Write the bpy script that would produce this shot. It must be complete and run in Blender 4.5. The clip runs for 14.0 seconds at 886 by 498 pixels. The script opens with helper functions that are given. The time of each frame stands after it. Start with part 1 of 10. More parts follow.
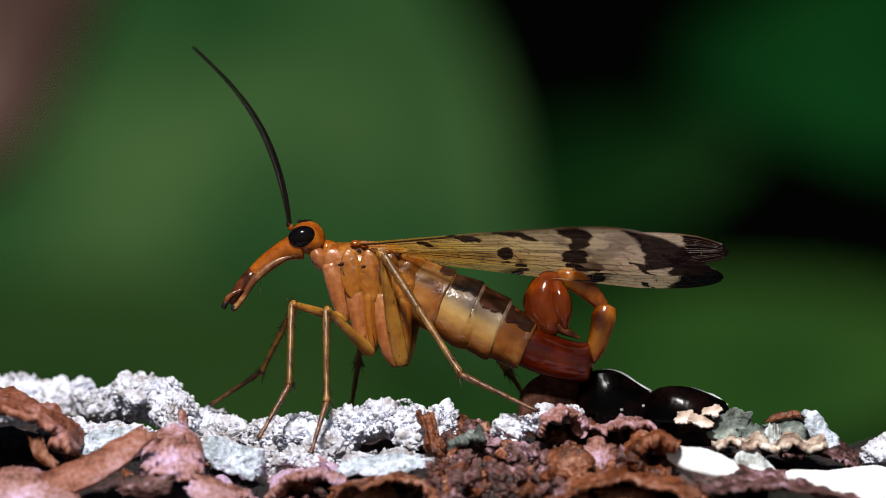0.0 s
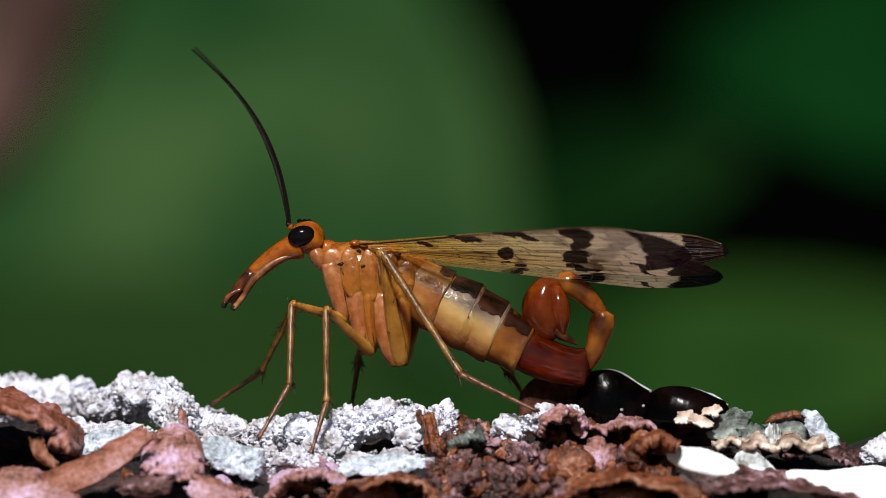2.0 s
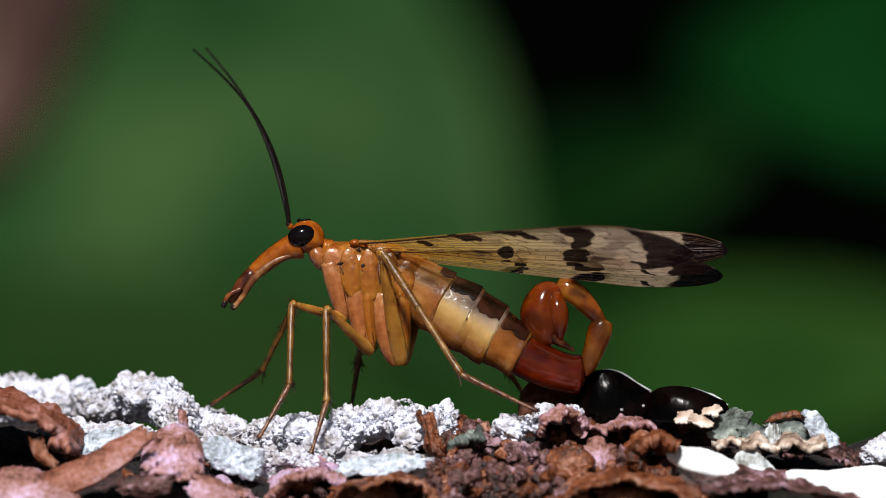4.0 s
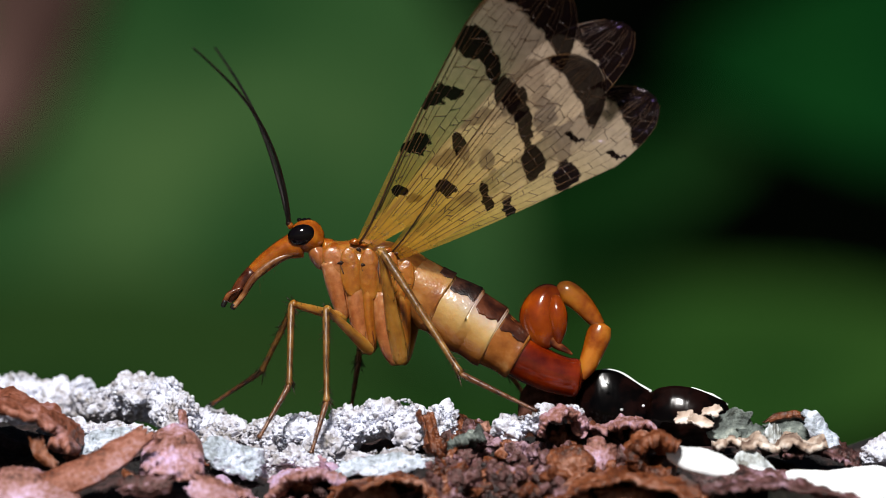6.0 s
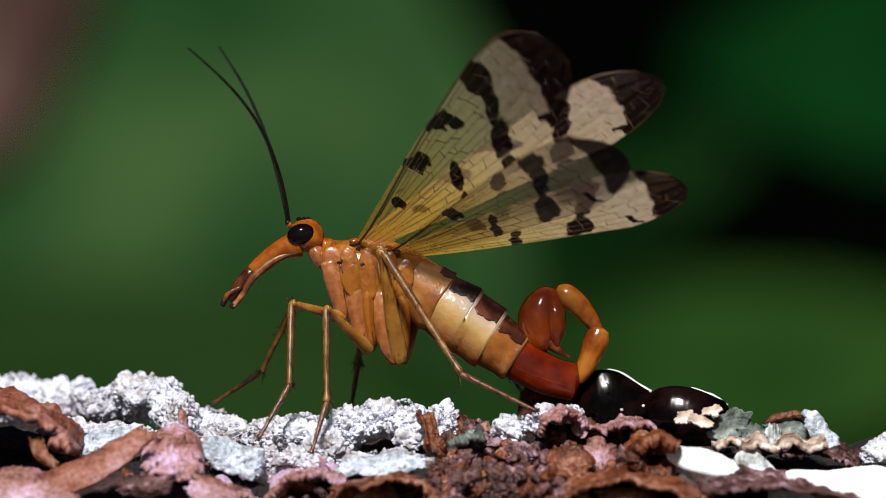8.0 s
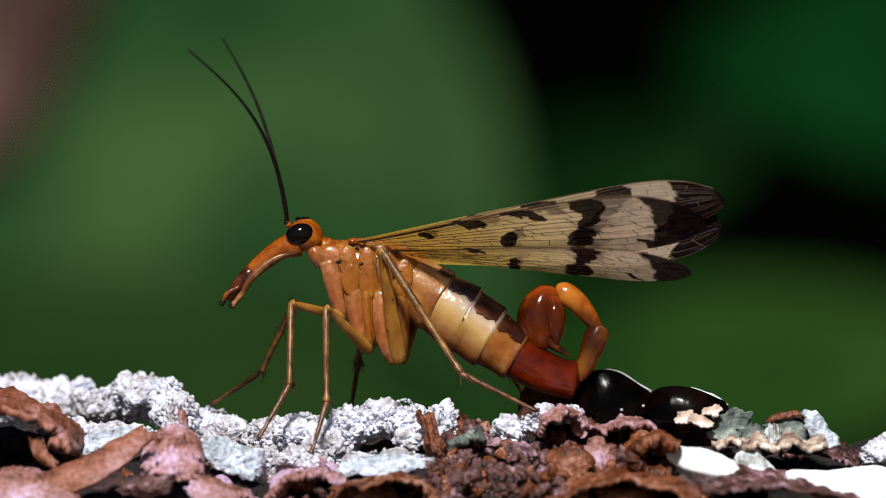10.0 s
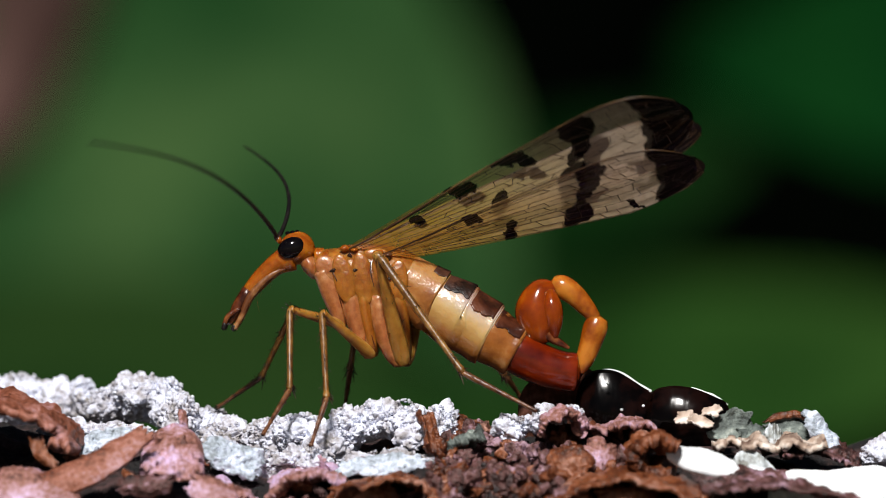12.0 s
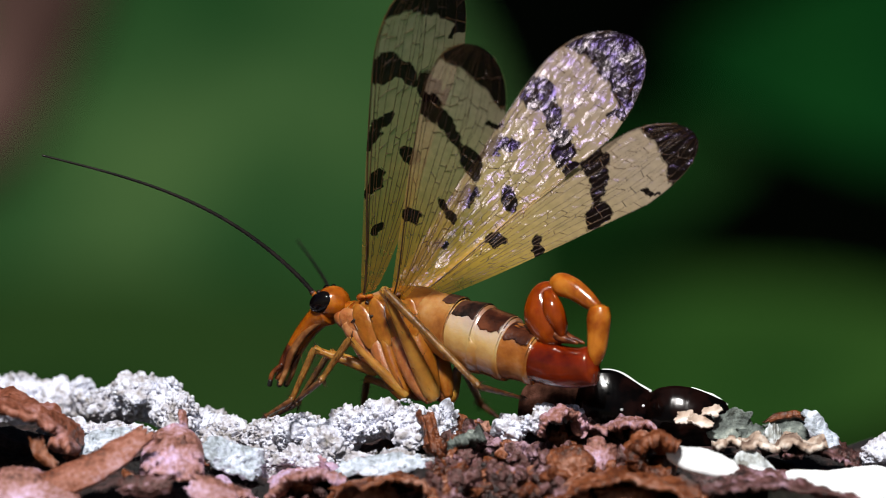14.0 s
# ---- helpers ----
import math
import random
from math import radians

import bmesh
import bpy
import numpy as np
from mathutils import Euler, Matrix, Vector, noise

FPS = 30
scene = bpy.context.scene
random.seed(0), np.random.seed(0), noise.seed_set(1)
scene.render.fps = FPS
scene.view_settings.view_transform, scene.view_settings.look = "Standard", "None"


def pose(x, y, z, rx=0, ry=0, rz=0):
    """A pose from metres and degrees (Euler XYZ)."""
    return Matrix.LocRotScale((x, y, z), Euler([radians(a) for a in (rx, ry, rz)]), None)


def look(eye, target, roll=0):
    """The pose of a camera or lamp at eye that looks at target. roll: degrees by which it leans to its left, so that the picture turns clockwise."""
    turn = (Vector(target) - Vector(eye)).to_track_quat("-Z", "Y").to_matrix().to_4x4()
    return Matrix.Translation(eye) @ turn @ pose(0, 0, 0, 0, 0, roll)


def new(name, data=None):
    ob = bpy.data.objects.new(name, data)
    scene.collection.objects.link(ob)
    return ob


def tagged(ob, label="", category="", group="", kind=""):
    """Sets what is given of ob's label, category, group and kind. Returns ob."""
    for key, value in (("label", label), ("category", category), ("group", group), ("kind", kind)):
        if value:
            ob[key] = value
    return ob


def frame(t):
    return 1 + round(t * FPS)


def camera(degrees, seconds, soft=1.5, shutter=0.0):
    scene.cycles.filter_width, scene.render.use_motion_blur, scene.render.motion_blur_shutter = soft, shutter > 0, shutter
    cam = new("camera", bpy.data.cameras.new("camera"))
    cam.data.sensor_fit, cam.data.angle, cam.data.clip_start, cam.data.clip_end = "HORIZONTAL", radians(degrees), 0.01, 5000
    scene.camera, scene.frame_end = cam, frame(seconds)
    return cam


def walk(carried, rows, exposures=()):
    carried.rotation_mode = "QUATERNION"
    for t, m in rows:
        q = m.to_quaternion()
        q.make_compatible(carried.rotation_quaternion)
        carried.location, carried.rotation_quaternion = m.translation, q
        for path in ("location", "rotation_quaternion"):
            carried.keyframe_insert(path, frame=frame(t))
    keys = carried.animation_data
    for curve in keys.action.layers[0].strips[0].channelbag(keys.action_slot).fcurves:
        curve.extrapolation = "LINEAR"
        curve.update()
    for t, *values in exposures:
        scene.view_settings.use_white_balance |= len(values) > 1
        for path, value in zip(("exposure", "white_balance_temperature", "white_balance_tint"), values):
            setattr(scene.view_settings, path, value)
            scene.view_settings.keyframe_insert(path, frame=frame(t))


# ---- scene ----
# A scorpionfly on a lichen-covered branch, close up. Lengths below are in millimetres.
from mathutils import Quaternion

MM = 0.001

cam = camera(6.487, 14.0, soft=0.75, shutter=0.35)
cam.data.dof.use_dof = True
cam.data.dof.focus_distance = 0.299
cam.data.dof.aperture_fstop = 70
EYE = look((0, -0.3, 0), (0, 0, 0))
walk(cam, [(0, EYE), (14.0, EYE)])

# ---- light ----
world = bpy.data.worlds.new("sky")
scene.world = world
world.use_nodes = True
wn = world.node_tree
sky = wn.nodes.new("ShaderNodeTexSky")
sky.sky_type, sky.sun_disc = "NISHITA", False
SUN_EL, SUN_AZ = radians(42), radians(186)
sky.sun_elevation, sky.sun_rotation = SUN_EL, SUN_AZ
wn.nodes["Background"].inputs[1].default_value = 0.017
wn.links.new(sky.outputs[0], wn.nodes["Background"].inputs[0])
sun = new("sun", bpy.data.lights.new("sun", "SUN"))
sun.data.energy, sun.data.angle, sun.data.color = 4.6, radians(8.0), (1.0, 0.97, 0.94)
TO_SUN = Vector((math.sin(SUN_AZ) * math.cos(SUN_EL), math.cos(SUN_AZ) * math.cos(SUN_EL), math.sin(SUN_EL)))
sun.matrix_world = look(TO_SUN * 2, (0, 0, 0))
scene.view_settings.exposure = 0.3


# ---- materials ----
def material(name, colours, grain=3.0, patch=0.5, rough=0.5, bump=0.0, bump_scale=6.0, coat=0.0, sss=0.0, spec=0.5, patchiness=0.6, spread=0.18):
    """Mottled colour at two scales (cycles per millimetre), grain and relief."""
    m = bpy.data.materials.new(name)
    m.use_nodes = True
    nt, n, k = m.node_tree, m.node_tree.nodes, m.node_tree.links
    b = n["Principled BSDF"]
    co = n.new("ShaderNodeTexCoord")
    mp = n.new("ShaderNodeMapping")
    mp.inputs["Scale"].default_value = (1000, 1000, 1000)
    k.new(co.outputs["Object"], mp.inputs[0])
    big, small = n.new("ShaderNodeTexNoise"), n.new("ShaderNodeTexNoise")
    for t, s, d in ((big, patch, 3), (small, grain, 5)):
        t.inputs["Scale"].default_value, t.inputs["Detail"].default_value = s, d
        k.new(mp.outputs[0], t.inputs[0])
    mix = n.new("ShaderNodeMix")
    mix.inputs[0].default_value = 1 - patchiness
    k.new(big.outputs[0], mix.inputs[2]), k.new(small.outputs[0], mix.inputs[3])
    ramp = n.new("ShaderNodeValToRGB")
    while len(ramp.color_ramp.elements) < len(colours):
        ramp.color_ramp.elements.new(0.5)
    for i, (e, c) in enumerate(zip(ramp.color_ramp.elements, colours)):
        e.position, e.color = 0.5 - spread / 2 + spread * i / max(1, len(colours) - 1), (*c, 1)
    k.new(mix.outputs[0], ramp.inputs[0])
    k.new(ramp.outputs[0], b.inputs["Base Color"])
    b.inputs["Roughness"].default_value = rough
    b.inputs["Specular IOR Level"].default_value = spec
    b.inputs["Coat Weight"].default_value, b.inputs["Coat Roughness"].default_value = coat, 0.12
    if sss:
        b.inputs["Subsurface Weight"].default_value = sss
        b.inputs["Subsurface Radius"].default_value = (1.0, 0.5, 0.2)
        b.inputs["Subsurface Scale"].default_value = 0.0006
    if bump:
        t = n.new("ShaderNodeTexNoise")
        t.inputs["Scale"].default_value, t.inputs["Detail"].default_value = bump_scale, 6
        k.new(mp.outputs[0], t.inputs[0])
        bp = n.new("ShaderNodeBump")
        bp.inputs["Strength"].default_value, bp.inputs["Distance"].default_value = 1.0, bump * MM
        k.new(t.outputs[0], bp.inputs["Height"]), k.new(bp.outputs[0], b.inputs["Normal"])
    return m


M_BARK = material("bark", [(0.003, 0.002, 0.002), (0.014, 0.006, 0.005), (0.07, 0.034, 0.032)], 2.5, 0.5, 0.75, 0.3, 5)
M_FLAKE = material("bark_flake", [(0.045, 0.011, 0.005), (0.19, 0.055, 0.025), (0.31, 0.12, 0.08), (0.45, 0.26, 0.28)], 6.0, 0.45, 0.5, 0.07, 12, patchiness=0.65, spread=0.26)
M_LILAC = material("weathered_bark", [(0.06, 0.018, 0.014), (0.26, 0.11, 0.08), (0.43, 0.25, 0.29), (0.62, 0.45, 0.66)], 5.0, 0.5, 0.55, 0.08, 10, patchiness=0.65, spread=0.26)
M_RUST = material("rusty_bark", [(0.02, 0.005, 0.002), (0.1, 0.024, 0.006), (0.2, 0.06, 0.02), (0.36, 0.18, 0.13)], 4.0, 0.5, 0.4, 0.1, 8, patchiness=0.6, spread=0.26)
M_CRUMB = material("crumbled_bark", [(0.008, 0.003, 0.003), (0.05, 0.017, 0.013), (0.13, 0.055, 0.05), (0.34, 0.21, 0.26)], 3.0, 0.6, 0.5, 0.14, 7, patchiness=0.5, spread=0.24)
M_LICHEN = material("grey_lichen", [(0.17, 0.15, 0.11), (0.4, 0.38, 0.41), (0.67, 0.69, 0.8), (0.83, 0.87, 1.0)], 3.2, 0.35, 0.75, 0.08, 9, patchiness=0.5, spread=0.3)
M_LOBE = material("pale_lobed_lichen", [(0.2, 0.2, 0.18), (0.48, 0.52, 0.53), (0.74, 0.77, 0.82)], 2.2, 0.8, 0.6, 0.12, 4, patchiness=0.5)
M_WHITE = material("smooth_white_lichen", [(0.62, 0.64, 0.64), (0.8, 0.82, 0.84), (0.9, 0.92, 0.93)], 1.5, 0.5, 0.6, 0.04, 4, patchiness=0.7)
M_PALE = material("bluish_white_lichen", [(0.22, 0.25, 0.27), (0.47, 0.53, 0.62), (0.75, 0.81, 0.95)], 4.0, 0.9, 0.65, 0.14, 6, patchiness=0.5, spread=0.26)
M_CREAMY = material("cream_lichen", [(0.3, 0.2, 0.14), (0.58, 0.46, 0.38), (0.8, 0.74, 0.68)], 2.5, 0.8, 0.55, 0.06, 7, spread=0.26)
M_FRILL = material("cream_lichen_rim", [(0.12, 0.07, 0.05), (0.42, 0.31, 0.24), (0.78, 0.7, 0.62)], 1.8, 0.7, 0.55, 0.08, 5)
M_LOBE_GREEN = material("green_grey_lichen", [(0.02, 0.024, 0.022), (0.075, 0.09, 0.082), (0.17, 0.2, 0.18), (0.5, 0.54, 0.48)], 3.5, 0.6, 0.7, 0.1, 8, patchiness=0.6, spread=0.3)
M_FUNGUS = material("black_fungus", [(0.0006, 0.0004, 0.0004), (0.0015, 0.0008, 0.0007), (0.006, 0.002, 0.0015)], 2.0, 0.5, 0.13, 0.0, 3, spec=0.12)
M_CAP = material("brown_fungus_cap", [(0.01, 0.004, 0.003), (0.055, 0.022, 0.014), (0.13, 0.056, 0.04)], 4.0, 0.6, 0.8, 0.05, 9, spec=0.03, spread=0.3)
M_BODY = material("amber_cuticle", [(0.14, 0.03, 0.002), (0.24, 0.075, 0.006), (0.33, 0.12, 0.014), (0.44, 0.2, 0.05)], 4.0, 0.8, 0.3, 0.014, 10, sss=0.5, coat=0.25, spread=0.42)
M_PLATE = material("pink_tan_cuticle", [(0.13, 0.03, 0.005), (0.27, 0.085, 0.022), (0.39, 0.155, 0.056), (0.54, 0.29, 0.16)], 4.5, 0.8, 0.3, 0.014, 10, sss=0.45, coat=0.3, spread=0.4)
M_HEAD = material("orange_cuticle", [(0.15, 0.026, 0.001), (0.29, 0.075, 0.003), (0.42, 0.14, 0.01)], 2.5, 0.8, 0.24, 0.02, 6, sss=0.4, coat=0.3, spread=0.34)
M_DARK = material("dark_brown_cuticle", [(0.006, 0.0025, 0.0015), (0.02, 0.007, 0.004), (0.06, 0.022, 0.012)], 3.0, 0.9, 0.42, 0.03, 7, spec=0.3)
M_BACK = material("brown_back_plate", [(0.01, 0.003, 0.002), (0.045, 0.012, 0.005), (0.12, 0.035, 0.014)], 2.0, 0.9, 0.25, 0.02, 6, spec=0.4, spread=0.3)
M_FEMUR = material("amber_femur", [(0.16, 0.06, 0.007), (0.29, 0.13, 0.018), (0.42, 0.22, 0.05)], 3.0, 0.9, 0.3, 0.02, 7, sss=0.45, spread=0.34)
M_BASE = material("tan_cream_cuticle", [(0.17, 0.048, 0.007), (0.31, 0.125, 0.03), (0.43, 0.24, 0.095)], 2.4, 0.8, 0.26, 0.02, 6, sss=0.4, coat=0.3, spread=0.36)
M_BEAK = material("beak_tip", [(0.03, 0.006, 0.002), (0.09, 0.02, 0.006), (0.2, 0.06, 0.015)], 3.0, 1.0, 0.25, 0.02, 6)
M_PALP = material("tan_palp", [(0.1, 0.03, 0.008), (0.22, 0.085, 0.025), (0.34, 0.17, 0.07)], 3.0, 1.0, 0.35, 0.02, 6)
M_BLACK = material("black_cuticle", [(0.004, 0.003, 0.003), (0.008, 0.006, 0.005), (0.014, 0.01, 0.009)], 5, 1, 0.45, spec=0.3)
M_EYE = material("eye", [(0.002, 0.001, 0.002), (0.003, 0.002, 0.002), (0.004, 0.003, 0.003)], 5, 1, 0.09, spec=0.3)
M_TAN = material("tan_abdomen", [(0.12, 0.03, 0.004), (0.26, 0.085, 0.014), (0.42, 0.21, 0.07)], 2.0, 0.8, 0.22, 0.02, 5, sss=0.3, coat=0.4, spread=0.34)
M_RED = material("red_brown_cuticle", [(0.05, 0.003, 0.0004), (0.14, 0.012, 0.0008), (0.3, 0.045, 0.002)], 1.4, 0.45, 0.12, 0.0, 3, coat=0.6, sss=0.15, spec=0.4, spread=0.34)
M_BULB = material("orange_red_bulb", [(0.1, 0.009, 0.0006), (0.22, 0.034, 0.001), (0.42, 0.1, 0.004)], 1.6, 0.45, 0.14, 0.0, 3, coat=0.6, sss=0.3, spec=0.3, spread=0.34)
M_ORANGE = material("orange_tail", [(0.17, 0.032, 0.002), (0.3, 0.08, 0.004), (0.43, 0.15, 0.014)], 1.8, 0.6, 0.2, 0.012, 5, coat=0.6, sss=0.5)
M_LEG = material("straw_brown_leg", [(0.065, 0.024, 0.004), (0.145, 0.062, 0.01), (0.26, 0.13, 0.03)], 4.0, 1.2, 0.38, 0.02, 8, sss=0.3, spread=0.3)
M_TARSUS = material("brown_tarsus", [(0.045, 0.014, 0.005), (0.1, 0.034, 0.011), (0.19, 0.08, 0.03)], 3, 0.8, 0.35, 0.03, 8)
M_VEIN = material("wing_vein", [(0.02, 0.008, 0.003), (0.05, 0.022, 0.007), (0.1, 0.048, 0.014)], 1.5, 0.3, 0.4)
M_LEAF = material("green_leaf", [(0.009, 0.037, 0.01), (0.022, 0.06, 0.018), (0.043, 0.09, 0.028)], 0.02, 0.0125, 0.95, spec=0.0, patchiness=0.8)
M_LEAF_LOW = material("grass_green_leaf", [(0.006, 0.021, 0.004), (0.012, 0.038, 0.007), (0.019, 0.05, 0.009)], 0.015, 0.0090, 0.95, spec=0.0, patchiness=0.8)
# the next three leaf greens have shade mixed into their base colour
M_LEAF_SHADE = material("shade_tinted_leaf", [(0.003, 0.012, 0.003), (0.006, 0.021, 0.005), (0.012, 0.03, 0.007)], 0.015, 0.0090, 0.95, spec=0.0, patchiness=0.8)
M_LEAF_DEEP = material("deep_shade_tinted_leaf", [(0.0015, 0.009, 0.002), (0.003, 0.015, 0.003), (0.006, 0.022, 0.005)], 0.015, 0.0090, 0.95, spec=0.0, patchiness=0.8)
M_LEAF_DARK = material("deep_green_shade_tint", [(0.001, 0.013, 0.003), (0.002, 0.02, 0.004), (0.003, 0.027, 0.005)], 0.010, 0.0060, 0.95, spec=0.0, patchiness=0.8)
M_STEM = material("brown_stem", [(0.045, 0.022, 0.018), (0.075, 0.04, 0.033), (0.11, 0.06, 0.05)], 0.1, 0.03, 0.8, spec=0.2)
# deep shade of the undergrowth, put in as a near-black base colour
M_WOODS = material("shade_black_undergrowth", [(0.0003, 0.0003, 0.0003), (0.0005, 0.0008, 0.0005), (0.0008, 0.0016, 0.0008)], 0.005, 0.002, 0.9, spec=0.0)
M_SOIL = material("forest_floor", [(0.03, 0.02, 0.012), (0.06, 0.045, 0.025), (0.05, 0.07, 0.025)], 0.08, 0.01, 0.9, 2.0, 0.1)


def ringed_cuticle(name, bands, rough=0.2):
    """Pigment in bands from belly to back, with the flank's sheen as paler bands, across an axis that falls 27.5
    degrees tailwards, blurred and mottled.
    """
    m = material(name, [c for _, c in bands], 2.4, 0.9, rough, 0.03, 4.0, sss=0.2, coat=0.35)
    n, k = m.node_tree.nodes, m.node_tree.links
    co = next(x for x in n if x.bl_idname == "ShaderNodeTexCoord")
    ramp = next(x for x in n if x.bl_idname == "ShaderNodeValToRGB")
    mix = next(x for x in n if x.bl_idname == "ShaderNodeMix")
    dot = n.new("ShaderNodeVectorMath")
    dot.operation = "DOT_PRODUCT"
    dot.inputs[1].default_value = (0.46 / 2.6 / MM, 0, 0.887 / 2.6 / MM)
    k.new(co.outputs["Object"], dot.inputs[0])
    add = n.new("ShaderNodeMath")
    add.operation = "MULTIPLY_ADD"
    add.inputs[1].default_value = 0.45
    k.new(mix.outputs[0], add.inputs[0])
    k.new(dot.outputs["Value"], add.inputs[2])
    shift = n.new("ShaderNodeMath")
    shift.inputs[1].default_value = 0.5 - 0.225 + 0.06
    k.new(add.outputs[0], shift.inputs[0])
    k.new(shift.outputs[0], ramp.inputs[0])
    for e, (p, _) in zip(ramp.color_ramp.elements, bands):
        e.position = p
    return m


# bands at 0.64 and 0.8 put the upper flank's sheen into the colour
M_CREAM = ringed_cuticle("cream_abdomen", [(0.04, (0.18, 0.048, 0.006)), (0.18, (0.27, 0.1, 0.018)), (0.32, (0.36, 0.19, 0.055)), (0.48, (0.46, 0.29, 0.11)), (0.64, (0.47, 0.34, 0.22)), (0.8, (0.42, 0.29, 0.24)), (0.96, (0.2, 0.085, 0.036))])


# ---- shaping ----
PIVOT = {}


def part(name, bm, mat, parent=None, label="", pivot=None, smooth=True):
    """Links a bmesh (in mm, in the place's space) as one mesh object with its origin at pivot, under parent."""
    pivot = Vector(pivot) if pivot is not None else (Vector(PIVOT[parent.name]) if parent else Vector())
    me = bpy.data.meshes.new(name)
    bm.transform(Matrix.Scale(MM, 4) @ Matrix.Translation(-pivot))
    bmesh.ops.recalc_face_normals(bm, faces=bm.faces)
    bm.to_mesh(me)
    bm.free()
    for p in me.polygons:
        p.use_smooth = smooth
    me.materials.append(mat)
    ob = new(name, me)
    base = Vector()
    if parent:
        ob.parent = parent
        base = Vector(PIVOT[parent.name])
    ob.location = (pivot - base) * MM
    PIVOT[ob.name] = tuple(pivot)
    if label:
        ob["label"] = label
    return ob


def thing(name, base, label, category, group="", kind=""):
    ob = new(name)
    ob.empty_display_size = 0.002
    ob.location = Vector(base) * MM
    PIVOT[ob.name] = tuple(base)
    return tagged(ob, label, category, group, kind)


def spline(pts, n):
    """n + 1 points on a Catmull-Rom curve through rows of numbers."""
    a = np.array(pts, float)
    a = np.vstack([2 * a[0] - a[1], a, 2 * a[-1] - a[-2]])
    out = []
    for s in np.linspace(0, len(pts) - 1, n + 1):
        i = min(int(s), len(pts) - 2)
        t = s - i
        p0, p1, p2, p3 = a[i:i + 4]
        out.append(0.5 * (2 * p1 + (p2 - p0) * t + (2 * p0 - 5 * p1 + 4 * p2 - p3) * t * t + (3 * p1 - p0 - 3 * p2 + p3) * t ** 3))
    return out


def sweep(bm, rows, n=24, seg=14, wide=1.0, side=(0, 1, 0), smooth=True):
    """A rounded tube along rows of x, y, z, radius; wide: the ratio of its width along side to its height."""
    rows = spline(rows, n) if smooth else [np.array(r, float) for r in rows]
    side = Vector(side).normalized()
    rings = []
    for i, r in enumerate(rows):
        c = Vector(r[:3])
        t = (Vector(rows[min(i + 1, len(rows) - 1)][:3]) - Vector(rows[max(i - 1, 0)][:3])).normalized()
        s = (side - t * side.dot(t)).normalized()
        u = t.cross(s)
        w = r[4] if len(r) > 4 else r[3] * wide
        rings.append([bm.verts.new(c + u * (max(r[3], 0.002) * math.cos(a)) + s * (max(w, 0.002) * math.sin(a)))
                      for a in (2 * math.pi * j / seg for j in range(seg))])
    for a, b in zip(rings, rings[1:]):
        for j in range(seg):
            bm.faces.new((a[j], a[(j + 1) % seg], b[(j + 1) % seg], b[j]))
    for ring, end in ((rings[0], 0), (rings[-1], -1)):
        r = rows[end]
        o = rows[1 if end == 0 else -2]
        tip = bm.verts.new(Vector(r[:3]) + (Vector(r[:3]) - Vector(o[:3])).normalized() * min(r[3], r[4] if len(r) > 4 else r[3]) * 0.45)
        for j in range(seg):
            bm.faces.new((ring[j], ring[(j + 1) % seg], tip))
    return bm


def tube(rows, **kw):
    return sweep(bmesh.new(), rows, **kw)


def shell(rows, a0, a1, thick, n=14, seg=22):
    """A curved plate that covers part of a limb's round, angles from its top; its borders are uneven."""
    bm = bmesh.new()
    rows = spline(rows, n)
    layers = []
    for lift in (0.0, -thick):
        grid = []
        for i, r in enumerate(rows):
            c = Vector(r[:3])
            t = (Vector(rows[min(i + 1, n)][:3]) - Vector(rows[max(i - 1, 0)][:3])).normalized()
            s = Vector((0, 1, 0))
            u = t.cross(s)
            ring = []
            for j in range(seg + 1):
                k = 1 + 0.14 * noise.fractal(Vector((c.x * 2.4, j // (seg // 2) * 9, 3)), 0.9, 2.1, 3)
                a = radians((a0 + a1) / 2 + (a1 - a0) * (j / seg - 0.5) * k)
                ring.append(bm.verts.new(c + u * ((r[3] + lift) * math.cos(a)) + s * ((r[4] + lift) * math.sin(a))))
            grid.append(ring)
        layers.append(grid)
    for g in layers:
        for i in range(n):
            for j in range(seg):
                bm.faces.new((g[i][j], g[i + 1][j], g[i + 1][j + 1], g[i][j + 1]))
    top, low = layers
    for i in range(n):
        for j in (0, seg):
            bm.faces.new((top[i][j], top[i + 1][j], low[i + 1][j], low[i][j]))
    for j in range(seg):
        for i in (0, n):
            bm.faces.new((top[i][j], top[i][j + 1], low[i][j + 1], low[i][j]))
    return bm


def blob(bm, c, r, sub=3, amp=0.0, freq=1.0, seed=0.0, turn=None):
    """A rounded lump with radii r and a rough surface."""
    m = Matrix.Translation(c) @ (turn.to_matrix().to_4x4() if turn else Matrix()) @ Matrix.Diagonal((*r, 1))
    vs = bmesh.ops.create_icosphere(bm, subdivisions=sub, radius=1)["verts"]
    off = Vector((seed * 7.3, seed * 3.1, seed * 5.7))
    for v in vs:
        d = v.co.copy()
        v.co = m @ v.co
        if amp:
            v.co += d * amp * noise.fractal(v.co * freq + off, 0.9, 2.1, 4)
    return bm


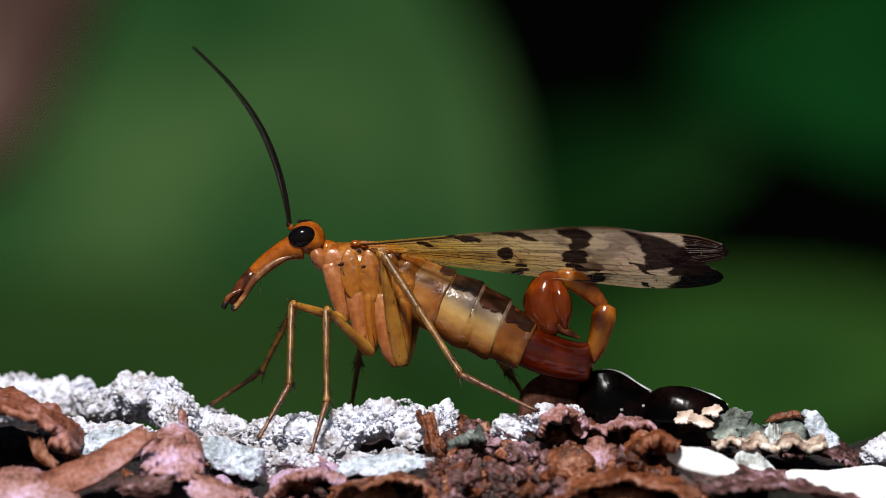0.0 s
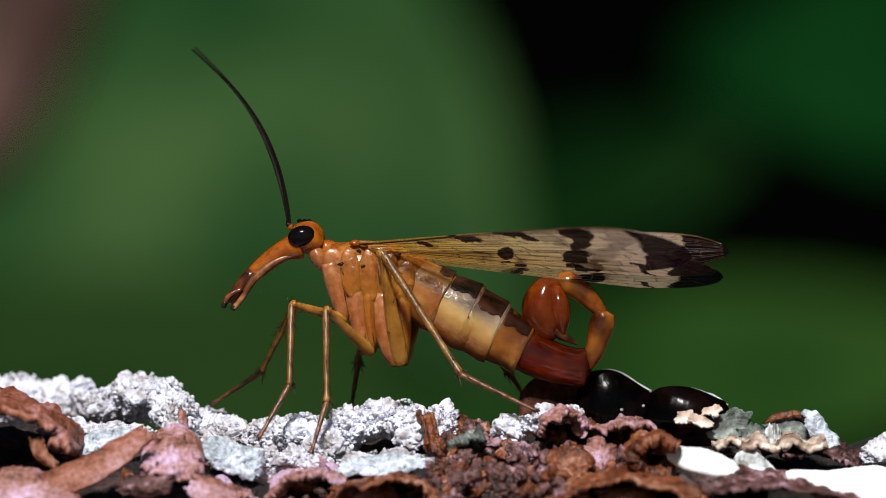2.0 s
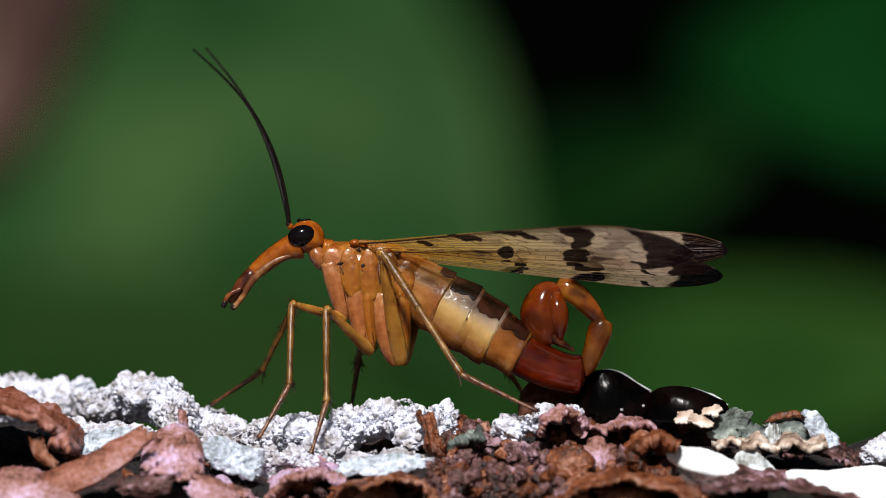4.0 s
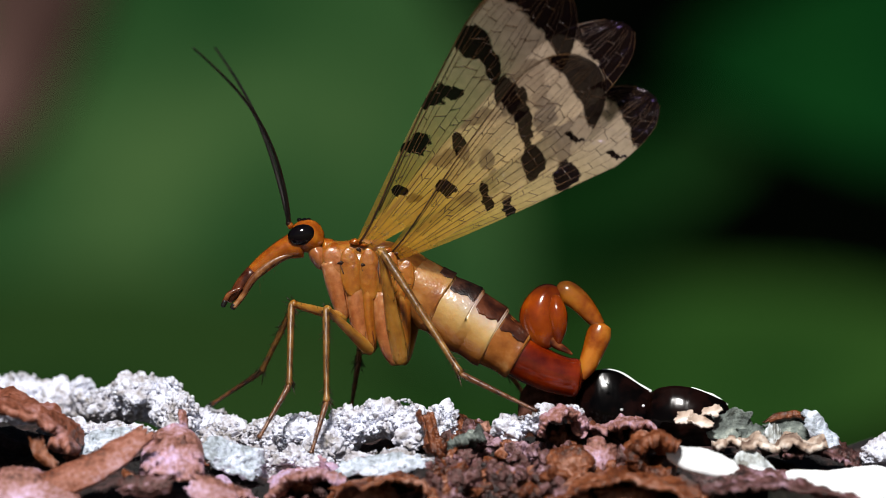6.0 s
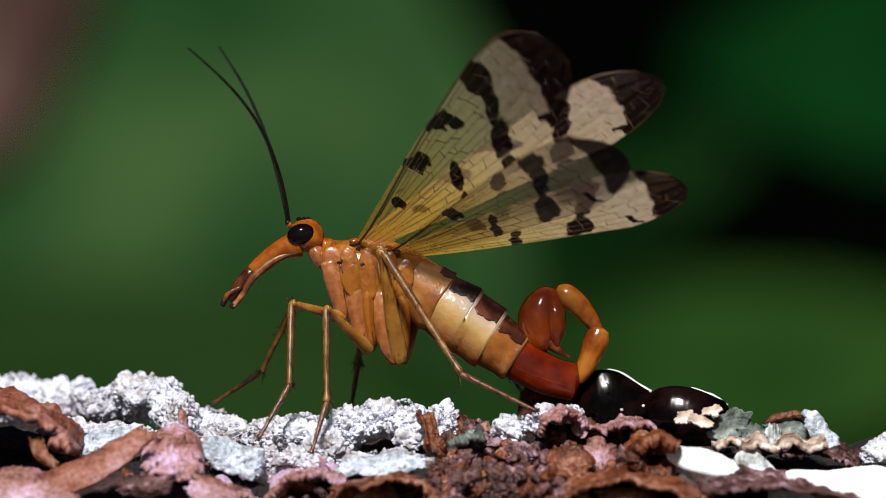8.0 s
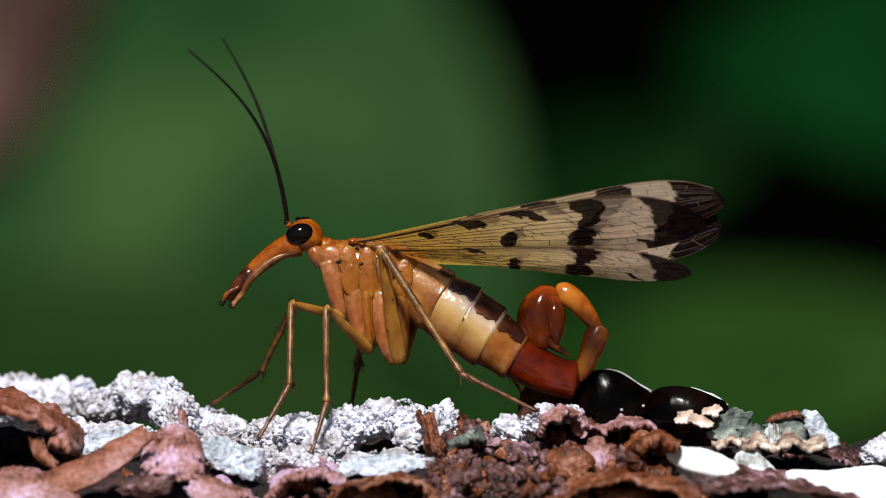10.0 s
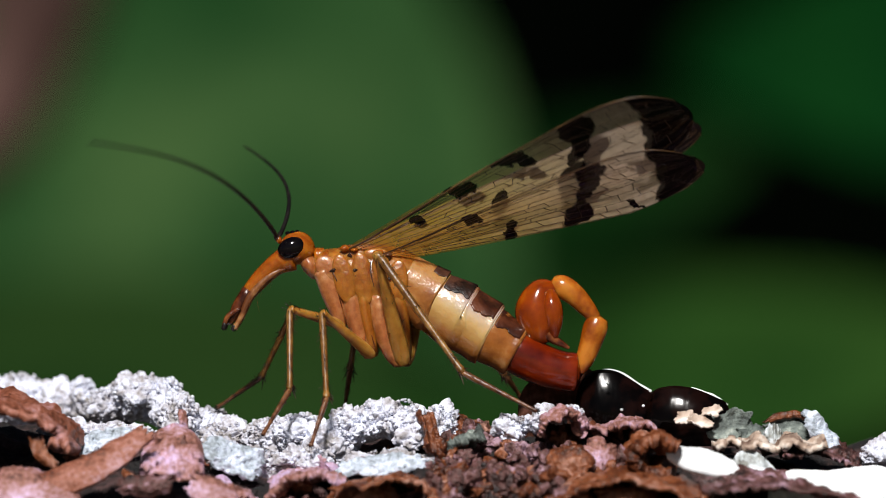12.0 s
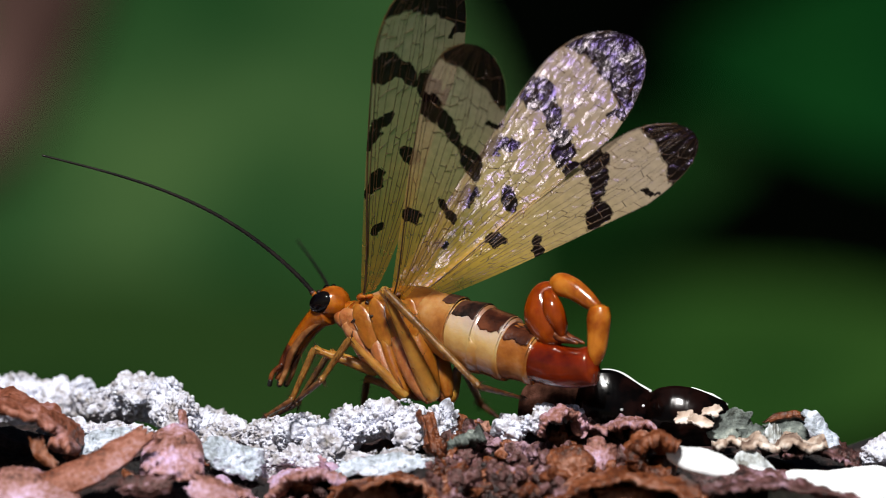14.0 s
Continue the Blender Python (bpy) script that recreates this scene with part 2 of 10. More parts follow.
def crust(bm, c, r, sub=6, big=0.35, grain=0.16, freq=2.4, seed=0.0):
    """A lichen crust: a lump with swellings, folds and close, ragged grains."""
    vs = bmesh.ops.create_icosphere(bm, subdivisions=sub, radius=1)["verts"]
    off = Vector((seed * 7.3, seed * 3.1, seed * 5.7))
    for v in vs:
        d = v.co.copy()
        p = Vector((c[0] + d.x * r[0], c[1] + d.y * r[1], c[2] + d.z * r[2]))
        q = p + off
        p += d * big * noise.fractal(q * 0.9, 0.8, 2.0, 3)
        w = q * freq + 0.9 * noise.noise_vector(q * freq * 0.6)
        f = noise.voronoi(w)[0]
        p += d * grain * (min(1.0, (f[1] - f[0]) * 2.6) - 0.5 + 0.8 * noise.noise(q * freq * 0.8))
        g = noise.voronoi(w * 0.37)[0]
        p += d * grain * 1.3 * (min(1.0, (g[1] - g[0]) * 2.2) - 0.6)
        v.co = p
    return bm


def grains(bm, c, r, count, size, seed, top=0.0):
    """Small warts strewn over the upper and outer side of a lump."""
    rng = random.Random(seed)
    for _ in range(count):
        d = Vector((rng.gauss(0, 1), rng.gauss(0, 1), rng.gauss(0, 1))).normalized()
        if d.z < top - 0.5:
            d.z = -d.z
        k = rng.uniform(0.98, 1.1)
        s = size * rng.uniform(0.5, 1.4)
        p = Vector((c[0] + d.x * r[0] * k, c[1] + d.y * r[1] * k, c[2] + d.z * r[2] * k))
        blob(bm, p, (s, s * rng.uniform(0.6, 1), s * rng.uniform(0.6, 1.3)), 1, s * 0.5, 1 / s, rng.random() * 9)
    return bm


def curl(a, b, r0, r1, start, arc, thick, rough=0.12, seed=0.0, nu=48, nv=30, frill=0.3):
    """A curled sheet of bark: an open roll about the axis from a to b, arc degrees round, with torn edges."""
    bm = bmesh.new()
    a, b = Vector(a), Vector(b)
    ax = (b - a).normalized()
    e1 = ax.cross(Vector((0, -1, 0.01))).normalized()
    if abs(ax.y) > 0.8:
        e1 = Vector((0, 0, 1))
        e1 = (e1 - ax * e1.dot(ax)).normalized()
    e2 = ax.cross(e1)
    off = Vector((seed * 3.7, seed * 9.1, seed * 2.3))
    layers = []
    for side in (0, 1):
        grid = []
        for i in range(nu + 1):
            row = []
            for j in range(nv + 1):
                s, t = i / nu, j / nv
                edge = frill * noise.fractal(Vector((t * 4, seed, 0)), 0.8, 2, 3) * (s - 0.5) * 2
                edge2 = frill * 0.5 * noise.fractal(Vector((s * 5, seed + 5, 3)), 0.8, 2, 3)
                th = radians(start + arc * (t + edge2 * (t - 0.5)))
                r = r0 + (r1 - r0) * s
                p = a + (b - a) * (s + edge * 0.3)
                n = e1 * math.cos(th) + e2 * math.sin(th)
                q = p + n * r
                r += rough * 1.6 * noise.fractal(q * 0.7 + off, 0.9, 2, 5)
                r *= 1 - 0.16 * t * (1 + noise.noise(q * 0.4 + off))
                row.append(bm.verts.new(p + n * (r - side * thick)))
            grid.append(row)
        layers.append(grid)
    top, low = layers
    for g in layers:
        for i in range(nu):
            for j in range(nv):
                bm.faces.new((g[i][j], g[i + 1][j], g[i + 1][j + 1], g[i][j + 1]))
    for i in range(nu):
        for j in (0, nv):
            bm.faces.new((top[i][j], top[i + 1][j], low[i + 1][j], low[i][j]))
    for j in range(nv):
        for i in (0, nu):
            bm.faces.new((top[i][j], top[i][j + 1], low[i][j + 1], low[i][j]))
    return bm


def lobe(c, ru, rv, thick, tilt, seed=0.0, cup=0.3, wavy=0.25, rings=16, n=64, frill=0.2, rough=0.2):
    """A leafy disc with a wavy, lobed rim and a rounded edge; tilt: Euler degrees."""
    bm = bmesh.new()
    m = Matrix.Translation(c) @ pose(0, 0, 0, *tilt)
    faces = []
    for side in (1, -1):
        mid = bm.verts.new(m @ Vector((0, 0, side * thick / 2)))
        last = None
        for i in range(1, rings + 1):
            s = i / rings
            ring = []
            for j in range(n):
                a = 2 * math.pi * j / n
                k = 1 + frill * noise.fractal(Vector((math.cos(a) * 1.7, math.sin(a) * 1.7, seed)), 0.8, 2.1, 4)
                x, y = math.cos(a) * ru * s * k, math.sin(a) * rv * s * k
                z = cup * s * s * ru * 0.5 + wavy * s * s * noise.fractal(Vector((x, y, seed * 3)), 0.8, 2, 3)
                z += side * thick / 2 * math.sqrt(max(0.0, 1 - s ** 6)) + thick * rough * (0.6 * noise.noise(Vector((x * 2.2, y * 2.2, seed))) + 0.7 * noise.noise(Vector((x * 6, y * 6, seed))))
                if i == rings and side == -1:
                    ring = faces[0]
                    break
                ring.append(bm.verts.new(m @ Vector((x, y, z))))
            if last is None:
                for j in range(n):
                    bm.faces.new((mid, ring[j], ring[(j + 1) % n]))
            else:
                for j in range(n):
                    bm.faces.new((last[j], ring[j], ring[(j + 1) % n], last[(j + 1) % n]))
            last = ring
        faces.append(last)
    return bm


# ---- setting ----
def ground_sheet():
    bm = bmesh.new()
    bmesh.ops.create_grid(bm, x_segments=60, y_segments=60, size=40000)
    ob = part("ground", bm, M_SOIL, pivot=(0, 0, 0))
    ob.location.z = -0.14
    tagged(ob, "brown forest floor with litter and moss", "ground", kind="structure")


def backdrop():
    """A wall of undergrowth far behind the branch, bent round it; its shade is a near-black colour."""
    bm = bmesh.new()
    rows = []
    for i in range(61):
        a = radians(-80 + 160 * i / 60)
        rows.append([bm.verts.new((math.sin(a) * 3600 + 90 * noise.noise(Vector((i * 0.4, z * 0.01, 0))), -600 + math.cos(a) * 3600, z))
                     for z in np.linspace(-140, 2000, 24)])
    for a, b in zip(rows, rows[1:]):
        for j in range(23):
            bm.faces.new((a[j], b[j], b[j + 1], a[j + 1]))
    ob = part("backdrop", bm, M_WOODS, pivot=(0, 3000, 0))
    tagged(ob, "near-black wall standing for shaded undergrowth far behind the branch", "undergrowth", kind="structure")


ground_sheet()
backdrop()


def broad_leaf(base, tip, width, mat, label, bend=0.1, seed=1, face=(0, -1, 0.5)):
    """A broad leaf with a midrib, side ribs, a slight fold and an uneven rim."""
    a, b = Vector(base), Vector(tip)
    ax = (b - a).normalized()
    f = Vector(face)
    f = (f - ax * f.dot(ax)).normalized()
    s = ax.cross(f)
    ln = (b - a).length
    bm = bmesh.new()
    nu, nv = 48, 24
    for side in (0, 1):
        grid = []
        for i in range(nu + 1):
            u = i / nu
            w = width * (math.sin(math.pi * min(1, u * 0.97 + 0.03)) ** 0.6) * (1 - 0.25 * u)
            w *= 1 + 0.05 * noise.noise(Vector((u * 6, seed, 0)))
            row = []
            for j in range(nv + 1):
                v = 2 * j / nv - 1
                h = bend * ln * (-(u - 0.5) ** 2 * 2) + 0.08 * width * abs(v) + 0.004 * width * math.sin((u * 9 - abs(v) * 1.2) * 6.28) * abs(v)
                row.append(bm.verts.new(a + ax * (u * ln) + s * (v * w / 2) + f * (h - side * 0.6)))
            grid.append(row)
        for i in range(nu):
            for j in range(nv):
                bm.faces.new((grid[i][j], grid[i + 1][j], grid[i + 1][j + 1], grid[i][j + 1]))
    leaf = thing("broad_leaf", base, label, "leaf")
    part("blade", bm, mat, leaf)
    rib = [(*(a + ax * (u * ln) + f * (bend * ln * (-(u - 0.5) ** 2 * 2) + 0.5)), 1.6 * (1.1 - u)) for u in (0, 0.25, 0.5, 0.75, 1)]
    part("midrib", tube(rib, n=20, seg=8), mat, leaf)
    return leaf


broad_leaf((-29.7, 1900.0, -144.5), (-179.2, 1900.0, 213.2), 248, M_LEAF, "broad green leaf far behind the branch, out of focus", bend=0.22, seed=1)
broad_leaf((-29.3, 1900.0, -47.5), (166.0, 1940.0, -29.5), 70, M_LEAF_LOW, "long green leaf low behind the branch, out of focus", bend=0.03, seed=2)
# these three leaves darken the background; their shade is in the colour
broad_leaf((310.2, 1940.0, 56.8), (64.1, 1940.0, 50.4), 104, M_LEAF_DARK, "deep green leaf with shade put in its colour, out of focus", bend=0.03, seed=3)
broad_leaf((-227.4, 1820.0, -55.0), (2.5, 1840.0, -30.8), 86, M_LEAF_SHADE, "darker green leaf low behind lichen, shade put in its colour, out of focus", bend=0.03, seed=4)
broad_leaf((-14.1, 2020.0, 0.2), (93.2, 2020.0, 32.0), 50, M_LEAF_DEEP, "green leaf deep in the undergrowth, shade put in its colour, out of focus", bend=0.03, seed=5)
st = thing("twig", (-76.4, 1180.0, 79.3), "brown pinkish twig behind the leaf, out of focus", "twig")
part("bark", tube([(-75.4, 1180.0, 79.3, 12.6), (-77.0, 1180.0, 53.6, 14.2), (-79.7, 1180.0, 37.5, 11.0), (-89.3, 1180.0, 22.6, 10.6), (-116.0, 1180.0, 2.2, 9.6)], n=16), M_STEM, st)


# ---- branch with bark and lichen ----
LOG_R = 28.0


def crest(x):
    """Height of the branch's top line along x."""
    return -7.242 + 0.3 * math.sin(x * 0.35 + 1.0) - 0.6 * math.exp(-((x - 1.6) / 1.6) ** 2) - 0.16 * max(0, x - 11)


# hollows under lifted bark, free of chips: x from, to, z from, to
HOLLOWS = [(-17.2, -14.5, -8.4, -5.8), (-11.0, -9.0, -9.8, -8.1), (8.3, 10.2, -9.4, -7.6), (13.2, 16, -8.6, -7.5)]


def branch():
    bm = bmesh.new()
    xs = np.concatenate([np.linspace(-140, -22, 24)[:-1], np.linspace(-22, 22, 340), np.linspace(22, 140, 24)[1:]])
    an = np.concatenate([np.linspace(-180, -50, 14)[:-1], np.linspace(-50, 40, 190), np.linspace(40, 180, 14)[1:-1]])
    rows = []
    for x in xs:
        row = []
        for a in an:
            th = radians(a)
            n = Vector((0, math.sin(th), math.cos(th)))
            q = Vector((x, LOG_R * n.y, LOG_R * n.z))
            h = 0.55 * noise.fractal(q * 0.35, 0.9, 2.1, 6) + 0.35 * (noise.voronoi(q * Vector((0.5, 0.9, 0.9)))[0][0] - 0.4)
            row.append(bm.verts.new(Vector((x, 4, crest(x) - LOG_R)) + n * (LOG_R + h)))
        rows.append(row)
    m = len(an)
    for a, b in zip(rows, rows[1:]):
        for j in range(m):
            bm.faces.new((a[j], b[j], b[(j + 1) % m], a[(j + 1) % m]))
    log = thing("branch", (0, 4, -34), "fallen branch with rough purplish brown bark", "branch")
    part("bark", bm, M_BARK, log)
    # a prop below, down to the forest floor
    bm = bmesh.new()
    sweep(bm, [(-60, 6, -140, 26), (-62, 6, -90, 24), (-60, 5, -30, 22)], n=16, seg=18)
    part("stub", bm, M_BARK, log)
    rng = random.Random(11)
    for i in range(230):
        x, th = rng.uniform(-18, 18), radians(rng.uniform(-44, -12))
        n = Vector((0, math.sin(th), math.cos(th)))
        c = Vector((x, 4, crest(x) - LOG_R)) + n * (LOG_R + rng.uniform(0.05, 0.55))
        r = rng.uniform(0.25, 0.85)
        if any(x0 < c.x < x1 and z0 < c.z < z1 for x0, x1, z0, z1 in HOLLOWS):
            continue
        bm = bmesh.new()
        blob(bm, c, (r, r * rng.uniform(0.5, 0.9), r * rng.uniform(0.14, 0.3)), 4 if r > 0.45 else 3, r * 0.55, 0.9 / r, i * 0.53,
             Euler((radians(rng.uniform(-75, 40)), radians(rng.uniform(-45, 45)), rng.uniform(0, 6))))
        part("bark_chip", bm, rng.choice((M_FLAKE, M_LILAC, M_RUST, M_CRUMB, M_CRUMB, M_BARK)), log)
    return log


branch()


def crust_patch(label, lumps, seed, count=260, size=0.1, mat=None):
    """One lichen colony: a crust of swellings and the warts on it."""
    ob = thing("crusty_lichen", lumps[0][:3], label, "lichen", "lichen on the branch")
    for i, (x, y, z, rx, ry, rz) in enumerate(lumps):
        part("thallus", crust(bmesh.new(), (x, y, z), (rx, ry, rz), 6, 0.4, 0.12, 4.4, seed + i), mat or M_LICHEN, ob)
    bm = bmesh.new()
    for i, (x, y, z, rx, ry, rz) in enumerate(lumps):
        grains(bm, (x, y, z), (rx, ry, rz), count, size, seed * 10 + i)
    tagged(part("wart", bm, mat or M_LICHEN, ob), kind="stuff")
    return ob


crust_patch("pale grey crusty lichen, thick and warty on bark",
            [(-16.89, 10.00, -6.07, 1.57, 2.02, 1.08), (-15.16, 9.00, -6.28, 1.23, 1.79, 0.85), (-14.23, 8.00, -5.94, 0.62, 1.11, 0.80), (-13.03, 6.00, -6.21, 1.00, 1.33, 0.71), (-11.77, 5.00, -5.82, 1.06, 1.54, 0.88), (-10.68, 4.00, -5.95, 0.66, 1.10, 0.83), (-10.13, 2.00, -6.48, 0.65, 1.09, 0.87), (-13.31, 0.00, -7.03, 2.17, 1.08, 0.30)], 1, 110, 0.08)
crust_patch("white crusty lichen spilling down the bark",
            [(-9.24, 5.00, -6.92, 0.66, 1.32, 0.66), (-8.38, 2.00, -7.29, 1.09, 1.53, 0.61), (-8.35, -3.00, -8.03, 1.03, 1.07, 0.73), (-7.25, -4.00, -8.22, 0.96, 0.96, 0.68), (-6.59, 0.00, -7.24, 1.04, 1.30, 0.74), (-5.38, -1.00, -7.07, 1.08, 1.30, 0.73), (-4.18, -2.00, -7.52, 0.97, 1.29, 0.73), (-5.22, -4.00, -8.07, 1.18, 0.96, 0.47)], 2, 110, 0.08)
crust_patch("white crusty lichen mound with blue-grey hollows",
            [(-3.48, -2.50, -6.69, 0.77, 0.86, 0.73), (-2.41, -2.50, -6.56, 0.95, 0.97, 0.73), (-1.48, -2.50, -6.43, 0.73, 0.97, 0.65), (-0.09, -2.00, -6.70, 0.60, 0.86, 0.73), (-1.05, -3.50, -7.22, 0.73, 0.64, 0.47), (-2.00, -5.00, -8.04, 1.45, 0.85, 0.43)], 3, 70, 0.06)
crust_patch("small white crusty lichen at the edge of a bark chip",
            [(2.60, -3.00, -6.96, 0.52, 0.64, 0.43), (3.24, -3.00, -6.68, 0.56, 0.64, 0.34), (4.10, -3.00, -6.42, 0.60, 0.64, 0.30), (4.90, -2.50, -6.21, 0.39, 0.43, 0.26)], 4, 60, 0.06)


def bark_flake(a, b, r0, r1, start, arc, thick, label, seed, mat=M_FLAKE, **kw):
    ob = thing("bark_flake", a, label, "bark", "loose bark flakes")
    part("sheet", curl(a, b, r0, r1, start, arc, thick, seed=seed, **kw), mat, ob)
    return ob


def arch_flake(rows, depth, thick, label, seed, mat=M_FLAKE, front=-9.0):
    """A sheet of bark seen end-on: it follows rows of x and z and runs back from the front."""
    bm = bmesh.new()
    line = spline(rows, 60)
    nv = 26
    off = Vector((seed * 3.3, seed, 0))
    layers = []
    for side in (0, 1):
        grid = []
        for i, (x, z) in enumerate(line):
            a, b = line[max(0, i - 1)], line[min(60, i + 1)]
            t = Vector((b[0] - a[0], 0, b[1] - a[1])).normalized()
            n = Vector((t.z, 0, -t.x))
            row = []
            for j in range(nv + 1):
                v = j / nv
                y = front + depth * v + 0.5 * noise.fractal(Vector((i * 0.12, seed * 5, 0)), 0.8, 2, 4) * (1 - v)
                k = noise.noise_vector(Vector((i * 0.03, v * 1.6, seed * 2.7)))
                p = Vector((x + 0.35 * k.x * (0.3 + v), y, z + 0.03 * v * depth + 0.35 * k.z * (0.3 + v)))
                h = 0.28 * noise.fractal(p * 1.1 + off, 0.8, 2.1, 5) + 0.05 * noise.noise(p * 6 + off)
                edge = thick * (1 - 0.35 * abs(noise.noise(Vector((i * 0.2, seed, 4)))))
                row.append(bm.verts.new(p + n * (h + side * edge)))
            grid.append(row)
        layers.append(grid)
    top, low = layers
    for g in layers:
        for i in range(60):
            for j in range(nv):
                bm.faces.new((g[i][j], g[i + 1][j], g[i + 1][j + 1], g[i][j + 1]))
    for i in range(60):
        for j in (0, nv):
            bm.faces.new((top[i][j], top[i + 1][j], low[i + 1][j], low[i][j]))
    for j in range(nv):
        for i in (0, 60):
            bm.faces.new((top[i][j], top[i][j + 1], low[i][j + 1], low[i][j]))
    ob = thing("bark_flake", (rows[0][0], front, rows[0][1]), label, "bark", "loose bark flakes")
    part("sheet", bm, mat, ob)
    return ob


arch_flake([(-17.81, -5.93), (-16.76, -5.78), (-15.49, -6.02), (-14.54, -6.42), (-14.18, -6.94), (-13.85, -7.70), (-14.82, -7.49)], 7, 0.304, "arched reddish bark flake, hollow beneath", 1, front=-8)


def ribbon(rows, thick, label, seed, mat=M_FLAKE, curl_up=0.25, rough=0.06, nu=90, nv=26):
    """A flat torn strip of bark along rows of x, y, z, half width, lean; its long edges curl and its ends are ragged."""
    bm = bmesh.new()
    line = spline(rows, nu)
    layers = []
    for side in (0, 1):
        grid = []
        for i, r in enumerate(line):
            c = Vector(r[:3])
            t = (Vector(line[min(i + 1, nu)][:3]) - Vector(line[max(i - 1, 0)][:3])).normalized()
            n = Vector((0, -math.cos(radians(r[4])), math.sin(radians(r[4]))))
            n = (n - t * n.dot(t)).normalized()
            w = n.cross(t)
            row = []
            for j in range(nv + 1):
                v = 2 * j / nv - 1
                half = r[3] * (1 + 0.16 * noise.fractal(Vector((i * 0.07, seed + (5 if v > 0 else 0), 0)), 0.8, 2.1, 4))
                slip = 0.35 * noise.fractal(Vector((v * 2.5, seed, 1)), 0.8, 2.1, 3) * (i / nu - 0.5) * 2
                p = c + w * (v * half) + t * slip
                h = rough * noise.fractal(p * Vector((1.2, 1.2, 3.0)) + Vector((seed, 0, 0)), 0.7, 2.1, 5) + 0.10 * noise.noise(p * 0.8 + Vector((0, seed, 0)))
                row.append(bm.verts.new(p + n * (h - curl_up * v * v * half - side * thick)))
            grid.append(row)
        layers.append(grid)
    top, low = layers
    for g in layers:
        for i in range(nu):
            for j in range(nv):
                bm.faces.new((g[i][j], g[i + 1][j], g[i + 1][j + 1], g[i][j + 1]))
    for i in range(nu):
        for j in (0, nv):
            bm.faces.new((top[i][j], top[i + 1][j], low[i + 1][j], low[i][j]))
    for j in range(nv):
        for i in (0, nu):
            bm.faces.new((top[i][j], top[i][j + 1], low[i][j + 1], low[i][j]))
    ob = thing("bark_flake", rows[0][:3], label, "bark", "loose bark flakes")
    part("sheet", bm, mat, ob)
    return ob


ribbon([(-16.1, -10.2, -9.15, 0.5, 25), (-14.6, -9.9, -8.75, 0.62, 25), (-13.0, -9.3, -8.05, 0.6, 28), (-11.9, -8.7, -7.35, 0.5, 30), (-11.05, -8.2, -6.75, 0.36, 35)], 0.16, "long flat strip of loose pinkish brown bark", 2)
ribbon([(-15.2, -8.6, -7.1, 0.3, 0), (-14.95, -8.7, -7.7, 0.26, -5), (-14.4, -8.8, -8.1, 0.14, -10)], 0.1, "orange-brown torn lip of a hollow bark flake", 3, M_RUST, 0.5)
ribbon([(-9.3, -9.5, -8.55, 0.4, 40), (-8.6, -9.7, -8.95, 0.75, 40), (-8.1, -9.9, -9.6, 0.8, 40)], 0.15, "pale lilac bark flake below lichen", 4, M_LILAC, 0.4)
ribbon([(-12.1, -9.2, -8.9, 0.3, 10), (-11.5, -9.3, -8.75, 0.42, 10), (-10.6, -9.2, -8.8, 0.4, 12), (-10.1, -9.1, -8.6, 0.25, 15)], 0.12, "dull grey-pink bark scraps in a dark hollow", 6, M_CRUMB, 0.6)
def bark_scale(c, ru, rv, tilt, label, seed, mat, cup=-0.5):
    ob = thing("bark_scale", c, label, "bark", "loose bark flakes")
    part("sheet", lobe(c, ru, rv, 0.22, tilt, seed, cup=cup, wavy=0.3, n=80, frill=0.22, rough=0.25), mat, ob)
    return ob


bark_scale((-9.77, -5.00, -6.63), 0.304, 0.651, (70, 20, 40), "upright purplish sliver of bark", 22, M_LILAC)
bark_scale((-15.39, -10.00, -8.82), 1.735, 1.084, (55, 6, 0), "purplish pitted bark scale", 24, M_LILAC)
bark_scale((-2.82, -9.00, -8.98), 1.301, 0.520, (58, 6, 0), "rusty bark scale with torn rim", 26, M_RUST)
bark_scale((5.86, -6.00, -7.63), 0.781, 0.694, (60, -14, 20), "pinkish white bark scale", 27, M_LILAC)
bark_scale((4.79, -7.00, -7.86), 0.954, 0.651, (64, 10, -12), "rusty brown bark scale", 28, M_RUST)
bark_scale((7.04, -10.00, -9.03), 1.301, 0.607, (55, 6, 8), "orange-brown bark scale with a dark hollow", 29, M_RUST)
arch_flake([(-8.92, -9.76), (-8.39, -8.85), (-7.66, -8.98), (-7.03, -9.44)], 6, 0.217, "pinkish bark flake leaning on lichen", 7, M_LILAC, front=-9)
arch_flake([(-6.63, -9.37), (-5.89, -8.63), (-4.73, -8.38), (-3.67, -8.63)], 6, 0.260, "lilac-grey ridge of weathered bark", 8, M_LILAC, front=-8)
arch_flake([(-4.38, -9.52), (-3.44, -8.74), (-1.97, -8.57), (-0.92, -8.82), (0.13, -9.41)], 6, 0.152, "rusty bark plate with a torn edge", 9, M_RUST, front=-10)
bark_flake((-0.34, -5.50, -7.47), (-0.68, -4.50, -6.17), 0.434, 0.347, 20, 220, 0.152, "small red-brown bark chip standing up", 5, mat=M_RUST)
arch_flake([(-0.68, -8.07), (0.13, -7.47), (1.41, -6.78)], 2.5, 0.347, "grey-green pointed bark splinter", 10, M_LOBE_GREEN, front=-5)
arch_flake([(3.55, -7.08), (3.87, -6.50), (4.62, -6.25), (5.18, -6.50), (5.35, -7.15)], 4, 0.173, "thin pale arched bark chip", 11, M_LILAC, front=-5)
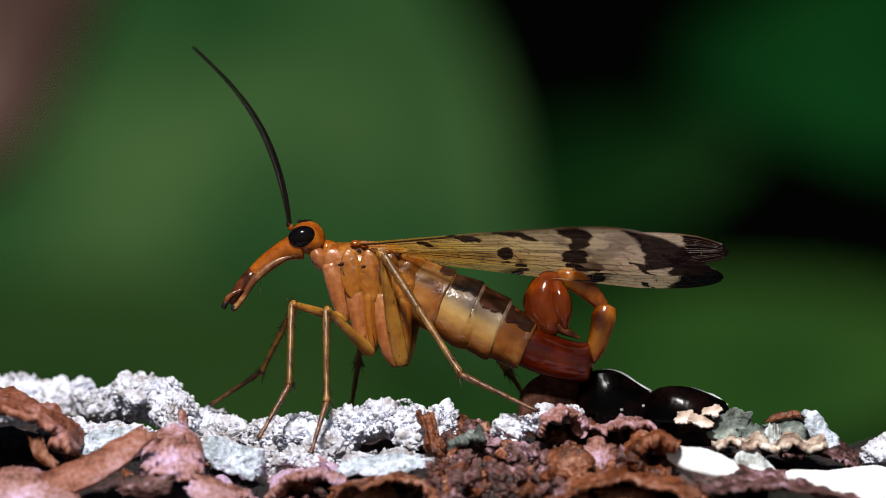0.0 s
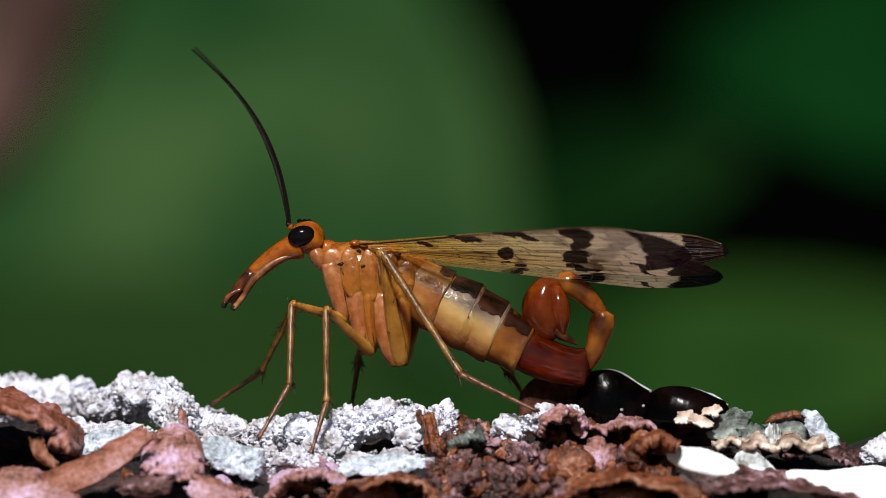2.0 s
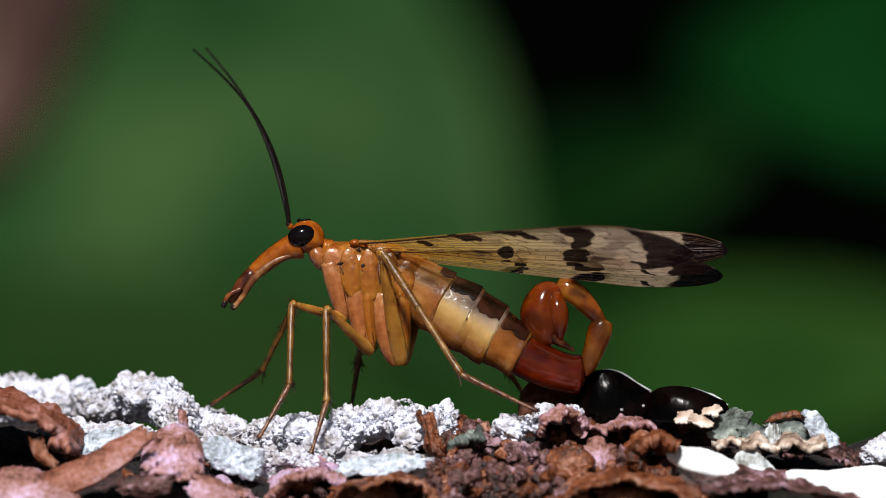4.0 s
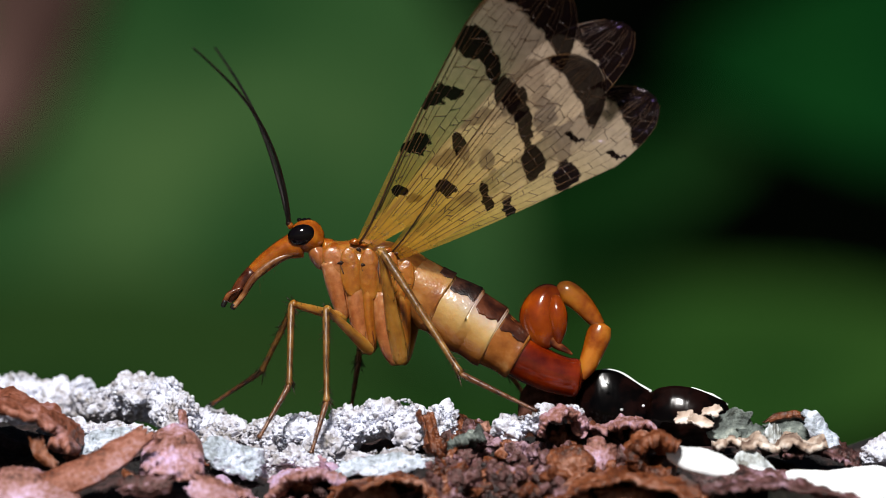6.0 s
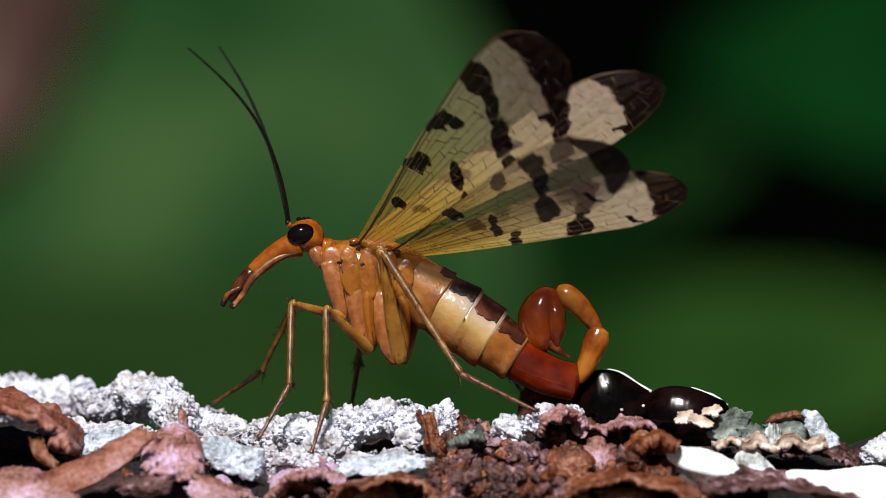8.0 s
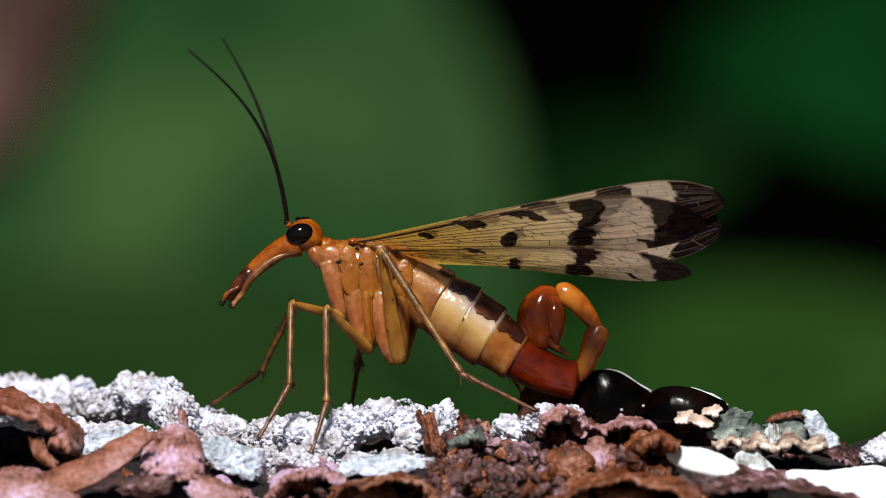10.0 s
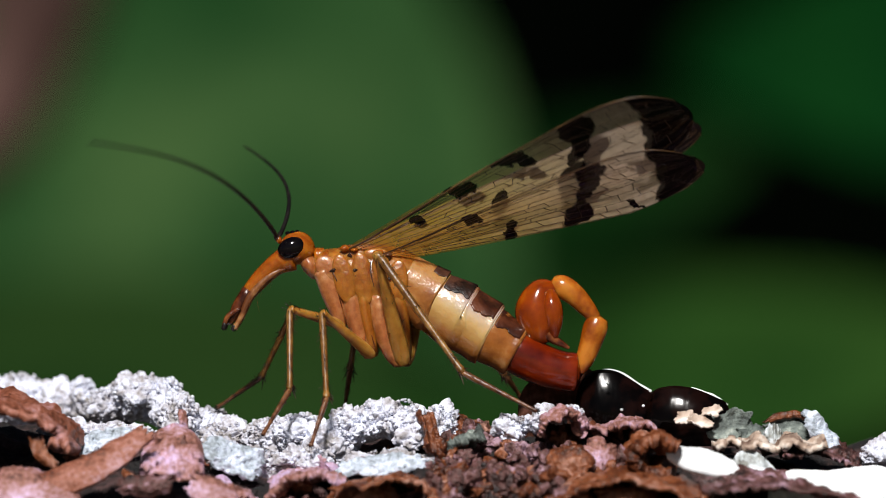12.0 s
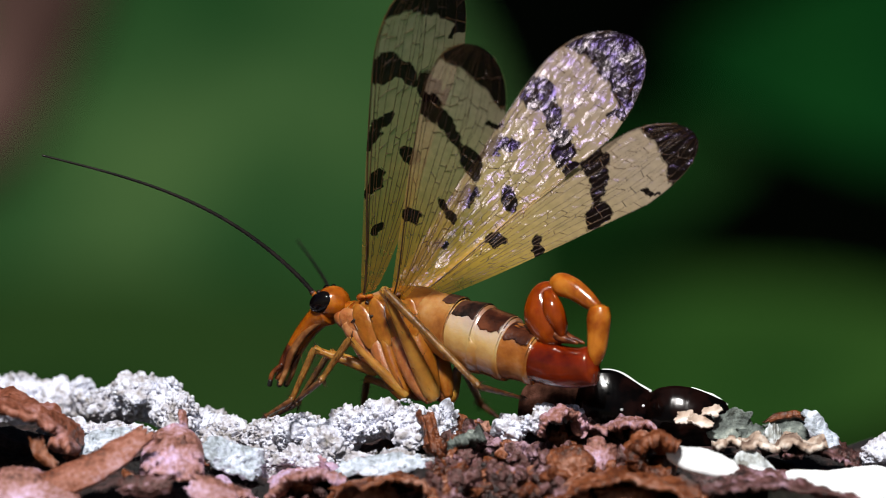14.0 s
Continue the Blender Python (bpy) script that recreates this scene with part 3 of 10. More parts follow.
arch_flake([(5.32, -6.59), (6.03, -6.85), (6.78, -6.68), (8.07, -6.85)], 5, 0.195, "wavy pale-edged bark layer under the fungus", 12, M_LILAC, front=-5)
arch_flake([(8.49, -8.66), (7.54, -8.45), (6.86, -8.03), (7.12, -7.29), (7.96, -6.93), (8.81, -7.29)], 4, 0.477, "reddish brown curled bark chip", 4, M_RUST, front=-8)
arch_flake([(3.68, -9.59), (4.93, -8.79), (6.60, -8.54), (8.27, -8.79), (9.94, -9.27)], 6, 0.173, "rusty orange bark plate", 15, M_RUST, front=-11)
arch_flake([(9.73, -9.00), (11.41, -8.71), (13.29, -8.84), (16.21, -9.59)], 6, 0.152, "dark red-brown bark plate", 16, M_CRUMB, front=-12)


def crumbs():
    ob = thing("crumbled_bark", (2.46, -6.00, -8.27), "crumbled reddish brown bark, rough and lumpy", "bark")
    rng = random.Random(5)
    for i in range(230):
        x = rng.uniform(-0.6, 7.0)
        t = rng.random()
        r = rng.uniform(0.14, 0.46)
        bm = blob(bmesh.new(), (x, -1 - 9 * t, -7.0 - 2.6 * t + rng.uniform(-0.3, 0.35)), (r, r * rng.uniform(0.6, 1), r * rng.uniform(0.5, 1.1)), 4 if r > 0.24 else 3, r * 1.15, 1.0 / r, i * 0.37)
        part("crumb", bm, M_RUST if rng.random() < 0.35 else M_CRUMB, ob)


crumbs()


def shield(rows, low, y, thick, bulge, seed, frill=0.0, rough=0.0, lean=0.3, nu=90, nv=22):
    """A standing plate: its rim follows rows of x and z, its face bulges forward and runs down to low."""
    bm = bmesh.new()
    line = spline(rows, nu)
    layers = []
    for side in (0, 1):
        grid = []
        for i, (x, z) in enumerate(line):
            top = z + frill * (noise.fractal(Vector((i * 0.1, seed * 3.1, 0)), 1.0, 2.1, 2) + 0.25 * noise.noise(Vector((i * 0.45, seed, 2))))
            end = math.sin(math.pi * (0.04 + 0.92 * i / nu)) ** 0.4
            top = low + (top - low) * (math.sin(math.pi * (0.02 + 0.96 * i / nu)) ** 0.3 if frill > 0.05 else 1)
            row = []
            for j in range(nv + 1):
                v = j / nv
                p = Vector((x, y + lean * (1 - v) * (top - low) - bulge * math.sin(math.pi * min(1, v * 0.8 + 0.06)) * end, top + (low - top) * v))
                p.y += rough * noise.fractal(p * 1.3 + Vector((seed, seed * 2, 0)), 0.8, 2.1, 5) + frill * 3.2 * noise.noise(Vector((i * 0.11, seed, 7))) * (1 - v) ** 2
                p.y += (1 - end) * 0.9 + side * thick * (0.35 + 0.65 * min(1, v * 6)) * end
                row.append(bm.verts.new(p))
            grid.append(row)
        layers.append(grid)
    f, b = layers
    for g in layers:
        for i in range(nu):
            for j in range(nv):
                bm.faces.new((g[i][j], g[i + 1][j], g[i + 1][j + 1], g[i][j + 1]))
    for i in range(nu):
        for j in (0, nv):
            bm.faces.new((f[i][j], f[i + 1][j], b[i + 1][j], b[i][j]))
    for j in range(nv):
        for i in (0, nu):
            bm.faces.new((f[i][j], f[i][j + 1], b[i][j + 1], b[i][j]))
    bmesh.ops.recalc_face_normals(bm, faces=bm.faces)
    return bm


def fungus():
    """Standing black plates; a pale thin rim paints the glint of their edges."""
    ob = thing("bracket_fungus", (6.90, 2.00, -6.53), "black shiny lobed fungus growing on the bark", "fungus")
    for rows, y, seed in (([(2.85, -6.94), (2.95, -5.75), (3.3, -5.15), (3.9, -4.8), (4.5, -4.74), (4.92, -4.95), (5.3, -4.76), (5.8, -4.8), (6.10, -6.94)], 1.0, 1),
                          ([(4.90, -7.13), (5.20, -5.40), (5.64, -4.77), (6.11, -4.64), (6.77, -4.75), (7.76, -5.36), (8.37, -5.72), (8.80, -7.13)], 0.4, 2),
                          ([(7.50, -7.13), (7.94, -5.62), (8.65, -5.27), (9.54, -5.33), (10.45, -5.68), (10.93, -6.01), (11.10, -7.13)], 0.0, 3)):
        lobe_part = part("lobe", shield(rows, -7.568, y, 0.35, 0.5, seed, 0.0, 0.015, 0.05), M_CAP if seed == 1 else M_FUNGUS, ob)
        if seed > 0:
            rim = spline(rows[3:-1], 40)
            top = [(x, y + 0.12 * (z + 7.56) + 0.08, z + 0.02, 0.016 + 0.06 * abs(noise.noise(Vector((i * 0.09, seed, 0)))) + 0.022 * math.sin(math.pi * i / 40)) for i, (x, z) in enumerate(rim)]
            # glint along the wet edge, put in as a white or cream tube
            part("rim", tube(top, n=60, seg=7), M_WHITE if seed > 1 else M_FRILL, lobe_part, "thin pale tube painting the rim's glint")
    for i, (x, z) in enumerate([(6.31, -5.14), (7.68, -6.01), (7.94, -5.44), (6.85, -6.16)]):
        bm = bmesh.new()
        blob(bm, (x, -0.35, z), (0.07, 0.04, 0.06), 2, 0.03, 4, i)
        part("speck", bm, M_LOBE, ob)


fungus()

hood = thing("bark_scale", (-10.25, -7.00, -7.60), "rounded curled scale of pinkish bark", "bark", "loose bark flakes")
part("sheet", shield([(-11.40, -7.83), (-11.19, -7.11), (-10.43, -6.61), (-9.58, -6.69), (-9.03, -7.24), (-8.91, -8.38)], -8.695, -7.6, 0.25, 0.9, 21, 0.07, 0.5, 0.9), M_LILAC, hood)


def plate_lichen(label, rows, low, y, thick, bulge, seed, frill, rough, mat):
    ob = thing("leafy_lichen", (rows[0][0], y, rows[0][1]), label, "lichen", "leafy lichens on the branch")
    part("lobe", shield(rows, low, y, thick, bulge, seed, frill, rough, 0.5), mat, ob)
    return ob


def smooth_sheet(label, c, ru, rv, thick, tilt, seed, mat=M_WHITE, frill=0.18, wavy=0.2, cup=-0.1, rough=0.1):
    ob = thing("leafy_lichen", c, label, "lichen", "leafy lichens on the branch")
    part("lobe", lobe(c, ru, rv, thick, tilt, seed, cup=cup, wavy=wavy, n=96, rings=24, frill=frill, rough=rough), mat, ob)
    return ob


smooth_sheet("smooth white tongue-shaped lichen lobe, thick and flat", (9.75, -7.2, -7.95), 1.45, 0.55, 0.36, (58, 14, 0), 1, frill=0.05, wavy=0.08)
smooth_sheet("smooth bluish white lichen sheet under a crusty mound", (-2.35, -6.0, -8.1), 1.75, 0.5, 0.25, (60, -5, 0), 12, M_PALE, rough=0.7)
smooth_sheet("smooth bluish white lichen sheet spilling over bark", (-7.9, -5.4, -7.85), 1.35, 0.75, 0.3, (62, 22, 0), 13, M_PALE, 0.25, 0.3, rough=0.7)
smooth_sheet("smooth pale lichen sheet behind a bark strip", (-12.9, -3.2, -7.3), 1.5, 0.5, 0.25, (60, -12, 0), 14, M_PALE, 0.25, 0.25, rough=0.7)
plate_lichen("pale grey lichen lobe beside a white one", [(10.75, -7.88), (11.07, -7.59), (11.60, -7.59), (12.24, -7.88), (12.92, -8.44)], -9.042, -6, 0.3, 0.2, 2, 0.06, 0.15, M_LOBE)
plate_lichen("broad white lichen sheet over dark bark", [(12.20, -8.79), (12.73, -8.28), (13.68, -8.24), (14.95, -8.28), (15.90, -7.94), (17.28, -7.52)], -9.432, -7, 0.3, 0.25, 3, 0.06, 0.12, M_WHITE)
plate_lichen("pale lilac lichen lobe on the bark", [(11.94, -7.06), (12.32, -6.72), (12.71, -6.68), (13.05, -7.11)], -7.611, -3.8, 0.15, 0.15, 8, 0.12, 0.3, M_LOBE)
smooth_sheet("grey-green leafy lichen with dark hollows", (10.95, -3.0, -6.85), 0.85, 0.72, 0.16, (72, 0, 0), 31, M_LOBE_GREEN, 0.4, 0.55, 0.3)
smooth_sheet("grey-green leafy lichen lobe, dark and pitted", (11.75, -3.1, -7.05), 0.6, 0.5, 0.14, (70, 20, 0), 32, M_LOBE_GREEN, 0.4, 0.5, 0.3)
smooth_sheet("dull green lichen with a rusty rim", (13.15, -2.8, -6.82), 0.95, 0.6, 0.18, (70, 4, 0), 33, M_LOBE_GREEN, 0.3, 0.4, -0.2)
smooth_sheet("pale grey lichen sloping down to bark", (14.4, -3.2, -6.95), 0.95, 0.42, 0.2, (60, 46, 0), 34, M_PALE, 0.35, 0.4, -0.2)
smooth_sheet("cream frilled lichen rim beside the black fungus", (9.15, -3.5, -6.42), 0.36, 0.42, 0.14, (48, -14, 0), 41, M_CREAMY, 0.35, 0.3, 0.4)
smooth_sheet("cream frilled lichen lobe with a rolled edge", (9.75, -3.6, -6.58), 0.5, 0.34, 0.14, (50, 8, 0), 42, M_CREAMY, 0.35, 0.3, 0.4)
smooth_sheet("small cream lichen lobe standing up", (10.2, -3.4, -6.18), 0.36, 0.26, 0.12, (46, -10, 0), 43, M_CREAMY, 0.35, 0.3, 0.4)
ribbon([(12.35, -2.95, -6.5, 0.1, 40), (12.8, -2.95, -6.24, 0.16, 50), (13.35, -2.95, -6.17, 0.16, 40), (13.85, -2.95, -6.36, 0.1, 40)], 0.1, "rusty brown rolled rim of a dull green lichen", 36, M_RUST, 0.7)
arch_flake([(10.19, -7.31), (10.79, -7.14), (11.39, -7.40), (11.96, -7.14), (12.54, -7.57), (13.18, -7.19), (13.82, -7.40), (14.46, -7.19)], 3, 0.217, "wavy cream-edged bark layer under lichen", 17, M_FRILL, front=-5.4)
arch_flake([(12.81, -7.78), (13.77, -7.61), (14.84, -7.83), (15.69, -8.21)], 3, 0.130, "thin dark bark layer with a pale edge", 18, M_CRUMB, front=-5.2)
crust_patch("white crusty lichen at the end of the bark", [(16.57, -3.00, -7.88, 0.73, 0.86, 0.52), (17.52, -3.00, -7.71, 0.94, 0.86, 0.86)], 9, 90, 0.07)


# ---- scorpionfly ----
HINGE = (-3.12, 0.00, 0.11)
fly = thing("scorpionfly", HINGE, "amber scorpionfly with black-spotted wings and upcurled tail, standing on bark", "insect")


def hairs(bm, rows, count, length, thin, seed, spread=1.0):
    """Short stiff bristles that stand off a limb and lean along it."""
    rng = random.Random(seed)
    line = spline(rows, 40)
    for _ in range(count):
        i = rng.randrange(1, 40)
        p, t = Vector(line[i][:3]), (Vector(line[i][:3]) - Vector(line[i - 1][:3])).normalized()
        d = Vector((rng.gauss(0, 1), rng.gauss(0, spread), rng.gauss(0, 1)))
        d = (d - t * d.dot(t)).normalized()
        q = p + d * line[i][3] * 0.9
        w = (d * 0.8 + t * 0.7).normalized() * length * rng.uniform(0.6, 1.2)
        sweep(bm, [(*q, thin), (*(q + w * 0.5 + t * 0.02), thin * 0.7), (*(q + w), thin * 0.2)], n=3, seg=4)
    return bm


def build_head():
    neck = (-4.32, 0.00, 0.02)
    bm = bmesh.new()
    blob(bm, (-5.20, 0.00, 0.43), (0.672, 0.716, 0.651), 4, 0.03, 2)
    sweep(bm, [(-4.53, 0.00, 0.02, 0.35), (-4.21, 0.00, 0.02, 0.30)], n=4)
    head = part("head", bm, M_HEAD, fly, pivot=neck)
    ros = [(-5.51, 0.00, 0.13, 0.56, 0.56), (-6.16, 0.00, -0.11, 0.41, 0.43), (-6.92, 0.00, -0.67, 0.35, 0.33), (-7.55, 0.00, -1.28, 0.26, 0.26), (-7.94, 0.00, -1.76, 0.20, 0.22), (-8.20, 0.00, -1.97, 0.13, 0.17)]
    part("rostrum", tube(ros, n=30), M_HEAD, head, "orange beak, dark at the tip")
    part("beak_tip", tube([(-7.24, 0.00, -0.95, 0.32, 0.31), (-7.72, 0.00, -1.45, 0.27, 0.27), (-7.94, 0.00, -1.76, 0.22, 0.24), (-8.22, 0.00, -2.04, 0.14, 0.17)], n=10), M_BEAK, head)
    for s in (-0.25, 0.25):
        part("maxilla", tube([(-5.68, 0.00, -0.2, 0.1), (-6.45, 0.00, -0.52, 0.15), (-7.22, 0.00, -1.14, 0.15), (-7.72, 0.00, -1.93, 0.11), (-8.02, 0.00, -2.28, 0.11)], n=20, seg=8), M_PALP, head).location.y += s * MM
        part("palp", tube([(-7.68, 0.00, -1.54, 0.09), (-8.15, 0.00, -1.76, 0.10), (-8.35, 0.00, -2.06, 0.09), (-8.41, 0.00, -2.21, 0.07)], n=12, seg=8), M_BEAK, head).location.y += s * 1.4 * MM
        part("palp_tip", tube([(-8.33, 0.00, -2.04, 0.10), (-8.43, 0.00, -2.26, 0.09)], n=4, seg=8), M_BLACK, head).location.y += s * 1.4 * MM
        part("maxilla_tip", tube([(-7.98, 0.00, -2.19, 0.12), (-8.07, 0.00, -2.34, 0.10)], n=4, seg=8), M_BLACK, head).location.y += s * MM
        side = -1 if s < 0 else 1
        bm = bmesh.new()
        c = Vector((-5.40, 0.00, 0.48)) + Vector((0, side * 0.52, 0))
        blob(bm, c, (0.54, 0.304, 0.40), 4, turn=Euler((0, radians(-14), 0)))
        part("eye", bm, M_EYE, head, "glossy black eye")
        bm = bmesh.new()
        blob(bm, Vector((-5.85, 0.00, 0.85)) + Vector((0, side * 0.22, 0)), (0.11, 0.11, 0.15), 2)
        part("antenna_socket", bm, M_HEAD, head)
    bm = bmesh.new()
    hairs(bm, [(-6.2, 0, -0.55, 0.1), (-6.8, 0, -0.95, 0.1), (-7.2, 0, -1.3, 0.1)], 7, 0.5, 0.008, 77)
    part("bristles", bm, M_PALP, head, "fine pale hairs under the beak")
    for x, y in ((-5.5, 0.1), (-5.3, -0.14), (-5.14, 0.12)):
        bm = bmesh.new()
        blob(bm, (x, y, 1.06), (0.1, 0.09, 0.08), 2)
        part("ocellus", bm, M_EYE, head)
    return head


head = build_head()


def build_antenna(side):
    """Long beaded whip along +x from its base, bowed towards -z."""
    base = Vector((-5.90, 0.00, 0.93)) + Vector((0, side * 0.22, 0))
    ln = 11.818
    line = [(u * ln, 0, -0.085 * ln * math.sin(math.pi * u ** 0.85), 0.088 * (1 - 0.55 * u)) for u in np.linspace(0, 1, 97)]
    ring = [(p[0] + base.x, base.y, p[2] + base.z, p[3] * (1.14 if i % 2 else 0.86)) for i, p in enumerate(line)]
    bm = bmesh.new()
    sweep(bm, ring, seg=8, smooth=False)
    a = part("antenna", bm, M_BLACK, fly, "long black beaded antenna", pivot=base)
    bm = bmesh.new()
    blob(bm, base, (0.15, 0.12, 0.12), 2)
    part("scape", bm, M_DARK, a)
    return a


antennae = [build_antenna(-1), build_antenna(1)]


def build_thorax():
    bm = bmesh.new()
    sweep(bm, [(-4.47, 0.00, -0.11, 0.48, 0.52), (-3.99, 0.00, -0.46, 0.87, 0.82), (-3.23, 0.00, -0.89, 1.26, 1.00), (-2.26, 0.00, -1.17, 1.43, 1.04), (-1.39, 0.00, -1.28, 1.26, 0.95), (-0.78, 0.00, -1.39, 1.00, 0.82)], n=30, seg=28)
    th = part("thorax", bm, M_BODY, fly)
    bm = bmesh.new()
    blob(bm, (-2.91, 0.00, 0.02), (0.954, 0.781, 0.304), 4, 0.03, 2, 3)
    part("back_plate", bm, M_PLATE, th)
    bm = bmesh.new()
    blob(bm, (-4.79, 0.00, -0.30), (0.325, 0.520, 0.585), 4, 0.03, 2, 5, Euler((0, radians(-25), 0)))
    part("neck_plate", bm, M_PLATE, th)
    bm = bmesh.new()
    blob(bm, (-4.12, 0.00, -0.11), (0.434, 0.607, 0.369), 4, 0.03, 2, 3)
    part("collar", bm, M_HEAD, th)
    for s in (-1, 1):
        def skin(x, z):
            return s * 1.0 * math.sqrt(max(0.2, 1 - ((z + 1.1) / 1.5) ** 2))

        for px, pz, rx, rz, tilt in [(-4.12, -0.5, 0.4, 0.55, -25), (-3.5, -0.95, 0.42, 0.95, -8), (-2.78, -1.0, 0.42, 1.0, -4), (-2.1, -1.05, 0.42, 0.95, 6), (-1.5, -1.3, 0.42, 0.85, 12), (-3.1, -0.12, 0.6, 0.3, 4), (-2.2, -0.2, 0.55, 0.3, 8)]:
            bm = bmesh.new()
            blob(bm, (px, skin(px, pz) * 0.93, pz), (rx, 0.13, rz), 5, 0.025, 2.0, px, Euler((0, radians(tilt), 0)))
            part("side_plate", bm, M_PLATE if rx < 0.41 else M_BODY, th)
        for line in ([(-3.95, -0.35), (-3.88, -0.7), (-3.78, -1.0)], [(-3.42, -1.2), (-3.36, -1.5), (-3.25, -1.9)], [(-3.08, -0.5), (-3.05, -0.9)], [(-2.44, -0.4), (-2.45, -0.9), (-2.38, -1.4)]):
            part("suture", tube([(x, skin(x, z) * 1.03, z, 0.028) for x, z in line], n=16, seg=6), M_TARSUS, th)
        for px, pz in [(-3.88, -0.59), (-2.99, -0.63), (-1.78, -1.13), (-3.3, -1.93), (-3.21, -0.11)]:
            bm = bmesh.new()
            blob(bm, (px, skin(px, pz) * 1.04, pz), (0.11, 0.05, 0.07), 3, 0.1, 6, px)
            part("dark_spot", bm, M_DARK, th)
    for s in (-1, 1):
        for x, z, r in ((-3.35, 0.2, 0.2), (-3.0, 0.12, 0.16), (-2.1, -0.1, 0.2), (-1.75, -0.2, 0.14)):
            bm = bmesh.new()
            blob(bm, (x, s * 0.85, z), (r, 0.18, r * 0.6), 3, 0.06, 3, x)
            part("wing_root", bm, M_HEAD if r > 0.15 else M_TARSUS, th)
    return th


thorax = build_thorax()


def build_coxae():
    for s in (-1, 1):
        for name, rows in (("coxa", [(-4.3, 0.00, -0.55, 0.38, 0.43), (-4.06, 0.00, -1.35, 0.42, 0.41), (-3.86, 0.00, -2.22, 0.33, 0.35), (-3.77, 0.00, -2.73, 0.20, 0.20)]),
                           ("coxa", [(-3.34, 0.00, -1.28, 0.39, 0.43), (-3.25, 0.00, -2.36, 0.39, 0.48), (-3.08, 0.00, -3.40, 0.33, 0.39), (-2.86, 0.00, -4.01, 0.20, 0.20)]),
                           ("meron", [(-2.86, 0.00, -1.39, 0.33, 0.52), (-2.82, 0.00, -2.58, 0.30, 0.52), (-2.73, 0.00, -3.45, 0.24, 0.39), (-2.69, 0.00, -3.92, 0.13, 0.17)]),
                           ("coxa", [(-2.30, 0.00, -1.71, 0.43, 0.48), (-2.21, 0.00, -2.91, 0.43, 0.52), (-1.99, 0.00, -3.88, 0.37, 0.43), (-1.78, 0.00, -4.45, 0.20, 0.22)]),
                           ("meron", [(-1.60, 0.00, -1.60, 0.43, 0.52), (-1.56, 0.00, -2.80, 0.37, 0.52), (-1.54, 0.00, -3.77, 0.30, 0.41), (-1.56, 0.00, -4.36, 0.17, 0.20)])):
            rows = [(r[0], s * (0.55 if name == "coxa" else 0.5), *r[2:]) for r in rows]
            part(name, tube(rows, n=22, seg=20), M_PLATE if name == "coxa" else M_BODY, fly, pivot=rows[0][:3])


build_coxae()
for s in (-1, 1):
    for line in ([(-3.84, 0.00, -0.98), (-3.71, 0.00, -1.93), (-3.51, 0.00, -2.84)], [(-2.86, 0.00, -1.39), (-2.78, 0.00, -2.58), (-2.60, 0.00, -3.66)], [(-1.89, 0.00, -1.71), (-1.84, 0.00, -2.91), (-1.71, 0.00, -4.10)], [(-3.56, 0.00, -0.63), (-3.12, 0.00, -1.11), (-2.43, 0.00, -1.39), (-1.71, 0.00, -1.45)]):
        part("suture", tube([(x, s * 0.9, z, 0.024) for x, _, z in line], n=16, seg=6), M_BEAK, thorax)


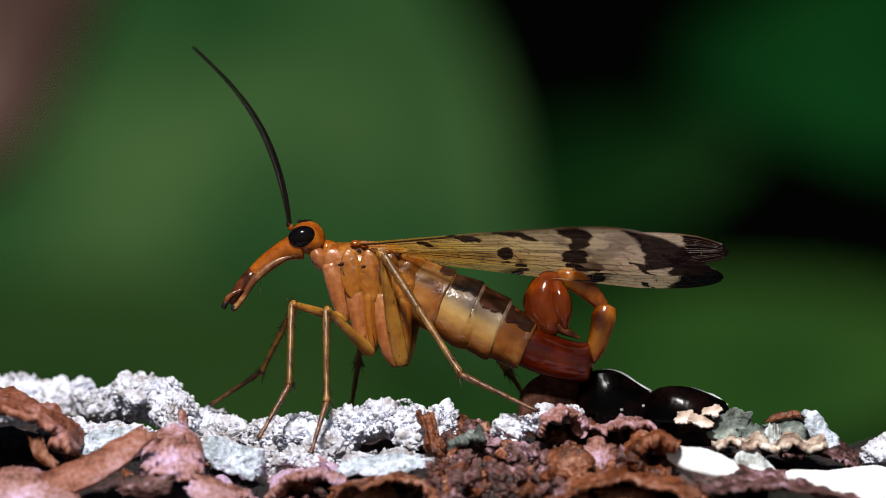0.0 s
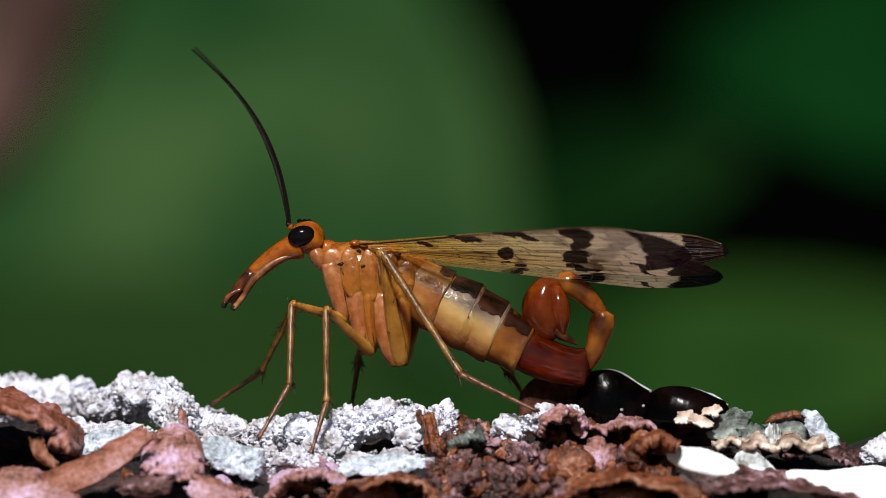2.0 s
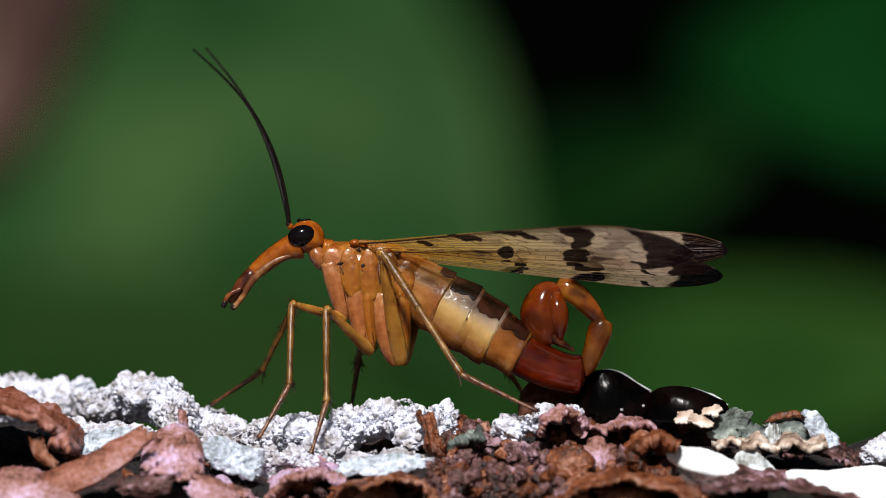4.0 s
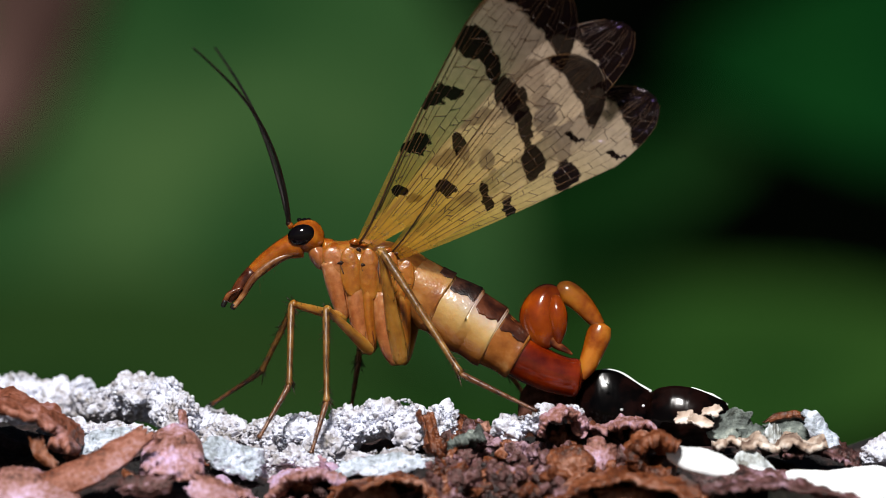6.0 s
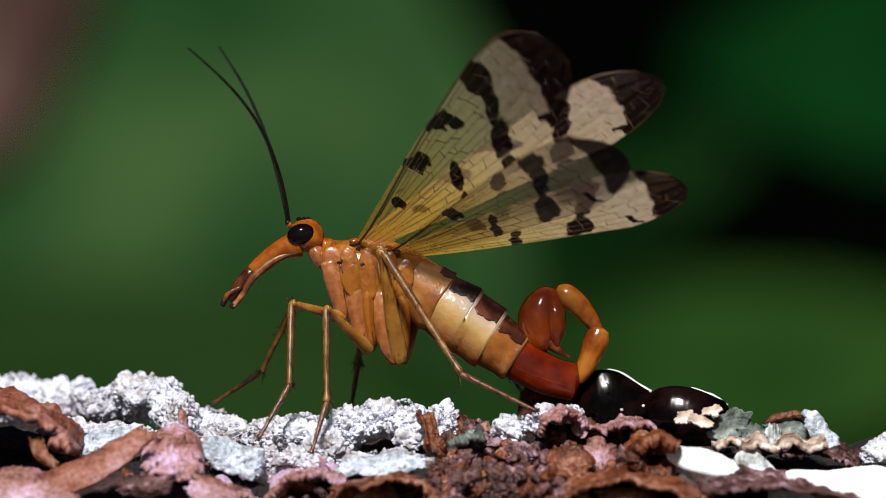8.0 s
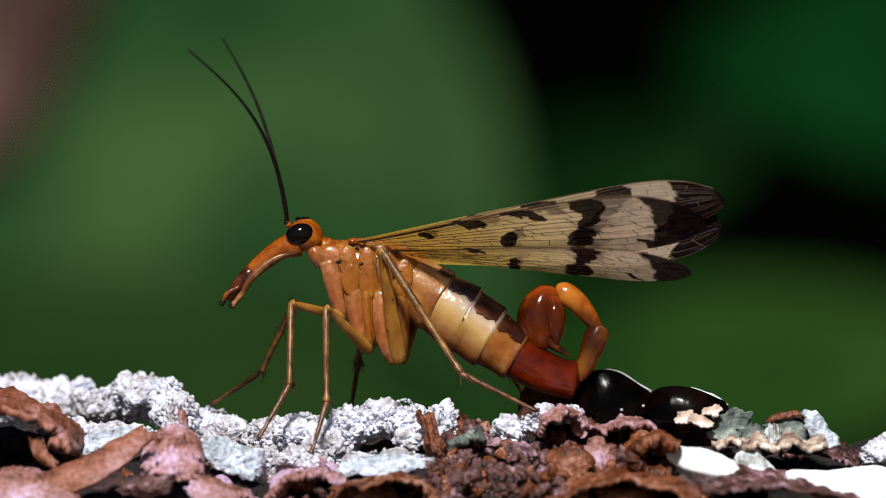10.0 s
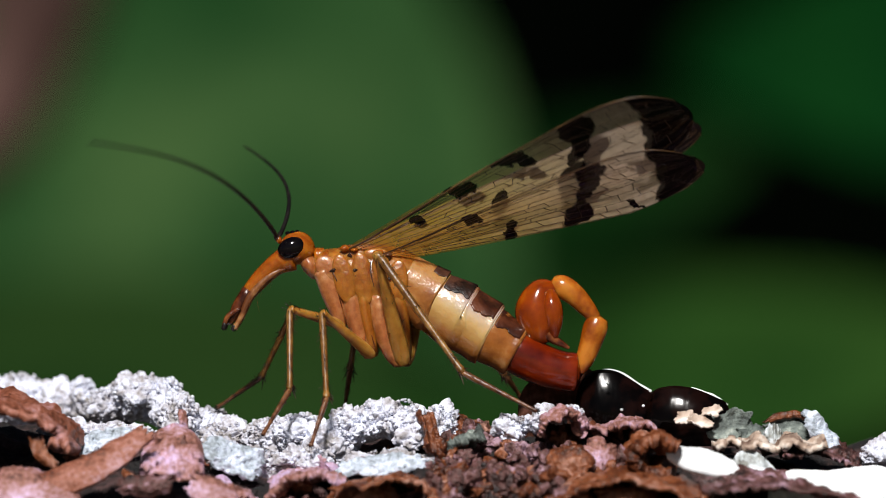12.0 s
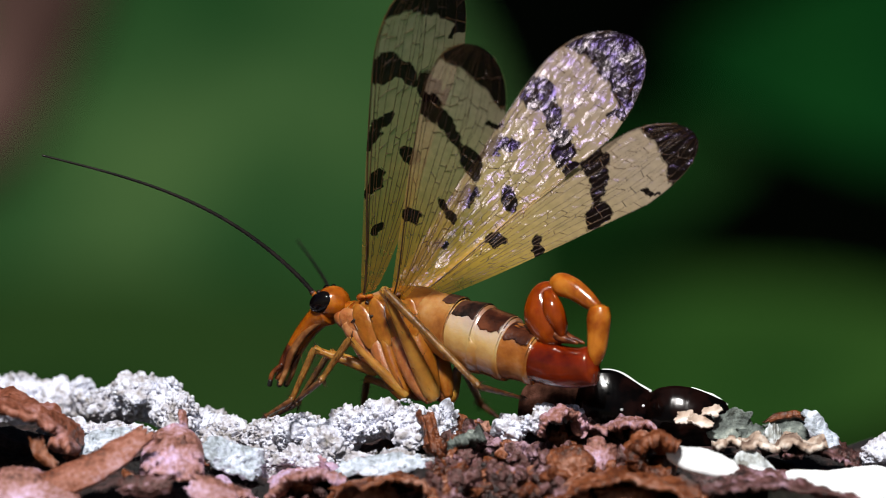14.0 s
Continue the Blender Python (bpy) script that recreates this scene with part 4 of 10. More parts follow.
def build_abdomen():
    base = (-1.00, 0.00, -1.28)
    bm = bmesh.new()
    sweep(bm, [(-1.34, 0.00, -1.28, 1.08, 0.91), (-0.85, 0.00, -1.54, 1.15, 0.95), (-0.3, 0.00, -1.86, 1.25, 1.00), (-0.1, 0.00, -1.97, 1.29, 1.02), (-0.06, 0.00, -1.99, 1.22, 0.97), (-0.1, 0.00, -1.97, 1.05, 0.9)], n=30, seg=30)
    ab = part("abdomen", bm, M_BASE, fly, pivot=base)
    segs = [("segment", [(-0.40, 0.00, -1.80, 1.02, 0.90), (0.05, 0.00, -2.06, 1.19, 0.98), (0.72, 0.00, -2.38, 1.34, 1.05), (0.98, 0.00, -2.51, 1.375, 1.07), (1.03, 0.00, -2.53, 1.34, 1.04), (0.98, 0.00, -2.51, 1.26, 0.99)], M_CREAM),
            ("segment", [(0.70, 0.00, -2.37, 1.16, 0.95), (1.05, 0.00, -2.55, 1.255, 1.0), (1.75, 0.00, -2.92, 1.26, 1.0), (2.03, 0.00, -3.07, 1.28, 1.02), (2.09, 0.00, -3.10, 1.24, 0.99), (2.03, 0.00, -3.07, 1.12, 0.94)], M_CREAM),
            ("segment", [(1.82, 0.00, -2.97, 0.98, 0.88), (2.2, 0.00, -3.16, 1.12, 0.94), (2.85, 0.00, -3.51, 1.01, 0.87), (3.14, 0.00, -3.66, 1.03, 0.88), (3.2, 0.00, -3.69, 0.98, 0.84), (3.14, 0.00, -3.66, 0.8, 0.75)], M_TAN),
            ("tail_segment", [(2.99, 0.00, -3.58, 0.72, 0.65), (3.34, 0.00, -3.75, 0.85, 0.74), (4.25, 0.00, -4.14, 0.80, 0.69), (5.07, 0.00, -4.32, 0.76, 0.65), (5.55, 0.00, -4.32, 0.74, 0.56), (5.68, 0.00, -4.32, 0.48, 0.39)], M_RED),
            ("tail_joint", [(5.72, 0.00, -4.32, 0.15, 0.17), (5.85, 0.00, -3.88, 0.34, 0.34), (6.03, 0.00, -3.23, 0.42, 0.39), (6.18, 0.00, -2.58, 0.48, 0.41), (6.27, 0.00, -2.2, 0.38, 0.32)], M_ORANGE),
            ("tail_joint", [(6.16, 0.00, -2.21, 0.24, 0.20), (5.81, 0.00, -1.84, 0.34, 0.31), (5.29, 0.00, -1.36, 0.42, 0.38), (4.78, 0.00, -1.08, 0.45, 0.4), (4.42, 0.00, -1.02, 0.3, 0.28)], M_ORANGE),
            ("claw_bulb", [(4.60, 0.00, -1.11, 0.20, 0.26), (4.03, 0.00, -1.37, 0.56, 0.61), (3.86, 0.00, -2.10, 0.80, 0.78), (4.12, 0.00, -2.84, 0.63, 0.65), (4.36, 0.00, -3.19, 0.26, 0.35)], M_BULB)]
    for name, rows, mat in segs:
        part(name, tube(rows, n=40, seg=30), mat, ab)
    part("bulb_lobe", tube([(4.35, -0.30, -1.28, 0.22), (4.48, -0.42, -1.9, 0.4), (4.6, -0.36, -2.5, 0.34), (4.66, -0.3, -3.05, 0.13)], n=14, seg=14), M_BULB, ab)
    for s in (-1, 1):
        part("claw", tube([(4.25, 0.00, -2.85, 0.26), (4.62, 0.00, -3.12, 0.18), (4.95, 0.00, -3.27, 0.12), (5.24, 0.00, -3.42, 0.05)], n=12, seg=10), M_BEAK, ab, "dark red curved claw").location.y += s * 0.25 * MM
    # dark plates along the back
    for rows, a0, a1 in (([(-0.62, 0.00, -1.66, 1.215, 1.0), (-0.35, 0.00, -1.82, 1.26, 1.03), (-0.12, 0.00, -1.95, 1.31, 1.05)], -40, 40),
                         ([(0.0, 0.00, -2.03, 1.2, 1.0), (0.45, 0.00, -2.25, 1.3, 1.04), (0.96, 0.00, -2.5, 1.39, 1.085)], -56, 56),
                         ([(1.07, 0.00, -2.56, 1.275, 1.02), (1.5, 0.00, -2.79, 1.28, 1.03), (2.0, 0.00, -3.05, 1.295, 1.04)], -64, 64),
                         ([(2.14, 0.00, -3.13, 1.13, 0.96), (2.6, 0.00, -3.38, 1.075, 0.93), (3.1, 0.00, -3.64, 1.055, 0.92)], -62, 62)):
        part("back_plate", shell(rows, a0, a1, 0.014, n=24, seg=36), M_DARK if a1 < 60 else M_BACK, ab, "blackish brown back plate")
    return ab


abdomen = build_abdomen()


# wings: span along +x, chord towards the trailing edge along -z, in the plane y = 0, with the tip straight behind
WING = 14.2


def wing_width(u, hind):
    lead = 0.012 * math.sin(math.pi * u) + (0.02 * u if hind else 0.012 * u)
    w = (0.27 if hind else 0.285) * (0.14 + 0.86 * min(1, u / 0.72) ** 0.75)
    if u > 0.72:
        e = (u - 0.72) / 0.28
        r = math.sqrt(max(0.0, 1 - e ** 2.6))
        mid = lead - w * (0.55 if hind else 0.58)
        return mid + (lead - mid) * r, mid + (lead - w - mid) * r
    return lead, lead - w


def wing_membrane(name, spots, tip_start, length):
    """Thin clear film with brown-black blotches, tinted amber towards the root."""
    m = bpy.data.materials.new(name)
    m.use_nodes = True
    n, k = m.node_tree.nodes, m.node_tree.links
    b = n["Principled BSDF"]

    def math_node(op, a, c=None):
        o = n.new("ShaderNodeMath")
        o.operation = op
        for i, v in enumerate((a, c)):
            if v is None:
                continue
            if isinstance(v, (int, float)):
                o.inputs[i].default_value = v
            else:
                k.new(v, o.inputs[i])
        return o.outputs[0]

    co = n.new("ShaderNodeTexCoord")
    mp = n.new("ShaderNodeMapping")
    mp.inputs["Scale"].default_value = (1000 / length,) * 3
    k.new(co.outputs["Object"], mp.inputs[0])
    ns = n.new("ShaderNodeTexNoise")
    ns.inputs["Scale"].default_value, ns.inputs["Detail"].default_value = 24, 4
    k.new(mp.outputs[0], ns.inputs[0])
    warp = n.new("ShaderNodeVectorMath")
    warp.operation = "MULTIPLY_ADD"
    k.new(ns.outputs["Color"], warp.inputs[0])
    warp.inputs[1].default_value = (0.05, 0.05, 0.05)
    k.new(mp.outputs[0], warp.inputs[2])
    sep = n.new("ShaderNodeSeparateXYZ")
    k.new(warp.outputs[0], sep.inputs[0])
    v = math_node("SUBTRACT", sep.outputs[2], 0.025)
    # blotch edges step from cell to cell of the veins
    cell = n.new("ShaderNodeTexWhiteNoise")
    cell.noise_dimensions = "1D"
    k.new(math_node("FLOOR", math_node("MULTIPLY", v, 34.0)), cell.inputs["W"])
    u = math_node("ADD", math_node("SUBTRACT", sep.outputs[0], 0.025 + 0.016), math_node("MULTIPLY", cell.outputs[0], 0.032))
    dark = None
    for su, sv, ru, rv, slant in spots:
        dv = math_node("SUBTRACT", v, -sv)
        du = math_node("ADD", math_node("SUBTRACT", u, su), math_node("MULTIPLY", dv, slant))
        d = math_node("ADD", math_node("POWER", math_node("DIVIDE", math_node("ABSOLUTE", du), ru), 2.6), math_node("POWER", math_node("DIVIDE", math_node("ABSOLUTE", dv), rv), 2.6))
        near = math_node("SUBTRACT", 1.1, d)
        dark = near if dark is None else math_node("MAXIMUM", dark, near)
    tip = math_node("MULTIPLY", math_node("SUBTRACT", u, math_node("ADD", tip_start, math_node("MULTIPLY", math_node("POWER", math_node("ABSOLUTE", v), 3.0), -4.5))), 30)
    dark = math_node("MAXIMUM", dark, tip)
    mask = n.new("ShaderNodeMapRange")
    mask.inputs[1].default_value, mask.inputs[2].default_value = 0.0, 0.25
    k.new(dark, mask.inputs[0])
    clear = n.new("ShaderNodeValToRGB")
    e = clear.color_ramp.elements
    e[0].position, e[0].color = 0.0, (0.85, 0.36, 0.015, 1)
    e[1].position, e[1].color = 0.5, (0.88, 0.64, 0.29, 1)
    e.new(0.8).color = (0.84, 0.64, 0.46, 1)
    e.new(0.28).color = (0.85, 0.52, 0.08, 1)
    k.new(sep.outputs[0], clear.inputs[0])
    mix = n.new("ShaderNodeMix")
    mix.data_type = "RGBA"
    k.new(mask.outputs[0], mix.inputs[0])
    k.new(clear.outputs[0], mix.inputs[6])
    mix.inputs[7].default_value = (0.008, 0.004, 0.003, 1)
    fine = n.new("ShaderNodeTexNoise")
    fine.inputs["Scale"].default_value, fine.inputs["Detail"].default_value = 40, 3
    k.new(mp.outputs[0], fine.inputs[0])
    al = math_node("ADD", math_node("MULTIPLY", fine.outputs[0], 0.3), 0.31)
    al = math_node("MAXIMUM", al, math_node("MULTIPLY", mask.outputs[0], 0.96))
    bp = n.new("ShaderNodeBump")
    bp.inputs["Strength"].default_value, bp.inputs["Distance"].default_value = 1.0, 0.08 * MM
    # each cell between the veins is a small pillow of its own
    long = n.new("ShaderNodeMapping")
    long.inputs["Scale"].default_value = (15, 1, 44)
    k.new(warp.outputs[0], long.inputs[0])
    pillow = n.new("ShaderNodeTexVoronoi")
    pillow.inputs["Scale"].default_value = 1.0
    k.new(long.outputs[0], pillow.inputs["Vector"])
    k.new(math_node("ADD", math_node("MULTIPLY", pillow.outputs["Distance"], -0.8), math_node("MULTIPLY", fine.outputs[0], 0.08)), bp.inputs["Height"])
    n.remove(b)
    front, back, gloss, clear_film = (n.new("ShaderNode" + t) for t in ("BsdfDiffuse", "BsdfTranslucent", "BsdfGlossy", "BsdfTransparent"))
    for o in (front, back):
        k.new(mix.outputs[2], o.inputs["Color"])
    body, sheen, film = (n.new("ShaderNodeMixShader") for _ in range(3))
    body.inputs[0].default_value = 0.55
    k.new(front.outputs[0], body.inputs[1]), k.new(back.outputs[0], body.inputs[2])
    k.new(al, film.inputs[0])
    k.new(clear_film.outputs[0], film.inputs[1]), k.new(body.outputs[0], film.inputs[2])
    tone = n.new("ShaderNodeValToRGB")
    tone.color_ramp.elements[0].position, tone.color_ramp.elements[0].color = 0.4, (0.5, 0.36, 1.0, 1)
    tone.color_ramp.elements[1].position, tone.color_ramp.elements[1].color = 0.6, (1.0, 0.88, 0.98, 1)
    k.new(ns.outputs[0], tone.inputs[0])
    k.new(tone.outputs[0], gloss.inputs["Color"])
    gloss.inputs["Roughness"].default_value = 0.2
    k.new(bp.outputs[0], gloss.inputs["Normal"])
    fr = n.new("ShaderNodeFresnel")
    fr.inputs[0].default_value = 1.4
    k.new(math_node("MULTIPLY", fr.outputs[0], 0.34), sheen.inputs[0])
    k.new(film.outputs[0], sheen.inputs[1]), k.new(gloss.outputs[0], sheen.inputs[2])
    k.new(sheen.outputs[0], n["Material Output"].inputs[0])
    return m


FORE = [(0.192, 0.04, 0.02, 0.018, 0), (0.35, 0.018, 0.036, 0.03, 0.3), (0.515, 0.004, 0.042, 0.028, 0.3), (0.54, 0.045, 0.022, 0.018, 0), (0.41, 0.13, 0.03, 0.034, -0.4), (0.375, 0.195, 0.016, 0.026, -0.5),
        (0.715, 0.018, 0.052, 0.052, -0.3), (0.68, 0.09, 0.034, 0.04, -0.6), (0.625, 0.165, 0.046, 0.04, -0.5), (0.585, 0.235, 0.03, 0.03, -0.3), (0.79, 0.245, 0.02, 0.03, 0)]
HIND = [(0.298, 0.012, 0.026, 0.028, 0), (0.37, 0.135, 0.02, 0.05, -0.5), (0.41, 0.195, 0.018, 0.02, 0), (0.71, 0.0, 0.05, 0.05, -0.5), (0.655, 0.075, 0.04, 0.05, -0.7), (0.59, 0.165, 0.05, 0.045, -0.5), (0.555, 0.23, 0.03, 0.026, 0), (0.76, 0.215, 0.014, 0.028, 0)]
M_FORE = wing_membrane("spotted_forewing", FORE, 0.865, WING)
M_HIND = wing_membrane("spotted_hindwing", HIND, 0.875, WING * 0.9)


def build_wing(name, hinge, hind, label):
    ln = WING * (0.9 if hind else 1.0)

    def at(u, f):
        a, b = wing_width(u, hind)
        z = a + (b - a) * f
        return Vector((u * ln, (0.10 * math.sin(f * 3.1) * math.sin(u * 3.1) + 0.004 * math.sin(f * 38) * u), z * ln))

    h = Vector(hinge)
    bm = bmesh.new()
    nu, nv = 70, 40
    grid = [[bm.verts.new(h + at(0.004 + 0.995 * i / nu, j / nv)) for j in range(nv + 1)] for i in range(nu + 1)]
    for i in range(nu):
        for j in range(nv):
            bm.faces.new((grid[i][j], grid[i + 1][j], grid[i + 1][j + 1], grid[i][j + 1]))
    wing = part(name, bm, M_HIND if hind else M_FORE, fly, label, pivot=hinge)
    rng = random.Random(3 if hind else 2)
    lines = [0.0, 0.05, 0.13, 0.22, 0.31, 0.4, 0.49, 0.58, 0.68, 0.78, 0.89, 1.0]
    last = len(lines) - 1

    def vein_f(i, u):
        f = lines[i]
        if 0 < i < last:
            f += 0.014 * math.sin(u * 9 + i * 2.3) + 0.022 * math.sin(u * 4 + i)
        return f + (0.25 - 0.5 * f) * (1 - u) ** 4

    for i in range(last + 1):
        u0 = 0.0 if i in (0, last) else 0.02 + 0.2 * (i * 7 % 3) * 0.5
        r = (0.03 if hind else 0.04) if i == 0 else (0.018 if hind else 0.026) if i == 1 else 0.0125
        rows = [(*(h + at(u, vein_f(i, u))), r * (1.25 - 0.7 * u) * (1 if i == 0 else min(1, 0.5 + 1.7 * u))) for u in np.linspace(u0, 0.985, 18)]
        part("vein", tube(rows, n=30, seg=5), M_VEIN, wing)
        if i in (2, 3, 5, 6, 8):
            fork = [(*(h + at(u, vein_f(i, u) + 0.05 * min(1, (u - 0.55 - 0.03 * i % 0.1) * 6))), 0.011 * (1.25 - 0.7 * u)) for u in np.linspace(0.56 + 0.03 * i % 0.1, 0.97, 12)]
            part("vein", tube(fork, n=20, seg=5), M_VEIN, wing)
    bm = bmesh.new()
    for i in range(1, last):
        for c in range(8 + i % 2):
            u = 0.2 + 0.78 * (c + rng.uniform(0.1, 0.9)) / 8.5
            if u < 0.94 and rng.random() < 0.25 + u:
                slip = rng.uniform(-0.02, 0.025)
                p, q = h + at(u, vein_f(i, u)), h + at(u + slip, vein_f(i + 1, u + slip))
                sweep(bm, [(*p, 0.016), (*q, 0.016)], n=2, seg=4)
    tagged(part("cross_vein", bm, M_VEIN, wing), kind="stuff")
    return wing


W_NF = build_wing("forewing", (-3.28, -1.00, 0.24), False, "clear amber-based forewing with black bands")
W_NH = build_wing("hindwing", (-2.03, -0.90, -0.11), True, "clear hindwing with black bands")
W_FF = build_wing("forewing", (-3.31, 1.00, 0.24), False, "clear amber-based forewing with black bands")
W_FH = build_wing("hindwing", (-2.04, 0.90, -0.11), True, "clear hindwing with black bands")

# legs: each limb lies along -z from its joint and is turned into place
def build_limb(name, length, r0, r1, mat, seed, bristles=26, spur=False, curved=0.0):
    bm = bmesh.new()
    rows = [(0, 0, 0, r0 * 0.8), (0, 0, -0.12 * length, r0), (curved * 0.5, 0, -0.5 * length, (r0 + r1) / 2), (0, 0, -0.88 * length, r1), (0, 0, -0.97 * length, r1 * 1.3), (0, 0, -length, r1 * 1.1)]
    sweep(bm, rows, n=22, seg=10, side=(0, 1, 0.01))
    ob = part(name, bm, mat, fly, pivot=(0, 0, 0))
    bm = bmesh.new()
    hairs(bm, rows, bristles, 0.26 if name != "tarsus" else 0.14, 0.015, seed)
    part("bristles", bm, M_DARK, ob)
    if spur:
        for s in (-1, 1):
            part("spur", tube([(0.05 * s, 0, -length * 0.97, 0.03), (0.16 * s, -0.1, -length - 0.2, 0.022), (0.24 * s, -0.15, -length - 0.45, 0.006)], n=6, seg=6), M_DARK, ob)
    if name == "tarsus":
        for s in (-1, 1):
            part("claw", tube([(0, 0, -length, 0.03), (0.05 * s, -0.05, -length - 0.1, 0.025), (0.02 * s, -0.14, -length - 0.14, 0.008)], n=6, seg=6), M_BLACK, ob)
    return ob


leg_parts = {}
for leg, lengths, thick in (
    ('NF', (2.58, 3.31, 2.43), (0.21, 0.14, 0.11, 0.07)),
    ('NM', (3.09, 3.69, 2.20), (0.24, 0.14, 0.11, 0.07)),
    ('NH', (4.70, 5.77, 3.21), (0.36, 0.16, 0.12, 0.07)),
    ('FF', (2.52, 3.15, 2.69), (0.2, 0.13, 0.1, 0.07)),
    ('FM', (3.26, 3.29, 2.07), (0.24, 0.14, 0.11, 0.07)),
    ('FH', (4.06, 5.11, 1.28), (0.34, 0.16, 0.12, 0.07))):
    for i, (name, mat) in enumerate((("femur", M_FEMUR), ("tibia", M_LEG), ("tarsus", M_TARSUS))):
        leg_parts[leg, i] = build_limb(name, lengths[i], thick[i], thick[i + 1], mat, i + len(leg_parts), spur=i == 1, bristles=(22, 60, 40)[i])


def at(x, y, z, w, i, j, k):
    """A pose from millimetres and a quaternion."""
    return Matrix.LocRotScale(Vector((x, y, z)) * MM, Quaternion((w, i, j, k)), None)


